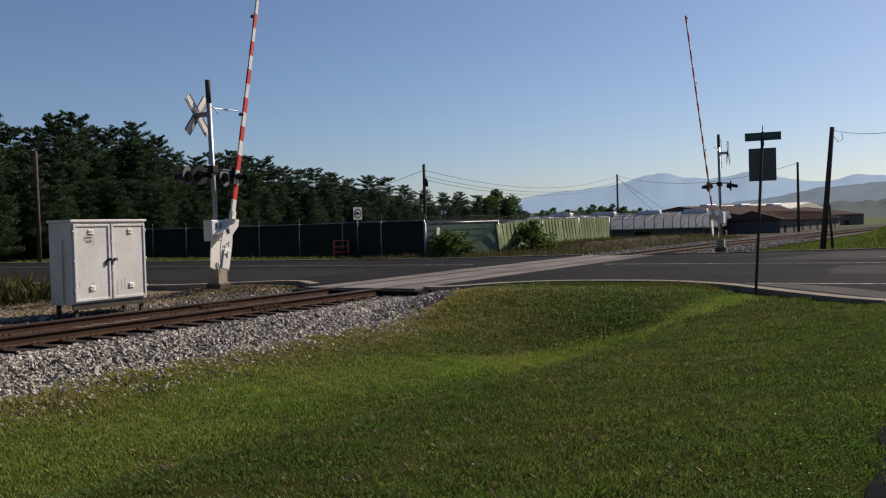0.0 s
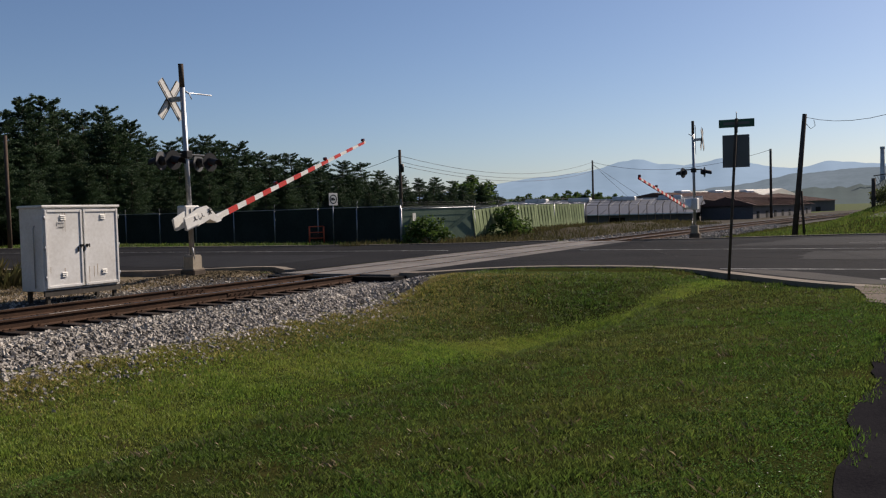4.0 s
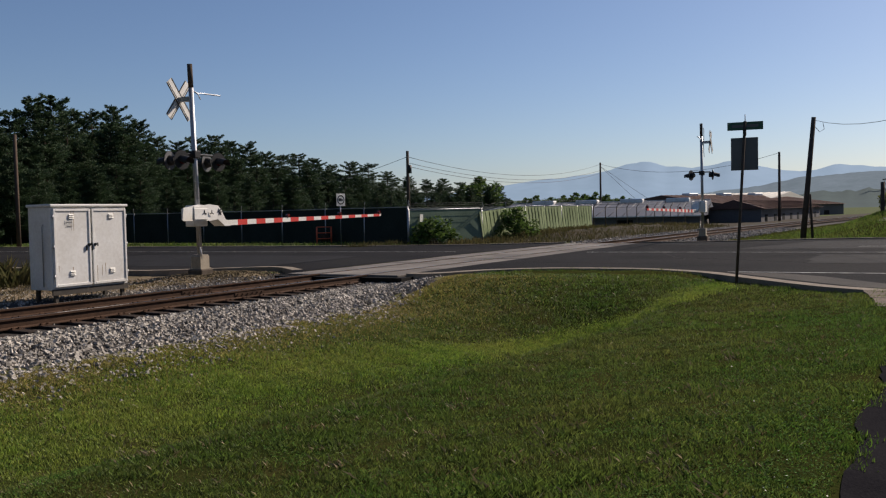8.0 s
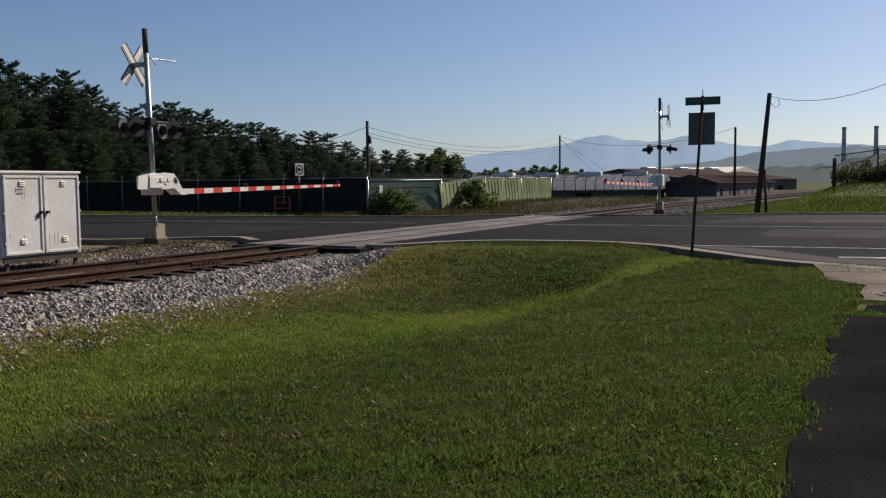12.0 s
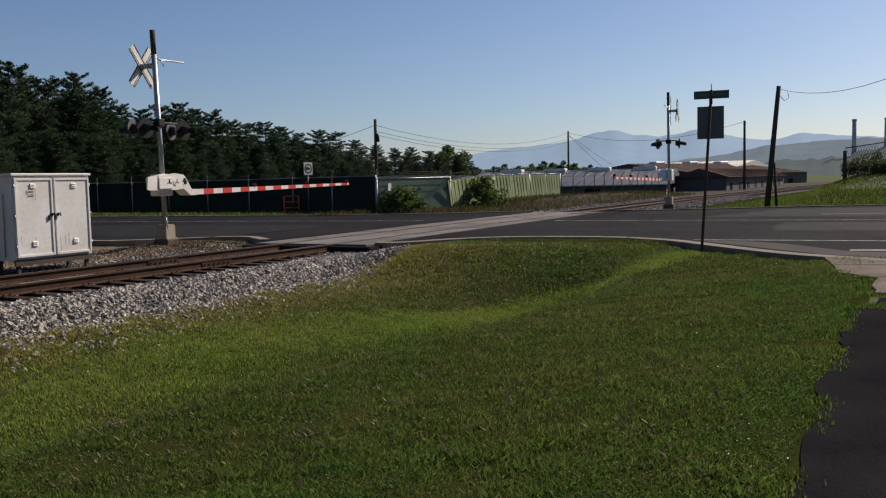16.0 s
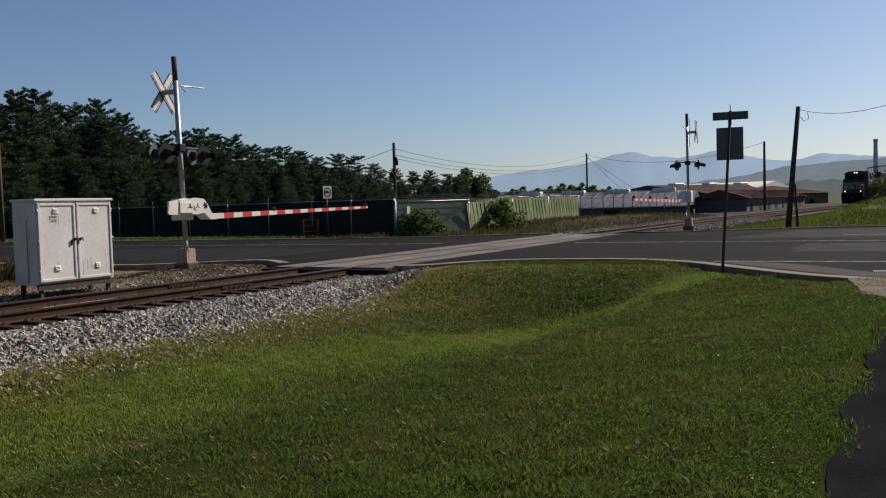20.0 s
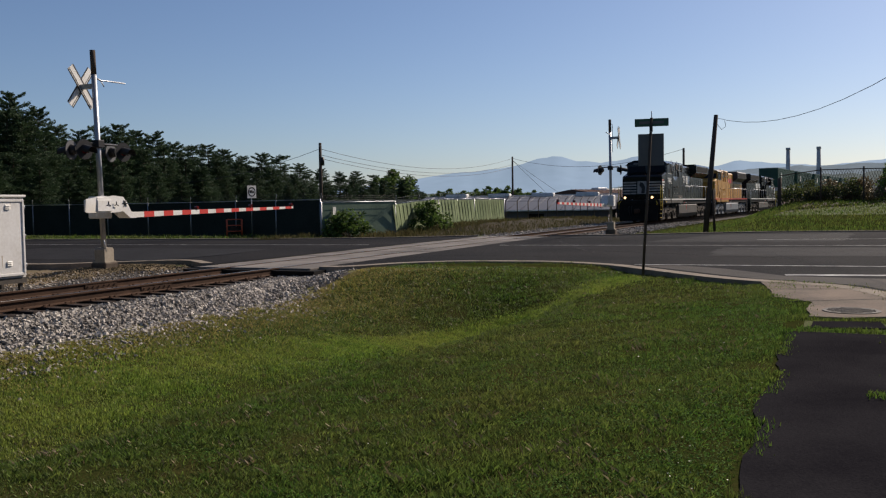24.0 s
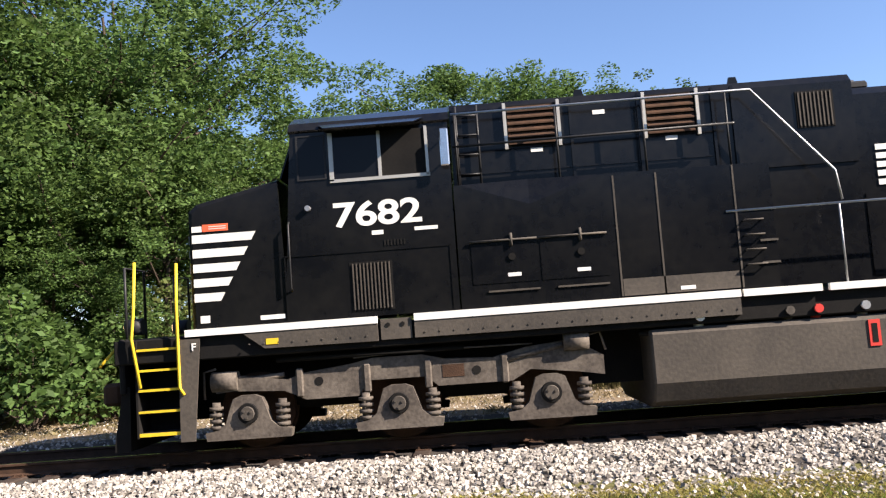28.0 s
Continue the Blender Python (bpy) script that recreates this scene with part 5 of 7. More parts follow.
def signal_mast(x, y, turn, lean, arm_length, label, one_pair=False):
    """A crossing signal: foundation, mast, crossbuck, flashers, gate mechanism and arm. Its own +x points across the road."""
    sig = thing("crossing_signal", label, "crossing signal", pose(x, y, 0, 0, 0, turn), "crossing signals")
    bm = B()
    box(bm, -0.24, 0.24, -0.24, 0.24, -0.25, 0.17, 0.03)
    part("foundation", bm, DARKSTONE, sig, "dark stained concrete footing")
    bm = B()
    box(bm, -0.2, 0.2, -0.2, 0.2, 0.17, 0.2)
    prism(bm, [(-0.17, 0.2), (0.17, 0.2), (0.17, 0.5), (0.13, 0.55), (-0.13, 0.55), (-0.17, 0.5)], "y", -0.16, 0.16)
    part("base_casting", bm, CREAM, sig, "cream-painted junction base")
    bm = B()
    pipe(bm, [(-0.1, -0.15, 0.45), (-0.16, -0.15, 0.75)], 0.02, 6)
    part("conduit_stub", bm, STEEL, sig)
    bm = B()
    tube(bm, (0, 0, 0.45), (lean * 0.88, 0, 4.95), 0.066, 16)
    part("mast", bm, STEEL, sig)
    bm = B()
    tube(bm, (lean * 0.88, 0, 4.95), (lean, 0, 5.56), 0.068, 16)
    part("mast_cap", bm, POLE, sig, "darkened top of the mast")
    bm = B()
    for s in (-1, 1):
        a = radians(52 * s)
        u, v = Vector((math.cos(a), 0, math.sin(a))), Vector((-math.sin(a), 0, math.cos(a)))
        c = Vector((lean * 0.8, 0.42 + 0.02 * s, 4.66))
        q = [c + u * i * 0.61 + v * j * 0.115 + Vector((0, k, 0)) for k in (0, 0.012) for i, j in ((-1, -1), (1, -1), (1, 1), (-1, 1))]
        vs = [bm.verts.new(p) for p in q]
        for f in ((0, 1, 2, 3), (7, 6, 5, 4), (0, 4, 5, 1), (1, 5, 6, 2), (2, 6, 7, 3), (3, 7, 4, 0)):
            bm.faces.new([vs[i] for i in f])
    buck = part("crossbuck", bm, WHITE, sig, "white X-shaped crossbuck boards with dark edges")
    for s in (-1, 1):
        a = radians(52 * s)
        u, v = Vector((math.cos(a), 0, math.sin(a))), Vector((-math.sin(a), 0, math.cos(a)))
        c = Vector((lean * 0.8, 0.42 + 0.02 * s, 4.66))
        for j in (-0.108, 0.108, -0.06):
            bm = B()
            q = [c + u * i * 0.6 + v * (j + w) + Vector((0, k, 0)) for k in (-0.006, 0.018) for i, w in ((-1, -0.011), (1, -0.011), (1, 0.011), (-1, 0.011))]
            if j == -0.06:
                q = [c + u * i * 0.6 + v * (j + w) + Vector((0, k, 0)) for k in (-0.004, -0.001) for i, w in ((-1, -0.008), (1, -0.008), (1, 0.008), (-1, 0.008))]
            vs = [bm.verts.new(p) for p in q]
            for f in ((0, 1, 2, 3), (7, 6, 5, 4), (0, 4, 5, 1), (1, 5, 6, 2), (2, 6, 7, 3), (3, 7, 4, 0)):
                bm.faces.new([vs[i] for i in f])
            part("board_edge", bm, GRIME, buck, "dark edge strip")
    bm = B()
    box(bm, lean * 0.8 - 0.06, lean * 0.8 + 0.06, -0.02, 0.4, 4.6, 4.72)
    part("crossbuck_bracket", bm, STEEL, sig)
    zc, xc = 3.1, lean * 0.55
    bm = B()
    if one_pair:
        pipe(bm, [(xc, -0.45, zc), (xc, -0.4, zc + 0.14), (xc, 0.4, zc + 0.14), (xc, 0.45, zc)], 0.03, 8)
    else:
        pipe(bm, [(xc - 0.75, 0, zc + 0.1), (xc + 0.75, 0, zc + 0.1)], 0.03, 8)
    box(bm, xc - 0.12, xc + 0.12, -0.12, 0.12, zc + 0.0, zc + 0.2, 0.02)
    part("light_crossarm", bm, SIGNAL, sig)
    if one_pair:
        for y, turned in ((-0.5, 160), (0.5, 20)):
            flasher(sig, pose(xc, y, zc, 0, 0, turned))
    else:
        for x in (-0.7, 0.7):
            flasher(sig, pose(xc + x, 0.2, zc - 0.08, 0, 0, 8))
            flasher(sig, pose(xc + x, -0.2, zc - 0.08, 0, 0, 172))
    bm = B()
    pipe(bm, [(lean * 0.9, 0, 4.9), (lean * 0.9 + 0.25, 0, 4.82), (lean * 0.9 + 0.4, 0, 4.84), (lean * 0.9 + 1.15, 0, 4.86)], 0.02, 6)
    pipe(bm, [(lean * 0.9 + 0.25, 0, 4.82), (lean * 0.9 + 0.36, 0, 4.68)], 0.014, 6)
    part("bracket_arm", bm, STEEL, sig)
    bm = B()
    box(bm, -0.36, 0.2, -0.14, 0.16, 1.3, 1.86, 0.03)
    mech = part("gate_mechanism", bm, CABINET, sig, "pale grey gate motor housing")
    bm = B()
    for k in (-0.18, -0.02):
        pipe(bm, [(k, -0.15, 1.62), (k, -0.155, 1.78)], 0.012, 6)
        pipe(bm, [(k, -0.15, 1.64), (k - 0.06, -0.15, 1.6)], 0.012, 6)
    part("housing_latch", bm, SIGNAL, mech)
    arm = gate_arm(sig, arm_length)
    arm.matrix_basis = pose(0.17, -0.28, 1.38)
    return sig, arm


signal_one, gate_one = signal_mast(17.22, 3.62, 3.3, -0.17, 8.95, "grey crossing signal mast with crossbuck, flashers and lowering striped gate")
signal_two, gate_two = signal_mast(43.2, -3.62, 183.3, 0.2, 10.4, "crossing signal across the road with flashers and lowering striped gate", True)
bm = B()
pipe(bm, [(-0.1, 0, 5.35), (-0.5, 0, 5.4), (-0.55, 0, 4.9), (-0.42, 0, 4.4), (-0.58, 0, 4.0), (-0.4, 0, 4.6), (-0.6, 0, 5.3)], 0.012, 5)
part("loose_cable", bm, SIGNAL, signal_two)
build_cabinet()


def build_road_sign():
    s = thing("road_sign", "grey road sign back and green street-name blade on thin post", "road sign", pose(19.13, -9.78, 0, 0, 0, 0))
    top = Vector((0.06, -0.2, 3.3))
    bm = B()
    tube(bm, (0, 0, -0.3), top, 0.03, 10)
    part("post", bm, POLE, s)
    v = Vector((19.13, 3.7, 0)).normalized()
    side = Vector((v.y, -v.x, 0))
    turn = math.degrees(math.atan2(side.y, side.x)) - 4
    bm = B()
    box(bm, -0.27, 0.27, -0.004, 0.004, -0.34, 0.34, 0.002)
    es = [e for e in bm.edges if abs(e.verts[0].co.y - e.verts[1].co.y) > 0.006]
    bmesh.ops.bevel(bm, geom=es, offset=0.05, segments=3, affect="EDGES", profile=0.5)
    part("sign_plate", bm, SIGNGREY, s, "plain grey back of a sign plate", m=pose(0.08, -0.18, 2.62, 0, 0, turn))
    bm = B()
    box(bm, -0.355, 0.355, -0.004, 0.004, -0.085, 0.085, 0.003)
    blade = part("street_blade", bm, SIGNGREEN, s, "green street-name blade", m=pose(0.06, -0.2, 3.2, 0, 0, turn))
    bm = B()
    box(bm, -0.26, 0.26, -0.0075, -0.0045, -0.03, 0.03)
    part("name_bar", bm, SIGNGREY, blade, "unreadable lettering as a bar")
    bm = B()
    box(bm, -0.045, 0.045, -0.03, 0.03, 3.0, 3.12, 0.01)
    part("blade_bracket", bm, SIGNAL, s, m=pose(0.055, -0.19, 0))
    bm = B()
    tube(bm, top, top + Vector((0, 0, 0.14)), 0.01, 6)
    part("finial", bm, STEEL, s)


def build_no_truck_sign():
    s = thing("no_truck_sign", "white square no-trucks sign on a metal post", "road sign", pose(39.75, 15.3, -0.1, 0, 0, -14))
    bm = B()
    tube(bm, (0, 0.02, 0), (0, 0.02, 2.85), 0.03, 8)
    part("post", bm, STEEL, s)
    bm = B()
    box(bm, -0.31, 0.31, -0.03, -0.02, 2.15, 2.83, 0.004)
    plate = part("plate", bm, WHITE, s)
    bm = B()
    n = 28
    for k in range(n):
        a, b = k * math.tau / n, (k + 1) * math.tau / n
        bm.faces.new([bm.verts.new((r * math.cos(t), -0.034, 2.49 + r * math.sin(t))) for r, t in ((0.2, a), (0.26, a), (0.26, b), (0.2, b))])
    part("ring", bm, SIGNAL, plate)
    bm = B()
    box(bm, -0.15, 0.04, -0.036, -0.032, 2.43, 2.58)
    box(bm, 0.05, 0.14, -0.036, -0.032, 2.43, 2.53)
    part("truck_shape", bm, SIGNAL, plate)


def wire(parent, a, b, sag, r=0.012):
    a, b = Vector(a), Vector(b)
    bm = B()
    pipe(bm, [a.lerp(b, k / 16) - Vector((0, 0, sag * 4 * (k / 16) * (1 - k / 16))) for k in range(17)], r, 5)
    return part("wire", bm, SIGNAL, parent)


def utility_pole(base, top, r, material, label, arms=()):
    p = thing("utility_pole", label, "utility pole", Matrix.Translation(base), "utility poles")
    t = Vector(top) - Vector(base)
    bm = B()
    tube(bm, (0, 0, -0.4), t, r, 10, r * 0.72)
    part("shaft", bm, material, p)
    for z, w in arms:
        bm = B()
        box(bm, -w, w, -0.05, 0.05, -0.05, 0.05)
        arm = part("crossarm", bm, material, p, m=pose(t.x, t.y, t.z - z, 0, 0, 25))
        for k in (-0.85, 0, 0.85):
            bm = B()
            tube(bm, (k * w, 0, 0.05), (k * w, 0, 0.2), 0.04, 8)
            part("insulator", bm, SIGNAL, arm)
    return p


def build_poles():
    a = polar(-58.5, 75)
    b = polar(-70.9, 130)
    c = polar(-81.65, 105)
    d = polar(-34.95, 60)
    p1 = utility_pole((a.x, a.y, -0.3), (a.x, a.y, 6.9), 0.17, POLE, "dark wooden utility pole behind the fence corner", ((0.7, 0.25),))
    bm = B()
    tube(bm, (0.1, -0.1, 5.3), (0.1, -0.1, 6.0), 0.2, 10)
    part("transformer", bm, SIGNAL, p1)
    p2 = utility_pole((b.x, b.y, -1.6), (b.x, b.y, 8.45), 0.17, POLE, "wooden utility pole before the mountains", ((1.2, 0.6),))
    utility_pole((c.x, c.y, -0.3), (c.x, c.y, 7.6), 0.17, POLE, "wooden utility pole beyond the sheds", ((0.4, 0.3),))
    utility_pole((d.x, d.y, -0.3), (d.x, d.y, 6.9), 0.14, BROWNPOLE, "bare brown wooden pole before the pines")
    p3 = utility_pole((47.6, -7.56, -0.1), (47.75, -8.1, 5.95), 0.15, POLE, "leaning dark wooden pole with a service wire on the bank")
    bm = B()
    tube(bm, (0.35, -0.45, -0.2), (0.25, -0.35, 2.2), 0.07, 8, 0.05)
    part("stub", bm, POLE, p3)
    bm = B()
    pipe(bm, [(0.15, -0.5, 5.7), (0.3, -0.8, 5.3), (0.4, -1.0, 5.45), (0.3, -0.95, 5.75)], 0.015, 5)
    part("drip_loop", bm, SIGNAL, p3)
    utility_pole((18.1, -21.5, -0.1), (18.1, -21.5, 10.1), 0.16, POLE, "wooden pole carrying the service wire")
    inv = Vector((47.6, -7.56, -0.1))
    wire(p3, Vector((47.75, -8.1, 5.8)) - inv, Vector((18.1, -21.5, 9.84)) - inv, 2.54)
    o = Vector((a.x, a.y, -0.3))
    for za, zb, s in ((6.7, 8.2, 1.6), (6.2, 7.3, 1.4), (5.9, 6.9, 1.4)):
        wire(p1, Vector((0, 0, za)), Vector((b.x, b.y, zb)) - o, s, 0.02)
    e = polar(-44, 120)
    wire(p1, Vector((0, 0, 6.7)), Vector((e.x, e.y, 6.5)) - o, 2.2, 0.02)
    o = Vector((b.x, b.y, -1.6))
    wire(p2, Vector((0, 0, 9.8)), Vector((c.x, c.y, 7.5)) - o, 1.6, 0.022)
    for dx in (6, 9):
        wire(p2, Vector((0, 0, 9.5)), Vector((dx + 8, -dx, 0.2)), 0.1, 0.022)


def fence_run(name, pts, h, fabric, label, post_gap=3.0, barbed=True, slats=0):
    """A chain-link fence with fabric screens: posts, top rail, arms with wires, one screen panel a bay."""
    f = thing(name, label, "fence")
    line = finer(pts, post_gap)
    for (xa, ya), (xb, yb) in zip(line, line[1:]):
        za, zb = ground_z(xa, ya), ground_z(xb, yb)
        bm = B()
        n = 6
        nx, ny = -(yb - ya), xb - xa
        ln = math.hypot(nx, ny)
        for k in range(n):
            q = []
            for s, t in ((k / n, 0.05), ((k + 1) / n, 0.05), ((k + 1) / n, 1), (k / n, 1)):
                w = 0.035 * math.sin(s * math.pi * 3 + xa) * (1 - abs(2 * t - 1))
                q.append((lerp(xa, xb, s) + nx / ln * w, lerp(ya, yb, s) + ny / ln * w, lerp(za, zb, s) + h * t - 0.04))
            bm.faces.new([bm.verts.new(p) for p in q])
        part("screen", bm, fabric, f)
        bm = B()
        tube(bm, (xa, ya, za + h), (xb, yb, zb + h), 0.022, 6)
        part("top_rail", bm, STEEL, f)
        if slats:
            for k in range(slats):
                s = (k + 0.5) / slats
                bm = B()
                x, y, z = lerp(xa, xb, s), lerp(ya, yb, s), lerp(za, zb, s)
                dx, dy = (xb - xa) / slats * 0.36, (yb - ya) / slats * 0.36
                o = (-0.05 * nx / ln, -0.05 * ny / ln)
                lean = -0.42 + 0.1 * math.sin(k * 3.1 + xa)
                q = [(x - dx + o[0], y - dy + o[1], z + 0.05), (x + dx + o[0], y + dy + o[1], z + 0.05), (x + dx + lean + o[0], y + dy + o[1], z + h - 0.05), (x - dx + lean + o[0], y - dy + o[1], z + h - 0.05)]
                bm.faces.new([bm.verts.new(p) for p in q])
                part("slat", bm, STRIPEFAB, f)
    for i, (x, y) in enumerate(line):
        z = ground_z(x, y)
        bm = B()
        tube(bm, (x, y, z - 0.3), (x, y, z + h + 0.03), 0.038, 8)
        if barbed:
            tube(bm, (x, y, z + h), (x - 0.2, y - 0.2, z + h + 0.32), 0.018, 6)
        part("post", bm, STEEL, f)
    if barbed:
        for k in (0.12, 0.22, 0.32):
            bm = B()
            for (xa, ya), (xb, yb) in zip(line, line[1:]):
                o = k * 0.62
                tube(bm, (xa - o, ya - o, ground_z(xa, ya) + h + k), (xb - o, yb - o, ground_z(xb, yb) + h + k), 0.006, 4, None, False)
            part("barbed_wire", bm, SIGNAL, f)
    return f


def build_fences():
    fence_run("yard_fence", [(38.35, 10.1), (40.6, 17), (41.6, 40), (42.0, 75)], 2.0, SCREEN, "tall chain-link fence with dark screening and barbed wire", 3.2)
    fence_run("green_fence", [(38.35, 10.05), (43.75, 8.6)], 1.85, GREENFAB, "grey-green fabric screened chain-link fence", 2.8)
    fence_run("slatted_fence", [(43.8, 8.6), (60.9, 8.3)], 1.7, SLATBACK, "pale yellow-green fence with leaning slats", 2.45, True, 12)
    notice = thing("notice", "small white notice on the green fence", "sign")
    bm = B()
    box(bm, 38.95, 39.25, 9.72, 9.74, 1.1, 1.5)
    part("board", bm, WHITE, notice)
    open_fence = thing("chain_link_fence", "open chain-link fence with angled barbed-wire arms before the sheds", "fence")
    for k in range(15):
        x = 61.5 + 2.6 * k
        y = 8.4 - 0.02 * k
        z = ground_z(x, y)
        bm = B()
        tube(bm, (x, y, z), (x, y, 1.75), 0.035, 6)
        tube(bm, (x, y, 1.75), (x + 0.25, y - 0.2, 2.1), 0.025, 6)
        part("post", bm, POLE, open_fence)
    for z in (1.72, 1.95, 2.08):
        bm = B()
        tube(bm, (61.5, 8.4, z), (98, 8.1, z), 0.012, 5)
        part("wire", bm, SIGNAL, open_fence)
    bank = thing("bank_fence", "weathered wire fence overgrown with vines on the grassy bank", "fence")
    posts = [(lerp(60.0, 57.6, k / 13), lerp(-10.6, -42.0, k / 13)) for k in range(14)]
    for k, (x, y) in enumerate(posts):
        z = ground_z(x, y)
        bm = B()
        tube(bm, (x, y, z - 0.2), (x + (0.25 if k == 0 else 0.0), y, z + (2.15 if k % 3 else 1.85)), 0.05 if k % 3 else 0.12, 8)
        part("post", bm, BROWNPOLE if k % 3 == 1 else POLE, bank)
    for (xa, ya), (xb, yb) in zip(posts, posts[1:]):
        za, zb = ground_z(xa, ya), ground_z(xb, yb)
        bm = B()
        tube(bm, (xa, ya, za + 2.0), (xb, yb, zb + 2.0), 0.035, 6)
        part("top_rail", bm, POLE, bank)
        bm = B()
        for k in range(17):                              # woven wire: crossing diagonals
            for d in (-1, 1):
                s0, s1 = k / 16, k / 16 + d * 0.28
                lo, hi = 0.1, 1.95
                if s1 < 0 or s1 > 1:
                    cut = (0 - s0) / (s1 - s0) if s1 < 0 else (1 - s0) / (s1 - s0)
                    s1, hi = s0 + (s1 - s0) * cut, lo + (hi - lo) * cut
                tube(bm, (lerp(xa, xb, s0), lerp(ya, yb, s0), lerp(za, zb, s0) + lo), (lerp(xa, xb, s1), lerp(ya, yb, s1), lerp(za, zb, s1) + hi), 0.009, 4, None, False)
        tagged(part("woven_wire", bm, SIGNAL, bank), kind="stuff")
    rail = thing("guard_rail", "low grey guard rail behind the bank fence", "guard rail")
    for k in range(4):
        bm = B()
        box(bm, 62.0 - k, 62.1 - k, -24.0 - 6 * k, -18.0 - 6 * k, 1.75, 1.98, 0.02)
        part("rail", bm, STEEL, rail)
        for y in (-23.0, -20.0):
            bm = B()
            box(bm, 62.12 - k, 62.25 - k, y - 6 * k, y - 6 * k + 0.12, 1.1, 1.95)
            part("post", bm, STEEL, rail)


def build_sheds():
    def shed(name, az0, d0, az1, d1, depth, wall, rise, roof, wallmat, label, vents=0, trims=False):
        a, b = polar(az0, d0), polar(az1, d1)
        u = (b - a)
        ln = u.length
        ang = math.degrees(math.atan2(u.y, u.x))
        s = thing(name, label, "shed", pose(a.x, a.y, -1.7, 0, 0, ang), "sheds beyond the track")
        w = wall + 1.7
        sg = 1 if (Vector((-u.y, u.x, 0)).dot(a - Vector(EYE)) > 0) else -1
        bm = B()
        y0, y1 = (0, depth) if sg > 0 else (-depth, 0)
        box(bm, 0, ln, y0, y1, 0, w)
        part("wall", bm, wallmat, s)
        ym = (y0 + y1) / 2
        bm = B()
        prism(bm, [(y0 - 0.5, w - 0.05), (y1 + 0.5, w - 0.05), (ym, w + rise)], "x", -0.4, ln + 0.4)
        rf = part("roof", bm, roof, s)
        n = int(ln / 1.4)
        for k in range(n):
            bm = B()
            x = ln * (k + 0.5) / n
            yf = y0 - 0.5 if sg > 0 else y1 + 0.5
            tube(bm, (x, yf, w - 0.02), (x, ym, w + rise + 0.02), 0.03, 4)
            part("seam", bm, roof, rf)
        if trims:
            for y, z in ((ym, w + rise + 0.02), (y0 - 0.54 if sg > 0 else y1 + 0.54, w - 0.08)):
                bm = B()
                box(bm, -0.4, ln + 0.4, y - 0.05, y + 0.05, z - 0.04, z + 0.07)
                part("trim", bm, WHITE, rf, "white sheet-metal roof trim")
        for k in range(vents):
            bm = B()
            x = ln * (k + 0.7) / (vents + 0.3)
            box(bm, x - 1.3, x + 1.3, ym - 1.4, ym + 0.3, w + rise - 0.3, w + rise + 0.3, 0.1)
            part("roof_vent", bm, WHITE, rf)
        # shed openings are near-black sheets, their inner shade given as colour
        for k in range(int(ln / 6)):
            bm = B()
            x = 3 + 6 * k
            yf = y0 - 0.02 if sg > 0 else y1 + 0.02
            box(bm, x - 0.8, x + 0.8, yf - 0.02, yf + 0.02, 1.0, min(w - 0.4, 2.4))
            part("opening", bm, DARK, s)
    shed("long_shed", -63.5, 96, -77.0, 92, 26, 0.85, 1.62, ROOF, WALL, "long low metal shed with a dark grey ribbed roof", 4, True)
    shed("far_shed", -74.0, 172, -80.0, 165, 44, 2.0, 2.45, ROOFWHITE, WALL, "long shed with a pale white roof", 0)
    shed("brown_shed", -80.6, 100, -83.9, 150, 5.5, 1.4, 0.95, ROOFBROWN, WALL, "weathered shed with a rusty brown roof", 0)
    shed("back_shed", -79.2, 150, -85.2, 178, 30, 1.9, 2.05, ROOFBROWN, WALL, "dark shed with bright roof ventilators", 3)
    shed("yard_shed", -59.6, 112, -67.6, 126, 12, 1.7, 0.7, SCREEN, SCREEN, "dark-roofed shed behind the green fence", 0)
    m = thing("dirt_heap", "low heap of dark brown earth with dry weeds", "dirt heap")
    bm = B()
    n = 26
    vs = {}
    for j in range(9):
        for i in range(n):
            x, y = 47 + 24 * i / (n - 1), track_y(50) + 3.6 + 4.4 * j / 8
            e = math.sin(math.pi * j / 8) * math.sin(math.pi * i / (n - 1)) ** 0.6
            vs[i, j] = bm.verts.new((x, y, ground_z(x, y) - 0.08 + 0.4 * e * (0.7 + 0.6 * noise.noise((x * 0.5, y, 0)))))
    for j in range(8):
        for i in range(n - 1):
            bm.faces.new((vs[i, j], vs[i + 1, j], vs[i + 1, j + 1], vs[i, j + 1]))
    part("heap_body", bm, EARTH, m)


def build_yard_things():
    """What shows faintly through the yard fence: an orange machine frame and parked cars."""
    fr = thing("machine_frame", "rusty orange machine frame standing at the road edge", "machine", pose(39.9, 16.6, -0.05, 0, 0, -50))
    bm = B()
    for x in (-0.4, 0.4):
        for y in (-0.25, 0.25):
            tube(bm, (x, y, 0), (x, y, 0.95), 0.035, 6)
    for z in (0.3, 0.62, 0.95):
        for y in (-0.25, 0.25):
            tube(bm, (-0.4, y, z), (0.4, y, z), 0.03, 6)
    part("frame", bm, ORANGE, fr)
    bm = B()
    tube(bm, (-0.2, 0, 0.35), (0.25, 0, 0.35), 0.2, 12)
    part("drum", bm, RUST, fr)


build_road_sign()
build_no_truck_sign()
build_poles()
build_fences()
build_sheds()
build_yard_things()


# ---- the train ----
def plate(name, pts, thick, material, parent, label=""):
    """A flat panel on the near side: an outline of (x, z) on a y plane; thick = (y0, y1)."""
    bm = B()
    prism(bm, pts, "y", *thick)
    return part(name, bm, material, parent, label)


def rect(x0, x1, z0, z1):
    return [(x0, z0), (x1, z0), (x1, z1), (x0, z1)]


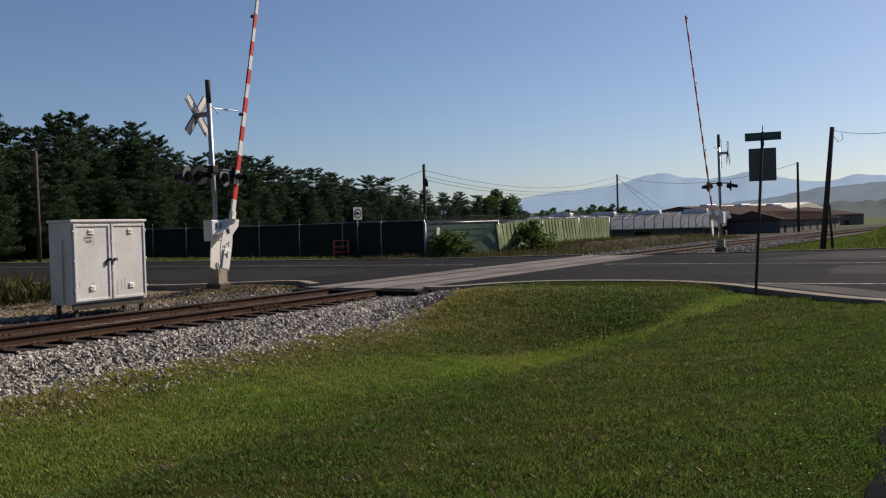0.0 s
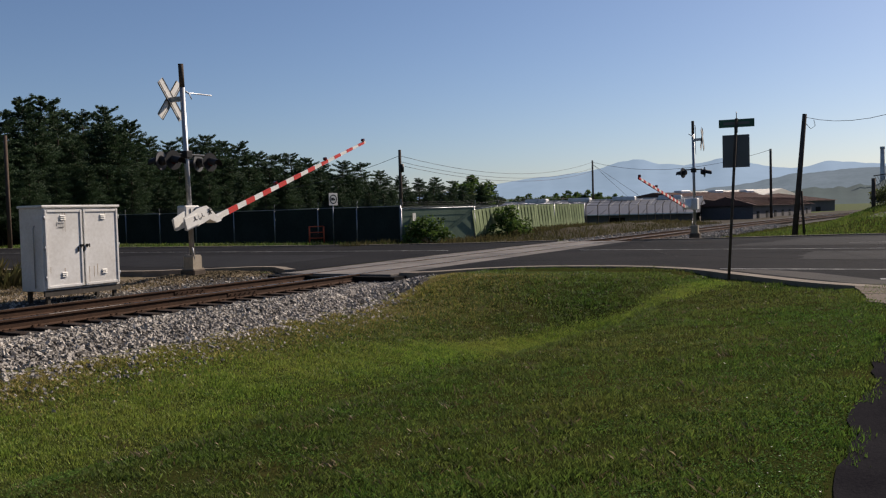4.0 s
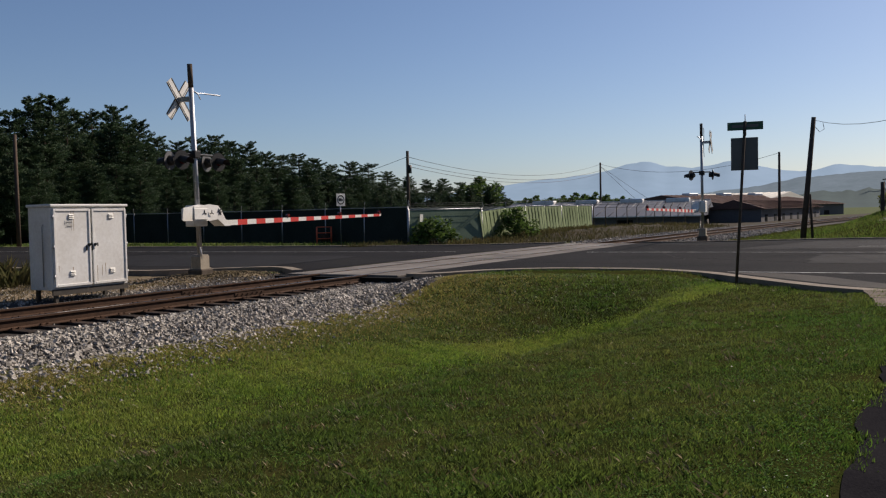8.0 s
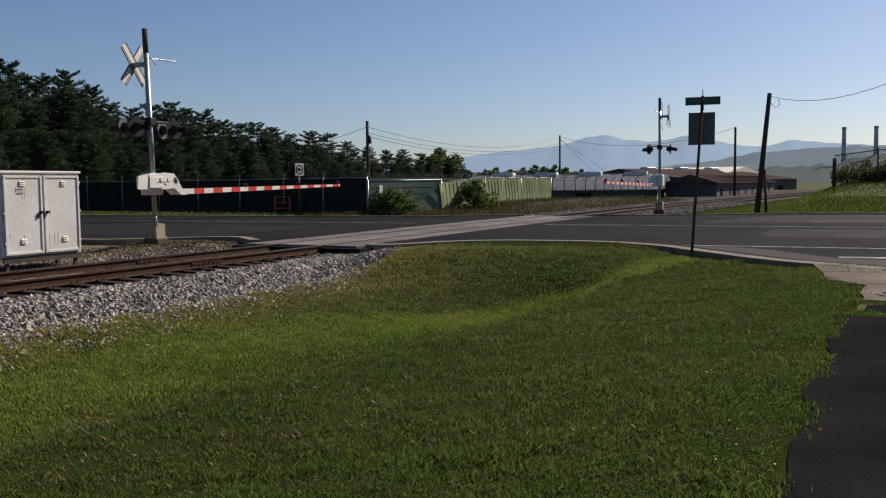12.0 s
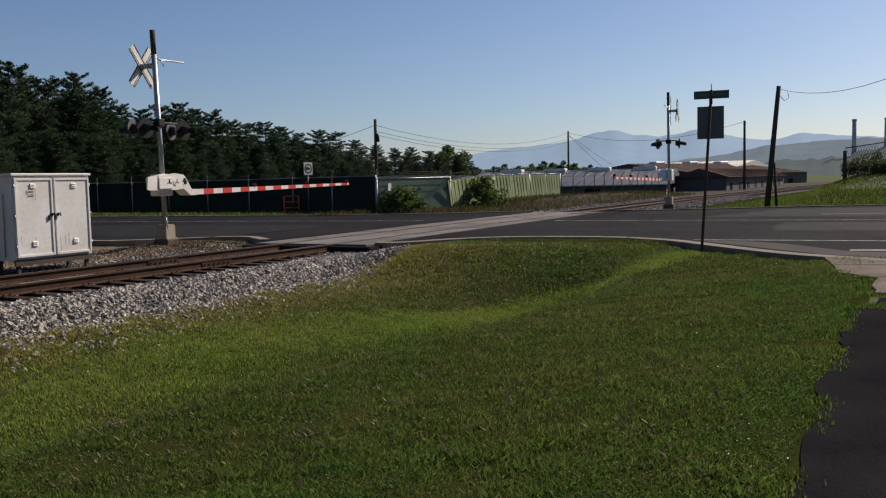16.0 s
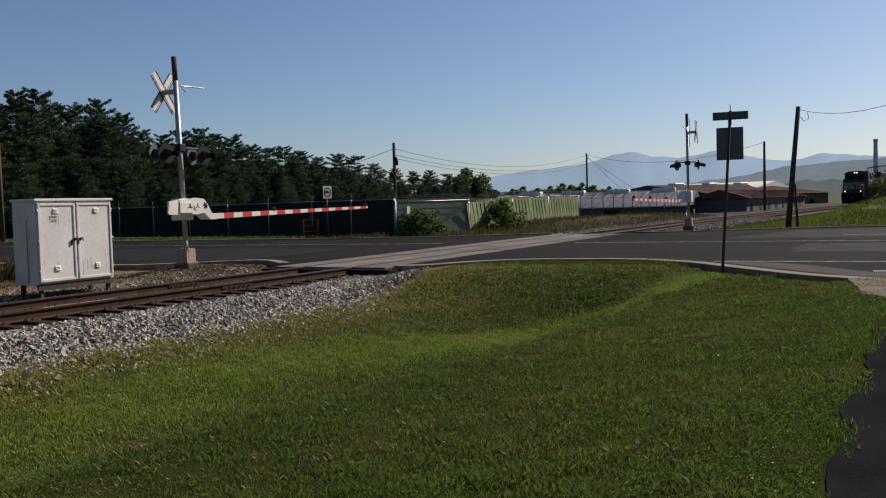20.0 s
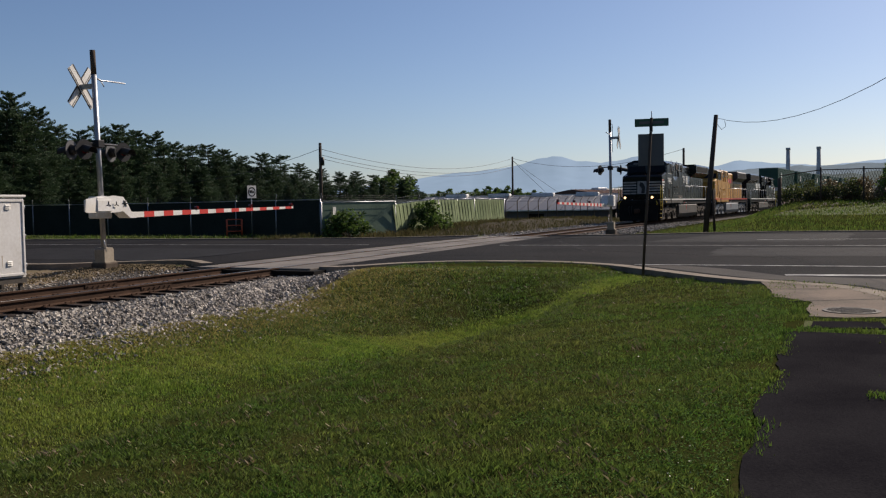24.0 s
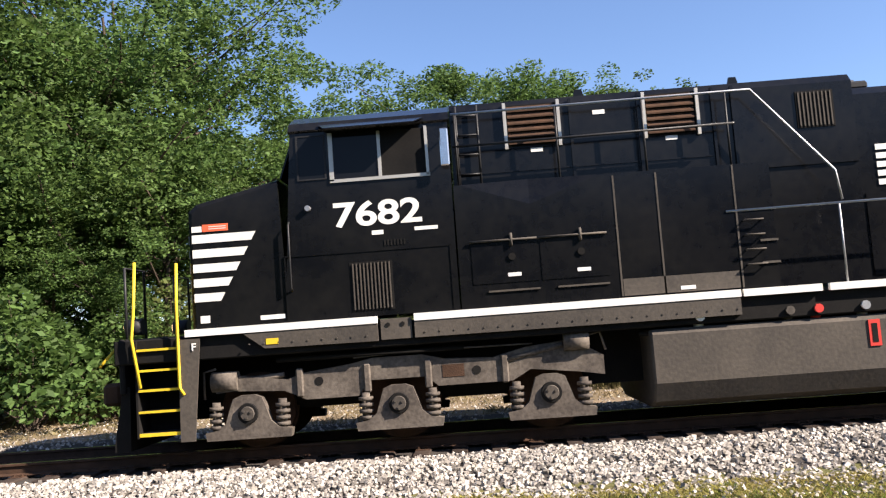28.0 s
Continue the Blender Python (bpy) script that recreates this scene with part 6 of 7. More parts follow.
def truck(parent, xs, skin):
    """A three-axle truck: side frames, journal boxes with caps and springs, wheels, axles, brake cylinders."""
    a, b, c = xs
    # core block between the frames, near-black in place of the shade there
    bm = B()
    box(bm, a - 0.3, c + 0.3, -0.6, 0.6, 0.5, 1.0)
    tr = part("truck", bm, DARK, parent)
    for s in (-1, 1):
        y0, y1 = (-1.34, -1.1) if s < 0 else (1.1, 1.34)
        side = []
        top = [(a - 0.45, 1.08), (a + 0.2, 1.0), (a + 0.55, 0.95), (a + 0.75, 1.02), (b - 0.65, 1.1), (b - 0.35, 1.16), (b + 0.35, 1.16), (b + 0.65, 1.08), (c - 0.75, 1.05), (c - 0.3, 1.16), (c + 0.35, 1.22), (c + 0.75, 0.98)]
        low = [(c + 0.75, 0.72), (c + 0.4, 0.78), (c - 0.25, 0.86), (c - 0.5, 0.72), (b + 0.55, 0.72), (b + 0.4, 0.86), (b - 0.4, 0.86), (b - 0.55, 0.66), (a + 0.8, 0.66), (a + 0.5, 0.8), (a - 0.2, 0.84), (a - 0.45, 0.82)]
        bm = B()
        prism(bm, top + low, "y", y0, y1)
        fr = part("side_frame", bm, skin, tr)
        # frame holes are near-black discs, the shade inside them given as colour
        for x in ((a + b) / 2 - 0.05, (b + c) / 2 + 0.05):
            bm = B()
            tube(bm, (x, s * 1.3, 0.9), (x, s * 1.346, 0.9), 0.06, 12)
            part("frame_hole", bm, DARK, fr)
        bm = B()
        box(bm, (b + c) / 2 - 0.42, (b + c) / 2 - 0.12, s * 1.34 - 0.006, s * 1.34 + 0.006, 0.83, 1.0)
        part("frame_patch", bm, RUST, fr)
        for x in xs:
            bm = B()
            prism(bm, [(x - 0.58, 0.19), (x + 0.58, 0.19), (x + 0.6, 0.3), (x + 0.42, 0.33), (x + 0.31, 0.42), (x + 0.25, 0.6), (x + 0.2, 0.74), (x + 0.1, 0.78), (x - 0.1, 0.78), (x - 0.2, 0.74), (x - 0.25, 0.6), (x - 0.31, 0.42), (x - 0.42, 0.33), (x - 0.6, 0.3)], "y", s * 1.26, s * 1.42)
            jb = part("journal_box", bm, skin, tr)
            bm = B()
            tube(bm, (x, s * 1.4, 0.533), (x, s * 1.46, 0.533), 0.15, 18, 0.135)
            part("bearing_ring", bm, DARK, jb)
            bm = B()
            tube(bm, (x, s * 1.45, 0.533), (x, s * 1.485, 0.533), 0.105, 16, 0.09)
            for k in range(3):
                q = k * 2.09 + 0.4
                tube(bm, (x + 0.055 * math.cos(q), s * 1.48, 0.533 + 0.055 * math.sin(q)), (x + 0.055 * math.cos(q), s * 1.5, 0.533 + 0.055 * math.sin(q)), 0.017, 6)
            part("bearing_cap", bm, GRIME, jb)
            for dx in (-0.46, 0.46):
                bm = B()
                for k in range(4):
                    tube(bm, (x + dx, s * 1.32, 0.34 + 0.085 * k), (x + dx, s * 1.32, 0.385 + 0.085 * k), 0.1, 10)
                tube(bm, (x + dx, s * 1.32, 0.32), (x + dx, s * 1.32, 0.7), 0.06, 8)
                part("spring", bm, skin, jb)
        for x in (b - 0.42, b + 0.42, c - 0.6, a + 0.72):
            bm = B()
            box(bm, x - 0.05, x + 0.05, min(s * 1.3, s * 1.375), max(s * 1.3, s * 1.375), 0.7, 1.09, 0.02)
            part("cast_rib", bm, skin, fr)
        bm = B()
        pipe(bm, [(a - 0.62, s * 1.3, 0.75), (a - 0.62, s * 1.3, 1.12), (a - 0.45, s * 1.3, 1.16)], 0.018, 6)
        pipe(bm, [(c + 0.5, s * 1.36, 1.25), (c + 0.72, s * 1.36, 1.3), (c + 0.78, s * 1.36, 1.05)], 0.018, 6)
        pipe(bm, [(b - 0.6, s * 1.3, 1.18), (b + 0.2, s * 1.32, 1.22), (c - 0.2, s * 1.3, 1.2)], 0.014, 6)
        part("brake_pipe", bm, skin, fr)
        bm = B()
        tube(bm, (a - 0.5, s * 1.3, 0.98), (a - 0.14, s * 1.3, 0.98), 0.14, 14)
        tube(bm, (a - 0.1, s * 1.3, 0.98), (a + 0.5, s * 1.3, 1.02), 0.035, 8)
        part("brake_cylinder", bm, skin, tr)
        bm = B()
        tube(bm, (c + 0.22, s * 1.34, 1.2), (c + 0.56, s * 1.34, 1.2), 0.13, 14)
        tube(bm, (c - 0.6, s * 1.34, 1.0), (c + 0.2, s * 1.34, 1.16), 0.035, 8)
        part("brake_cylinder", bm, skin, tr)
    for x in xs:
        bm = B()
        for s in (-1, 1):
            tube(bm, (x, s * 0.69, 0.533), (x, s * 0.82, 0.533), 0.533, 28)
            tube(bm, (x, s * 0.66, 0.533), (x, s * 0.69, 0.533), 0.56, 28)
        tube(bm, (x, -0.8, 0.533), (x, 0.8, 0.533), 0.1, 10)
        part("wheelset", bm, RUST, tr)


def handrail(parent, pts, r, material, feet=()):
    bm = B()
    pipe(bm, pts, r, 7)
    for x, y, z0, z1 in feet:
        tube(bm, (x, y, z0), (x, y, z1), r * 0.9, 6)
    return part("handrail", bm, material, parent)


def end_steps(parent, x0, x1, flip, rail):
    """Corner steps with lit edges on both sides of one end; x0 is the outer end."""
    for s in (-1, 1):
        bm = B()
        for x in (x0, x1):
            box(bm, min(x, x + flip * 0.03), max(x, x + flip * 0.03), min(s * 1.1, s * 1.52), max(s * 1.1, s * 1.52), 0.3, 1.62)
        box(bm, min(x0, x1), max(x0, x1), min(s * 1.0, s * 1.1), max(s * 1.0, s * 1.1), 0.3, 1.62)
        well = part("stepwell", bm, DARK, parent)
        for k, z in enumerate((0.36, 0.66, 0.95, 1.22, 1.5)):
            bm = B()
            box(bm, min(x0, x1), max(x0, x1), min(s * 1.12, s * 1.5), max(s * 1.12, s * 1.5), z - 0.03, z)
            tread = part("step", bm, GRIME, well)
            bm = B()
            box(bm, min(x0, x1), max(x0, x1), min(s * 1.5, s * 1.515), max(s * 1.5, s * 1.515), z - 0.025 - (0.015 if k == 0 else 0), z + 0.006)
            part("step_edge", bm, rail, tread)
        bm = B()
        prism(bm, [(x1, 1.6), (x1 + flip * 0.3, 1.6), (x1 + flip * 0.18, 0.22), (x1 - flip * 0.02, 0.22)], "y", s * 1.52 - 0.02, s * 1.52)
        part("step_side", bm, GRIME, parent)
        handrail(parent, [(x0 + flip * 0.06, s * 1.54, 2.7), (x0 + flip * 0.02, s * 1.55, 2.0), (x0 - flip * 0.02, s * 1.55, 1.65), (x0 + flip * 0.08, s * 1.55, 0.98)], 0.022, rail)
        handrail(parent, [(x1 + flip * 0.02, s * 1.54, 2.65), (x1, s * 1.55, 2.1), (x1, s * 1.55, 0.95), (x1 + flip * 0.06, s * 1.55, 0.85)], 0.022, rail)


def build_loco(name, label, body, roof, skirt, lower, rail, black_unit):
    lo = thing(name, label, "locomotive", group="locomotives")
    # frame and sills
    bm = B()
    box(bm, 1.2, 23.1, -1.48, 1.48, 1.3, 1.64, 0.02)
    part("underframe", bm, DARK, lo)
    # filler block whose near-black colour stands for the shade under the frame
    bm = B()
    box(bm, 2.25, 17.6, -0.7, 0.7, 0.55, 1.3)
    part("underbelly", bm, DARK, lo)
    for s in (-1, 1):
        y0, y1 = sorted((s * 1.48, s * 1.545))
        for x0, x1 in ((3.0, 4.86), (5.36, 9.75)):
            plate("skirt", [(x0 + (0.31 if x0 < 4 else 0), 1.4), (x1, 1.39), (x1, 1.63), (x0, 1.63)], (y0, y1), skirt, lo)
        for x0, x1 in ((2.22, 4.86), (5.36, 9.76), (9.8, 10.84), (10.94, 16.0), (16.05, 22.6)):
            plate("sill_stripe", rect(x0, x1, 1.628, 1.725), (min(y0, s * 1.556), max(y1, s * 1.556)), WHITE if black_unit else RED, lo)
        plate("jack_pad", rect(4.9, 5.32, 1.4, 1.68), (min(s * 1.48, s * 1.52), max(s * 1.48, s * 1.52)), GRIME, lo)
        # pad holes drawn as discs with the hole's shade for colour
        for x in (5.0, 5.2):
            bm = B()
            tube(bm, (x, s * 1.5, 1.6), (x, s * 1.53, 1.6), 0.03, 8)
            part("pad_hole", bm, DARK, lo)
        bm = B()
        for k in range(34):
            x = 3.1 + 0.2 * k
            if not 4.8 < x < 5.4:
                tube(bm, (x, s * 1.54, 1.47), (x, s * 1.555, 1.47), 0.013, 6)
        tagged(part("rivets", bm, skirt, lo), kind="stuff")
    # nose
    bm = B()
    prism(bm, [(2.3, 1.73), (2.3, 3.36), (2.42, 3.46), (3.58, 3.72), (3.66, 1.73)], "y", -1.48, 1.48)
    es = [e for e in bm.edges if abs(e.verts[0].co.z - e.verts[1].co.z) < 0.3 and abs(e.verts[0].co.y - e.verts[1].co.y) < 0.01 and e.verts[0].co.z > 3]
    es += [e for e in bm.edges if e.verts[0].co.x < 2.35 and e.verts[1].co.x < 2.35 and abs(e.verts[0].co.y - e.verts[1].co.y) < 0.01]
    bmesh.ops.bevel(bm, geom=list(set(es)), offset=0.07, segments=2, affect="EDGES", profile=0.5)
    nose = part("nose", bm, body, lo)
    bm = B()
    prism(bm, [(2.45, 3.465), (3.57, 3.715), (3.57, 3.76), (2.5, 3.5)], "y", -0.85, 0.85)
    part("nose_top", bm, body, nose)
    bm = B()
    box(bm, 2.27, 2.305, -0.36, 0.36, 1.75, 3.2, 0.012)
    part("nose_door", bm, body, nose)
    if black_unit:
        for k in range(5):
            zt = 3.02 - 0.203 * k
            xr = 3.25 - 0.115 * k
            for s in (-1, 1):
                plate("nose_stripe", [(2.36, zt - 0.115), (xr - 0.065, zt - 0.115), (xr, zt), (2.36, zt)], tuple(sorted((s * 1.478, s * 1.487))), WHITE, nose)
                bm = B()
                box(bm, 2.287, 2.3, min(s * 0.42, s * 1.4), max(s * 0.42, s * 1.4), zt - 0.115, zt)
                part("front_stripe", bm, SHADEWHITE, nose)
        bm = B()
        box(bm, 2.258, 2.268, -0.34, 0.34, 2.1, 3.05)
        part("emblem_panel", bm, SHADEWHITE, nose)
        bm = B()
        prism(bm, [(-0.2, 2.15), (0.05, 2.15), (0.0, 2.5), (0.2, 2.75), (0.1, 3.0), (-0.1, 2.9), (-0.25, 2.6)], "x", 2.25, 2.257)
        part("emblem_shape", bm, SIGNAL, nose)
    for s in (-1, 1):
        plate("nose_label", rect(2.36, 2.5, 3.06, 3.14), tuple(sorted((s * 1.478, s * 1.486))), WHITE, nose)
        plate("nose_label", rect(2.51, 2.87, 3.06, 3.16), tuple(sorted((s * 1.478, s * 1.486))), ORANGE, nose)
        plate("nose_label", rect(2.6, 2.84, 3.09, 3.1), tuple(sorted((s * 1.478, s * 1.489))), WHITE, nose)
        plate("nose_label", rect(2.6, 2.84, 3.12, 3.13), tuple(sorted((s * 1.478, s * 1.489))), WHITE, nose)
        plate("nose_label", rect(2.43, 2.56, 1.8, 1.9), tuple(sorted((s * 1.478, s * 1.486))), WHITE, nose)
        plate("nose_label", rect(3.26, 3.6, 1.79, 1.85), tuple(sorted((s * 1.478, s * 1.486))), WHITE, nose)
    # cab
    bm = B()
    prism(bm, [(-1.49, 1.73), (-1.49, 4.34), (-1.38, 4.46), (-0.95, 4.64), (0.95, 4.64), (1.38, 4.46), (1.49, 4.34), (1.49, 1.73)], "x", 3.6, 6.0)
    for v in bm.verts:
        if v.co.x < 4 and v.co.z > 4.2:
            v.co.x = 3.8 if v.co.z < 4.5 else 3.86
    cab = part("cab", bm, body, lo)
    bm = B()
    prism(bm, [(-1.53, 4.36), (-1.41, 4.49), (-0.96, 4.67), (0.96, 4.67), (1.41, 4.49), (1.53, 4.36), (1.49, 4.33), (1.37, 4.45), (0.94, 4.63), (-0.94, 4.63), (-1.37, 4.45), (-1.49, 4.33)], "x", 3.78, 6.02)
    part("cab_roof", bm, roof, cab)
    bm = B()
    for y0, y1 in ((-1.36, -0.1), (0.1, 1.36)):
        q = [(3.612, y0, 3.74), (3.612, y1, 3.74), (3.785, y1, 4.22), (3.785, y0, 4.22)]
        lo4, hi4 = [bm.verts.new((x - 0.016, y, z)) for x, y, z in q], [bm.verts.new((x + 0.01, y, z)) for x, y, z in q]
        bm.faces.new(lo4[::-1]), bm.faces.new(hi4)
        for k in range(4):
            bm.faces.new((lo4[k], lo4[(k + 1) % 4], hi4[(k + 1) % 4], hi4[k]))
    bmesh.ops.recalc_face_normals(bm, faces=bm.faces)
    part("windshield", bm, GLASS, cab)
    bm = B()
    box(bm, 3.7, 3.84, -0.32, 0.32, 4.32, 4.56, 0.02)
    hl = part("headlight_box", bm, SIGNAL, cab)
    for y in (-0.15, 0.15):
        bm = B()
        tube(bm, (3.69, y, 4.44), (3.72, y, 4.44), 0.08, 16)
        part("headlight", bm, LAMP if rail is YELLOW else GLASS, hl, "glowing warm headlight" if rail is YELLOW else "unlit headlight")
    for s in (-1, 1):
        bm = B()
        box(bm, 3.72, 3.84, min(s * 0.4, s * 1.05), max(s * 0.4, s * 1.05), 4.3, 4.5, 0.015)
        nb = part("number_board", bm, SIGNAL, cab)
        if black_unit:
            lettering("7682", 0.2, UPGREY, nb, pose(3.714, s * 0.725 + 0.25, 4.33, 90, 0, -90), "board_number", "dim grey numerals")
        else:
            bm = B()
            box(bm, 3.712, 3.72, min(s * 0.5, s * 0.95), max(s * 0.5, s * 0.95), 4.35, 4.45)
            part("number_bar", bm, UPGREY, nb)
        ya, yb = sorted((s * 1.485, s * 1.497))
        plate("quarter_window", rect(3.9, 4.26, 3.68, 4.27), (ya, yb), GLASS, cab)
        for x0, x1, z0, z1 in ((3.875, 3.9, 3.66, 4.29), (4.26, 4.285, 3.66, 4.29), (3.9, 4.26, 3.66, 3.68), (3.9, 4.26, 4.27, 4.29)):
            plate("window_rim", rect(x0, x1, z0, z1), tuple(sorted((s * 1.485, s * 1.505))), SIGNAL, cab)
        for x0, x1, z0, z1 in ((4.33, 4.39, 3.62, 4.3), (5.67, 5.71, 3.62, 4.3), (5.01, 5.055, 3.64, 4.28), (4.33, 5.72, 3.6, 3.645)):
            plate("window_frame", rect(x0, x1, z0, z1), tuple(sorted((s * 1.485, s * 1.512))), ALU if black_unit else SIGNAL, cab)
        plate("side_window", rect(4.38, 5.02, 3.64, 4.28), (ya, yb), GLASS, cab)
        plate("side_window", rect(5.05, 5.68, 3.64, 4.28), tuple(sorted((s * 1.485, s * 1.493))), DARK, cab)
        bm = B()
        q = [(4.2, s * 1.49, 4.43), (5.68, s * 1.49, 4.43), (5.55, s * 1.8, 4.31), (4.32, s * 1.8, 4.31)]
        a, b = [bm.verts.new(p) for p in q], [bm.verts.new((x, y, z - 0.012)) for x, y, z in q]
        bm.faces.new(a), bm.faces.new(b[::-1])
        for k in range(4):
            bm.faces.new((a[k], b[k], b[(k + 1) % 4], a[(k + 1) % 4]))
        bmesh.ops.recalc_face_normals(bm, faces=bm.faces)
        part("sun_visor", bm, body, cab)
        bm = B()
        box(bm, 5.88, 6.0, min(s * 1.6, s * 1.64), max(s * 1.6, s * 1.64), 3.7, 4.22, 0.015)
        mir = part("mirror", bm, SHINE, cab, "side mirror reflecting the sky")
        bm = B()
        tube(bm, (5.95, s * 1.48, 3.8), (5.95, s * 1.6, 3.8), 0.012, 6)
        tube(bm, (5.95, s * 1.48, 4.12), (5.95, s * 1.6, 4.12), 0.012, 6)
        part("mirror_arm", bm, SIGNAL, mir)
        for x0, x1, z0, z1 in ((3.63, 5.93, 2.615, 2.635), (3.63, 3.645, 1.76, 2.63), (5.91, 5.925, 1.76, 2.63)):
            plate("panel_seam", rect(x0, x1, z0, z1), tuple(sorted((s * 1.485, s * 1.5))), body, cab)
        bm = B()
        for k in range(11):
            x = 4.56 + 0.05 * k
            box(bm, x, x + 0.018, min(s * 1.485, s * 1.51), max(s * 1.485, s * 1.51), 1.83, 2.46)
        # near-black sheet puts the shade behind the grille bars in as colour
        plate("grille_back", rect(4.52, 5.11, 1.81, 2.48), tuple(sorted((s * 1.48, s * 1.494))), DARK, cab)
        part("grille", bm, skirt, cab)
        bm = B()
        for k in range(7):
            box(bm, 5.02 + 0.045 * k, 5.04 + 0.045 * k, min(s * 1.488, s * 1.498), max(s * 1.488, s * 1.498), 2.68, 2.76)
        part("small_louvre", bm, DARK, cab)
        bm = B()
        tube(bm, (4.0, s * 1.48, 3.27), (4.0, s * 1.55, 3.27), 0.04, 10)
        part("grab_knob", bm, STEEL, cab)
        plate("amber_marker", rect(3.33, 3.5, 1.45, 1.53), tuple(sorted((s * 1.54, s * 1.552))), YELLOW, lo)
    if black_unit:
        lettering("7682", 0.47, WHITE, cab, pose(4.33, -1.492, 2.985, 90, 0, 0) @ Matrix.Diagonal((1.32, 1, 1, 1)), "road_number", "white cab numerals")
        lettering("7682", 0.47, WHITE, cab, pose(5.6, 1.492, 2.985, 90, 0, 180) @ Matrix.Diagonal((1.32, 1, 1, 1)), "road_number", "white cab numerals")
        for s in (-1, 1):
            for x0, x1, z0, z1 in ((4.86, 5.02, 2.84, 2.9), (5.45, 5.77, 2.86, 2.91)):
                plate("small_marking", rect(x0, x1, z0, z1), tuple(sorted((s * 1.487, s * 1.495))), WHITE, cab)
        lettering("F", 0.14, WHITE, lo, pose(2.3, -1.548, 1.44, 90, 0, 0), "end_letter")
    # equipment cabinet behind the cab, low and wide
    bm = B()
    # its upper edge is folded in above a downward-pointing triangle on each side
    edge = {}
    for sd in (-1, 1):
        for key, q in (("a", (6.02, 1.5, 1.73)), ("b", (10.32, 1.5, 1.73)), ("c", (10.32, 1.5, 3.43)), ("d", (8.0, 1.5, 3.43)), ("e", (7.05, 1.5, 3.1)), ("f", (6.1, 1.5, 3.43)), ("g", (6.02, 1.5, 3.43)), ("h", (7.05, 1.41 if black_unit else 1.49, 3.46))):
            edge[sd, key] = bm.verts.new((q[0], sd * q[1], q[2]))
        for face in ("abcdefg", "dhe", "ehf"):
            bm.faces.new([edge[sd, k] for k in face])
    for la, lb in ("ab", "bc", "cd", "dh", "hf", "fg", "ga"):
        bm.faces.new([edge[-1, la], edge[-1, lb], edge[1, lb], edge[1, la]])
    bmesh.ops.recalc_face_normals(bm, faces=bm.faces)
    low = part("equipment_hood", bm, body, lo)
    for s in (-1, 1):
        ys = tuple(sorted((s * 1.494, s * 1.508)))
        for x in (8.2, 8.78, 9.82):
            plate("panel_edge", rect(x - 0.012, x + 0.012, 1.75, 3.4 if x != 9.82 else 3.42), ys, skirt, low)
        for x0, x1 in ((6.2, 7.1), (7.14, 8.05)):
            plate("access_door", rect(x0, x1, 2.05, 2.62), ys, body, low)
            bm = B()
            pipe(bm, [(x0 - 0.02, s * 1.53, 2.63), (x1, s * 1.53, 2.63)], 0.016, 6)
            tube(bm, (x0 + 0.55, s * 1.53, 2.55), (x0 + 0.55, s * 1.53, 2.72), 0.022, 6)
            part("latch_bar", bm, skirt, low)
            bm = B()
            tube(bm, (x0 + 0.55, s * 1.5, 2.4), (x0 + 0.55, s * 1.53, 2.4), 0.05, 10)
            part("latch", bm, DARK, low)
            plate("sticker", rect(x0 + 0.48, x0 + 0.66, 2.13, 2.18), tuple(sorted((s * 1.5, s * 1.512))), WHITE, low)
            plate("door_foot", rect(x0 + 0.2, x0 + 0.9, 1.93, 1.955), tuple(sorted((s * 1.494, s * 1.52))), skirt, low)
        plate("base_panel", rect(8.22, 9.78, 1.75, 1.98), ys, skirt, low)
        plate("sticker", rect(8.98, 9.18, 1.78, 1.83), tuple(sorted((s * 1.5, s * 1.512))), WHITE, low)
        for z in (2.05, 2.35):
            plate("hinge", rect(10.1, 10.34, z, z + 0.03), tuple(sorted((s * 1.494, s * 1.52))), skirt, low)
    # upper hood with louvres
    bm = B()
    prism(bm, [(-1.15, 3.4), (-1.15, 4.55), (-1.05, 4.66), (1.05, 4.66), (1.15, 4.55), (1.15, 3.4)], "x", 6.03, 11.7)
    up = part("upper_hood", bm, body, lo)
    bm = B()
    prism(bm, [(-1.5, 3.3), (-1.15, 4.2), (1.15, 4.2), (1.5, 3.3)], "x", 10.33, 11.68)
    bm2 = B()
    box(bm2, 10.33, 11.7, -1.12, 1.12, 1.73, 3.4)
    part("blower_case", bm2, body, lo)
    bm.free()
    for s in (-1, 1):
        for x0, x1 in ((6.82, 7.55), (8.78, 9.5)):
            # near-black sheet in place of the shade behind the louvres
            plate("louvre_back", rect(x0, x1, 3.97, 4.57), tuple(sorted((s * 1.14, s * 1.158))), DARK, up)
            for k in range(6):
                z = 4.0 + 0.093 * k
                bm = B()
                prism(bm, [(s * 1.155, z + 0.07), (s * 1.2, z), (s * 1.2, z + 0.02), (s * 1.155, z + 0.09)], "x", x0 + 0.03, x1 - 0.03)
                part("louvre_blade", bm, RUST, up)
            for x in (x0 - 0.03, x1):
                plate("louvre_frame", rect(x, x + 0.045, 3.94, 4.6), tuple(sorted((s * 1.14, s * 1.21))), ALU if black_unit else body, up)
        for x0, z0 in ((7.15, 3.88), (9.05, 3.9), (8.06, 4.35)):
            plate("sticker", rect(x0, x0 + 0.17, z0, z0 + 0.06), tuple(sorted((s * 1.145, s * 1.158))), WHITE, up)
        plate("square_grille", rect(10.9, 11.42, 3.92, 4.44), tuple(sorted((s * 1.14, s * 1.17))), DARK, up)
        bm = B()
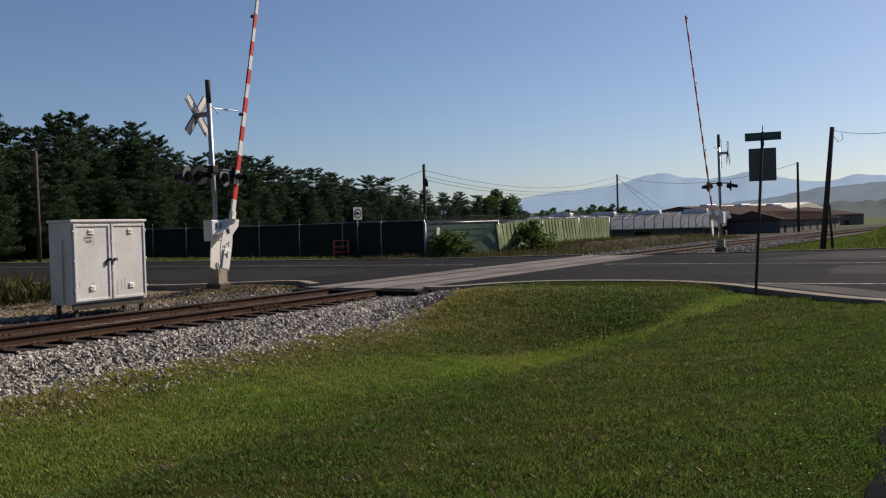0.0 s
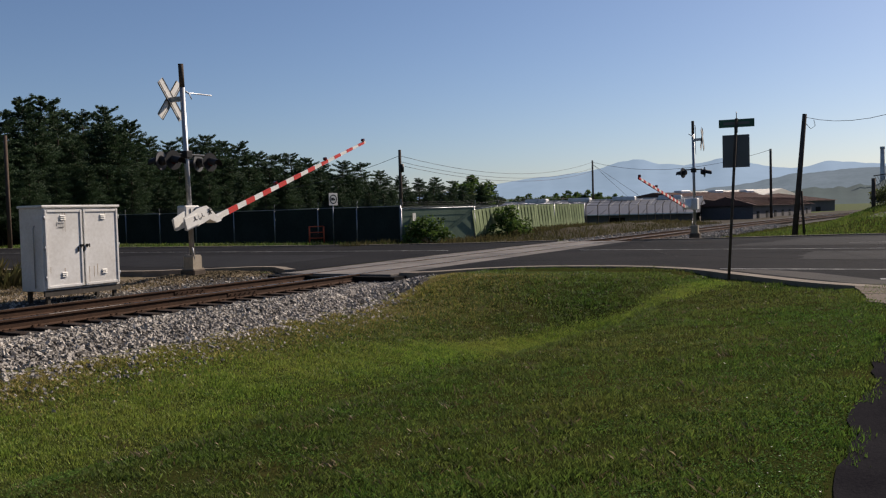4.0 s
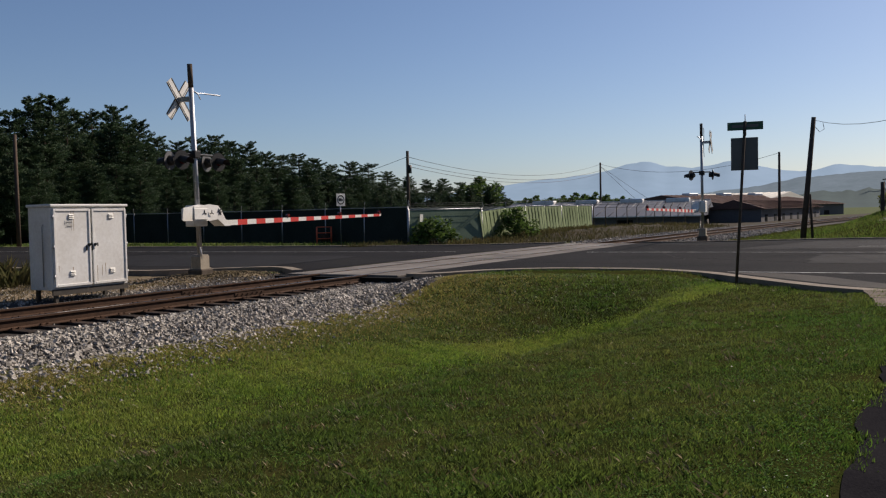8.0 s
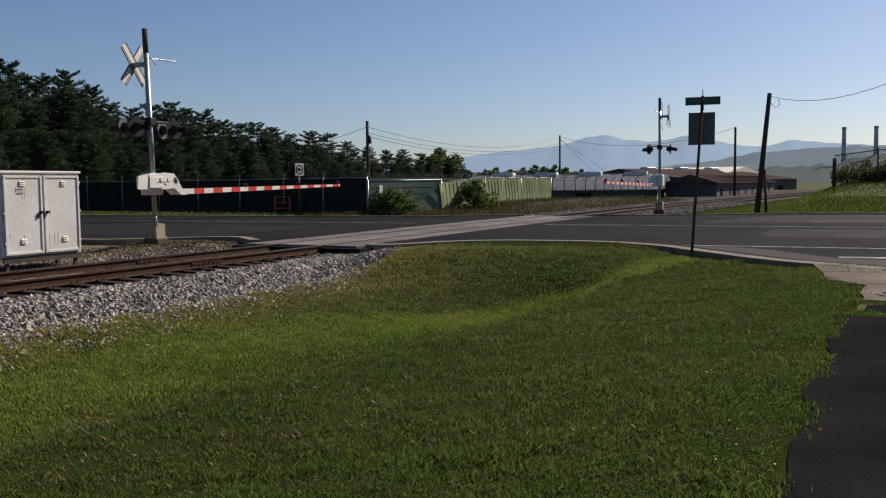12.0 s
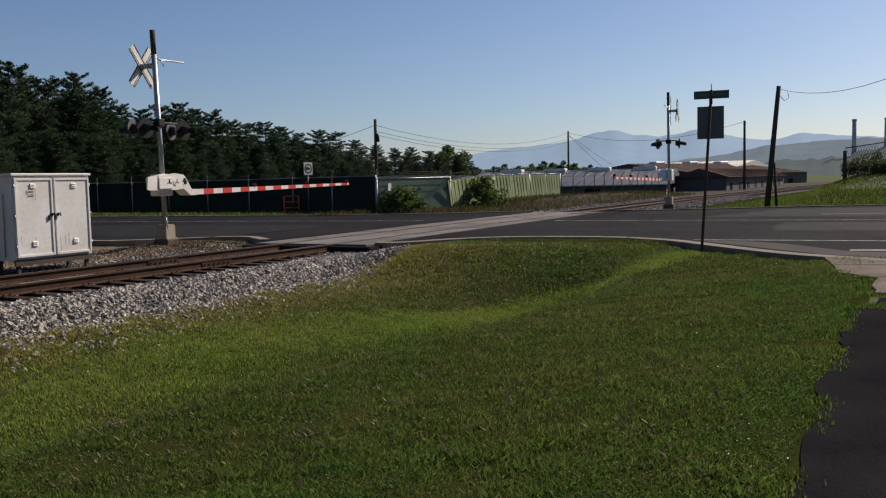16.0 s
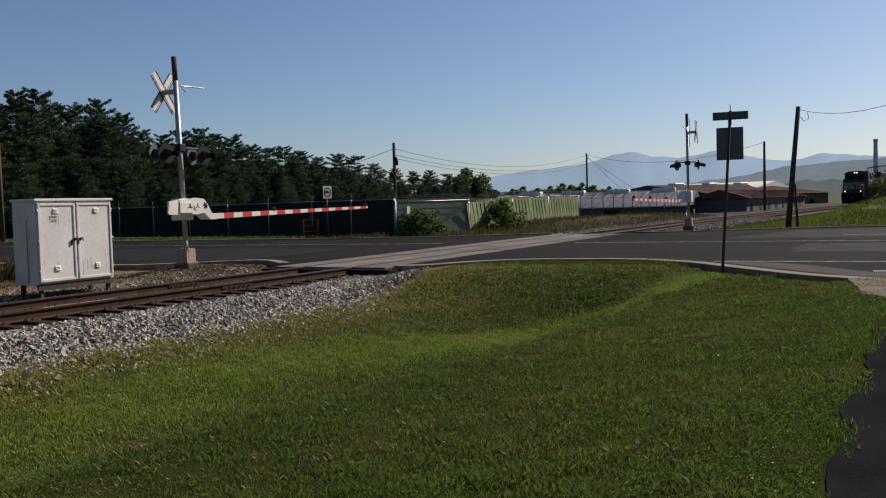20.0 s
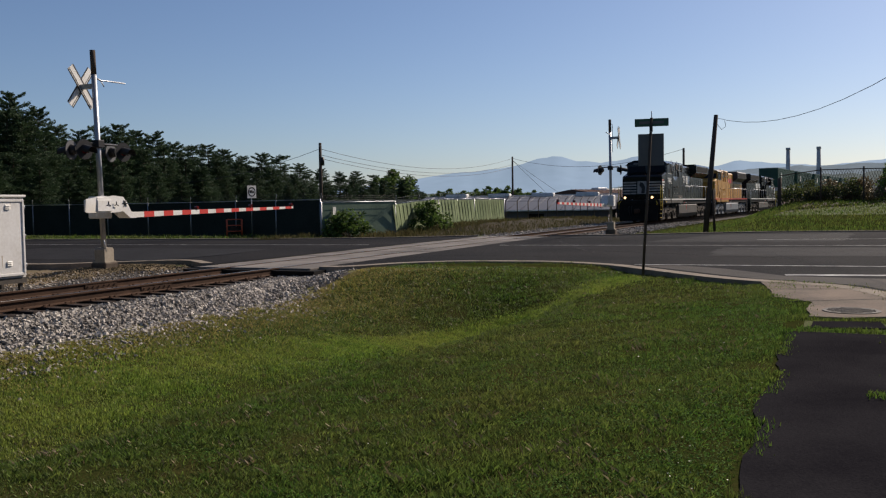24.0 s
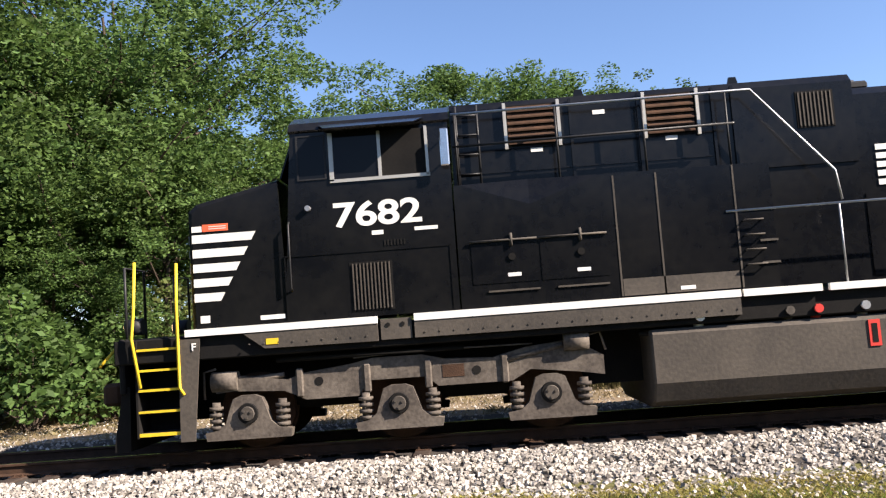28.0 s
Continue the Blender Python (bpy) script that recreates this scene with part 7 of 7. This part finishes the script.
        for k in range(9):
            x = 10.93 + 0.055 * k
            box(bm, x, x + 0.02, min(s * 1.165, s * 1.18), max(s * 1.165, s * 1.18), 3.94, 4.42)
        part("grille", bm, GRIME, up)
        for x in (6.06, 7.72, 8.68, 9.72, 10.0):
            plate("hood_rib", rect(x, x + 0.04, 3.45, 4.6), tuple(sorted((s * 1.14, s * 1.185))), body, up)
        plate("hood_seam", rect(6.1, 9.7, 3.62, 3.64), tuple(sorted((s * 1.14, s * 1.165))), body, up)
        # rails along the roof walk
        handrail(lo, [(6.05, s * 1.4, 4.45), (10.2, s * 1.4, 4.47), (11.22, s * 1.45, 3.25), (11.25, s * 1.5, 2.84)], 0.018, STEEL if black_unit else rail)
        handrail(lo, [(6.05, s * 1.4, 3.99), (9.95, s * 1.4, 4.02)], 0.018, SIGNAL, [(x, s * 1.4, 3.45, 4.46) for x in (6.1, 7.5, 8.7, 9.85)])
        handrail(lo, [(9.68, s * 1.5, 2.79), (16.0, s * 1.5, 2.81), (22.7, s * 1.5, 2.81)], 0.018, STEEL, [(x, s * 1.5, 1.7, 2.8) for x in (11.2, 12.7, 14.2, 15.8, 17.4, 19.0, 20.6, 22.3)])
    for s in (-1, 1):
        for x in (6.12, 6.42):
            bm = B()
            tube(bm, (x, s * 1.22, 3.46), (x, s * 1.22, 4.6), 0.016, 6)
            part("ladder_rail", bm, SIGNAL, up)
        for k in range(4):
            bm = B()
            z = 3.62 + 0.28 * k
            tube(bm, (6.12, s * 1.22, z), (6.42, s * 1.22, z), 0.014, 6)
            part("ladder_rung", bm, SIGNAL, up)
        for x in (7.9, 10.1):
            bm = B()
            prism(bm, [(x - 0.09, 4.6), (x + 0.09, 4.6), (x + 0.05, 4.76), (x - 0.05, 4.76)], "y", s * 0.98, s * 1.02)
            part("lifting_lug", bm, body, up)
        for z in (2.05, 2.25, 2.45, 2.65):
            bm = B()
            pipe(bm, [(9.9, s * 1.5, z), (9.9, s * 1.57, z), (10.15, s * 1.57, z), (10.15, s * 1.5, z)], 0.012, 5)
            part("grab_iron", bm, skirt, low)
        bm = B()
        pipe(bm, [(3.72, s * 1.49, 3.1), (3.72, s * 1.56, 3.05), (3.72, s * 1.56, 2.2), (3.72, s * 1.49, 2.15)], 0.014, 6)
        part("grab_iron", bm, SIGNAL, cab)
    bm = B()
    prism(bm, [(4.4, 4.66), (4.9, 4.66), (4.84, 4.72), (4.46, 4.72)], "y", -0.3, 0.3)
    part("antenna_dome", bm, roof, cab)
    # engine hood and its doors
    bm = B()
    prism(bm, [(-0.98, 1.73), (-0.98, 4.38), (-0.85, 4.5), (0.85, 4.5), (0.98, 4.38), (0.98, 1.73)], "x", 11.7, 16.1)
    hood = part("engine_hood", bm, body, lo)
    for s in (-1, 1):
        ys = tuple(sorted((s * 0.975, s * 0.995)))
        for k in range(7):
            x = 11.8 + 0.61 * k
            plate("engine_door", rect(x, x + 0.57, 1.8, 2.95), ys, body, hood)
            plate("door_latch", rect(x + 0.48, x + 0.52, 2.3, 2.45), tuple(sorted((s * 0.99, s * 1.01))), skirt, hood)
        if black_unit:
            for k in range(5):
                z = 3.64 - 0.125 * k
                plate("emblem_stripe", [(12.0, z - 0.08), (13.6 - 0.09 * k, z - 0.08), (13.68 - 0.09 * k, z), (12.0, z)], ys, WHITE, hood)
            plate("emblem_mark", [(13.9, 3.1), (14.2, 3.1), (14.35, 3.45), (14.5, 3.1), (14.75, 3.1), (14.85, 3.66), (14.55, 3.66), (14.45, 3.4), (14.3, 3.66), (14.05, 3.66)], ys, WHITE, hood)
            plate("emblem_mark", [(14.9, 3.1), (15.5, 3.1), (15.6, 3.35), (15.2, 3.42), (15.6, 3.5), (15.55, 3.66), (14.95, 3.66), (14.9, 3.4)], ys, WHITE, hood)
            for z, x1 in ((2.98 - 0.02, 15.3), (2.74, 15.35)):
                for j in range(7):
                    x = 14.0 + 0.19 * j
                    plate("name_bar", rect(x, min(x + 0.13, x1), z + 0.02, z + 0.17), tuple(sorted((s * 0.992, s * 1.0))), WHITE, hood)
        else:
            plate("name_bar", rect(12.1, 15.6, 3.4, 3.85), ys, RED, hood)
            for k in range(3):
                plate("flag_stripe", rect(11.85, 12.9, 3.3 + 0.25 * k, 3.42 + 0.25 * k), tuple(sorted((s * 0.99, s * 1.0))), (RED, WHITE, RED)[k], hood)
    bm = B()
    box(bm, 13.0, 14.2, -0.5, 0.5, 4.5, 4.66, 0.04)
    part("exhaust_stack", bm, skirt, hood)
    # radiator section with flared wings
    bm = B()
    prism(bm, [(-0.98, 1.73), (-0.98, 3.6), (-1.48, 4.0), (-1.48, 4.6), (-1.38, 4.72), (1.38, 4.72), (1.48, 4.6), (1.48, 4.0), (0.98, 3.6), (0.98, 1.73)], "x", 16.1, 22.3)
    rad = part("radiator_hood", bm, body if black_unit else roof, lo)
    for s in (-1, 1):
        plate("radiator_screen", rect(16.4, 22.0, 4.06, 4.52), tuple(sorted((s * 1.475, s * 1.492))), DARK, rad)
        for k in range(6):
            plate("rear_door", rect(16.3 + 0.95 * k, 17.15 + 0.95 * k, 1.8, 3.4), tuple(sorted((s * 0.975, s * 0.995))), body, rad)
            plate("sticker", rect(16.5 + 0.95 * k, 16.62 + 0.95 * k, 2.95 - 0.1 * (k % 2), 3.05 - 0.1 * (k % 2)), tuple(sorted((s * 0.99, s * 1.0))), WHITE, rad)
    bm = B()
    box(bm, 11.7, 12.1, -0.8, 0.8, 4.5, 4.62, 0.03)
    for k in range(3):
        tube(bm, (11.85, -0.2 + 0.2 * k, 4.72), (12.15, -0.2 + 0.2 * k, 4.72), 0.06, 10)
    part("air_horn", bm, SIGNAL, hood)
    # tank, trucks, ends
    bm = B()
    prism(bm, [(-1.05, 0.2), (-1.38, 0.3), (-1.5, 0.55), (-1.5, 1.2), (-1.42, 1.27), (1.42, 1.27), (1.5, 1.2), (1.5, 0.55), (1.38, 0.3), (1.05, 0.2)], "x", 8.52, 16.3)
    bmesh.ops.bevel(bm, geom=[e for e in bm.edges if abs(e.verts[0].co.x - e.verts[1].co.x) < 0.01], offset=0.025, segments=1, affect="EDGES", profile=0.5)
    tank = part("fuel_tank", bm, GRIME if black_unit else lower, lo, "grimy grey fuel tank")
    for s in (-1, 1):
        for x, m in ((9.2, WHITE), (10.4, GRIME), (10.78, RED), (11.4, STEEL)):
            bm = B()
            tube(bm, (x, s * 1.35, 1.27), (x, s * 1.38, 1.42), 0.07, 10)
            tube(bm, (x, s * 1.4, 1.4), (x, s * 1.52, 1.4), 0.06, 10)
            part("filler_cap", bm, m, tank)
        plate("gauge", rect(11.4, 11.55, 0.85, 1.2), tuple(sorted((s * 1.495, s * 1.515))), RED, tank)
        plate("gauge", rect(11.44, 11.51, 0.9, 1.15), tuple(sorted((s * 1.5, s * 1.52))), DARK, tank)
    truck(lo, (3.0, 5.07, 7.14), lower)
    truck(lo, (17.56, 19.63, 21.7), lower)
    for x in (3.0, 8.0):
        for y in (-1.3, 1.3):
            bm = B()
            tube(bm, (x + 0.4, y, 1.22), (x + 3.0, y, 1.22), 0.035, 8)
            part("air_line", bm, DARK, lo)
    end_steps(lo, 1.5, 2.12, 1, rail)
    end_steps(lo, 23.1, 22.5, -1, rail if not black_unit else STEEL)
    for x in (1.25, 22.2):
        bm = B()
        box(bm, x, x + 1.0, -1.05, 1.05, 1.6, 1.66)
        part("platform", bm, GRIME, lo)
    for x, f in ((1.25, 1), (23.15, -1)):
        bm = B()
        box(bm, min(x, x + f * 0.08), max(x, x + f * 0.08), -1.45, 1.45, 0.9, 1.66, 0.02)
        part("pilot_sheet", bm, DARK, lo)
        bm = B()
        q = [(x - f * 0.12, 0.12), (x - f * 0.12, 0.22), (x + f * 0.02, 1.0), (x + f * 0.12, 1.0), (x + f * 0.1, 0.12)]
        prism(bm, q, "y", -1.38, 1.38)
        part("plow", bm, DARK, lo)
        bm = B()
        box(bm, min(x, x - f * 0.55), max(x, x - f * 0.55), -0.12, 0.12, 0.72, 0.98, 0.03)
        box(bm, min(x - f * 0.5, x - f * 0.78), max(x - f * 0.5, x - f * 0.78), -0.2, 0.17, 0.68, 1.02, 0.05)
        part("coupler", bm, RUST, lo)
        for y in (-0.75, -0.55, 0.5, 0.7):
            bm = B()
            pipe(bm, [(x, y, 1.2), (x - f * 0.16, y, 1.1), (x - f * 0.2, y * 0.95, 0.8), (x - f * 0.12, y * 0.9, 0.55)], 0.025, 6)
            part("air_hose", bm, SIGNAL, lo)
        for y in (-1.0, 1.0):
            bm = B()
            tube(bm, (x - f * 0.04, y, 1.83), (x + f * 0.2, y, 1.83), 0.12, 14)
            dl = part("ditch_light", bm, SIGNAL, lo)
            if f > 0:
                bm = B()
                tube(bm, (x - f * 0.055, y, 1.83), (x - f * 0.04, y, 1.83), 0.085, 14)
                part("lamp_lens", bm, LAMP if rail is YELLOW else GLASS, dl, "glowing warm ditch light" if rail is YELLOW else "unlit ditch light")
        for y in (-0.65, 0.65):
            handrail(lo, [(x + f * 0.1, y, 1.66), (x + f * 0.1, y, 2.65), (x + f * 0.1, y * 2.1, 2.65), (x + f * 0.1, y * 2.1, 1.66)], 0.02, SIGNAL)
    bm = B()
    for s in (-1, 1):
        pipe(bm, [(1.2, s * 1.3, 1.58), (1.02, s * 1.42, 1.35), (0.95, s * 1.35, 1.3)], 0.02, 6)
    part("cut_lever", bm, rail, lo)
    return lo


def build_well_car():
    car = thing("container_car", "tan well car with a green container over a white one", "freight car", group="container cars")
    bm = B()
    prism(bm, [(0.6, 1.05), (1.9, 1.05), (2.5, 0.35), (17.0, 0.35), (17.6, 1.05), (18.9, 1.05), (18.9, 1.3), (17.3, 1.55), (2.2, 1.55), (0.6, 1.3)], "y", -1.45, -1.36)
    prism(bm, [(0.6, 1.05), (1.9, 1.05), (2.5, 0.35), (17.0, 0.35), (17.6, 1.05), (18.9, 1.05), (18.9, 1.3), (17.3, 1.55), (2.2, 1.55), (0.6, 1.3)], "y", 1.36, 1.45)
    box(bm, 2.5, 17.0, -1.36, 1.36, 0.3, 0.42)
    part("well", bm, WELL, car)
    for k in range(9):
        x = 2.9 + 1.7 * k
        for y in (-1.5, 1.45):
            bm = B()
            box(bm, x, x + 0.1, y, y + 0.05, 0.4, 1.5)
            part("well_rib", bm, WELL, car)
    for z0, z1, m, name in ((0.45, 3.3, CONT_W, "lower_container"), (3.33, 6.15, CONT_G, "upper_container")):
        bm = B()
        box(bm, 1.7, 17.85, -1.3, 1.3, z0, z1)
        cont = part(name, bm, m, car)
        bm = B()
        for s in (-1, 1):
            for k in range(52):
                x = 1.95 + 0.305 * k
                box(bm, x, x + 0.15, min(s * 1.3, s * 1.32), max(s * 1.3, s * 1.32), z0 + 0.15, z1 - 0.12)
            for z in (z0, z1 - 0.1):
                box(bm, 1.7, 17.85, min(s * 1.3, s * 1.33), max(s * 1.3, s * 1.33), z, z + 0.1)
        part("corrugation", bm, m, cont)
        for x in (1.68, 17.75):
            for y in (-1.32, 1.2):
                bm = B()
                box(bm, x, x + 0.14, y, y + 0.13, z0, z1)
                part("corner_post", bm, m, cont)
    for x, z, w, h, m in ((7.6, 2.0, 2.0, 0.9, YELLOW), (14.8, 2.35, 1.4, 0.5, SIGNGREEN), (4.4, 4.5, 0.35, 1.0, WHITE), (4.9, 4.5, 0.35, 0.8, WHITE)):
        plate("container_mark", rect(x, x + w, z, z + h), (-1.34, -1.325), m, car, "plain colour block of a marking")
    for xc in (0.95, 18.55):
        bm = B()
        for dx in (-0.85, 0.85):
            for s in (-1, 1):
                tube(bm, (xc + dx, s * 0.69, 0.42), (xc + dx, s * 0.82, 0.42), 0.42, 20)
            tube(bm, (xc + dx, -0.8, 0.42), (xc + dx, 0.8, 0.42), 0.07, 8)
        for s in (-1, 1):
            prism(bm, [(xc - 1.05, 0.4), (xc - 0.6, 0.34), (xc - 0.3, 0.2), (xc + 0.3, 0.2), (xc + 0.6, 0.34), (xc + 1.05, 0.4), (xc + 0.9, 0.62), (xc - 0.9, 0.62)], "y", s * 1.0 - 0.06, s * 1.0 + 0.06)
        part("bogie", bm, RUST, car)
    return car


lead = build_loco("locomotive", "black freight locomotive with white nose stripes and lit headlights", BLACK, BLACK, GRIME, UNDER, YELLOW, True)
second = build_loco("locomotive", "yellow freight locomotive with a dark grey roof", UPYEL, UPROOF, UPYEL, UPGREY, UPGREY, False)
third = tagged(copy_thing(lead, Matrix()), "black freight locomotive running backwards")
first_car = build_well_car()
cars = [first_car] + [copy_thing(first_car, Matrix()) for _ in range(7)]


# ---- what moves ----
def motions():
    # gate arms come down, in their signals' own space
    fall_one = ((0, 76.5), (0.5, 71), (1, 64.4), (1.5, 57.2), (2, 49.0), (2.5, 40.9), (3, 31.4), (3.5, 24), (4, 16.5), (4.5, 9.5), (5, 4), (5.5, 1.3), (6, 0), (17, 0), (28, 0))
    fall_two = ((0, 56.2), (0.5, 50.1), (1, 43.9), (1.5, 36.8), (2, 29.5), (2.5, 23.3), (3, 16.9), (3.5, 11.2), (4, 6), (4.5, 3), (5.5, 0.5), (6, 0), (17, 0), (28, 0))
    for arm, rows in ((gate_one, fall_one), (gate_two, fall_two)):
        walk(arm, [(t, pose(0.17, -0.28, 1.38, 0, -a, 0)) for t, a in rows])
    # the train comes round the bend at a steady pace and passes
    heads = [(t, 24.95 + 17.63 * (26.2 - t)) for t in (0, 4, 8, 12, 15, 17, 18, 19, 19.5, 20, 20.5, 21, 21.5, 22, 22.5, 23, 23.5, 24, 24.5, 25, 25.3, 25.6, 25.9)]
    heads += [(26.2, 24.95), (26.7, 16.05), (26.9, 12.49), (27.0, 10.7), (27.1, 8.92), (27.2, 7.17), (27.3, 5.41), (27.4, 3.66), (27.5, 1.91), (27.6, 0.18), (27.7, -1.55), (27.8, -3.29), (27.9, -5.02), (28.0, -6.18)]

    def ride(x, length, turned):
        a, b = Vector((x, track_y(x), 0)), Vector((x + length, track_y(x + length), 0))
        turn = math.degrees(math.atan2(b.y - a.y, b.x - a.x))
        return pose(b.x, b.y, 0, 0, 0, turn + 180) if turned else pose(a.x, a.y, 0, 0, 0, turn)

    for ob, behind, length, turned in ((lead, 0, 24.2, False), (second, 23.6, 24.2, False), (third, 47.3, 24.2, True)):
        walk(ob, [(t, ride(x + behind, length, turned)) for t, x in heads])
    for k, car in enumerate(cars):
        walk(car, [(t, ride(x + 71.6 + 19.6 * k, 19.5, False)) for t, x in heads])


motions()
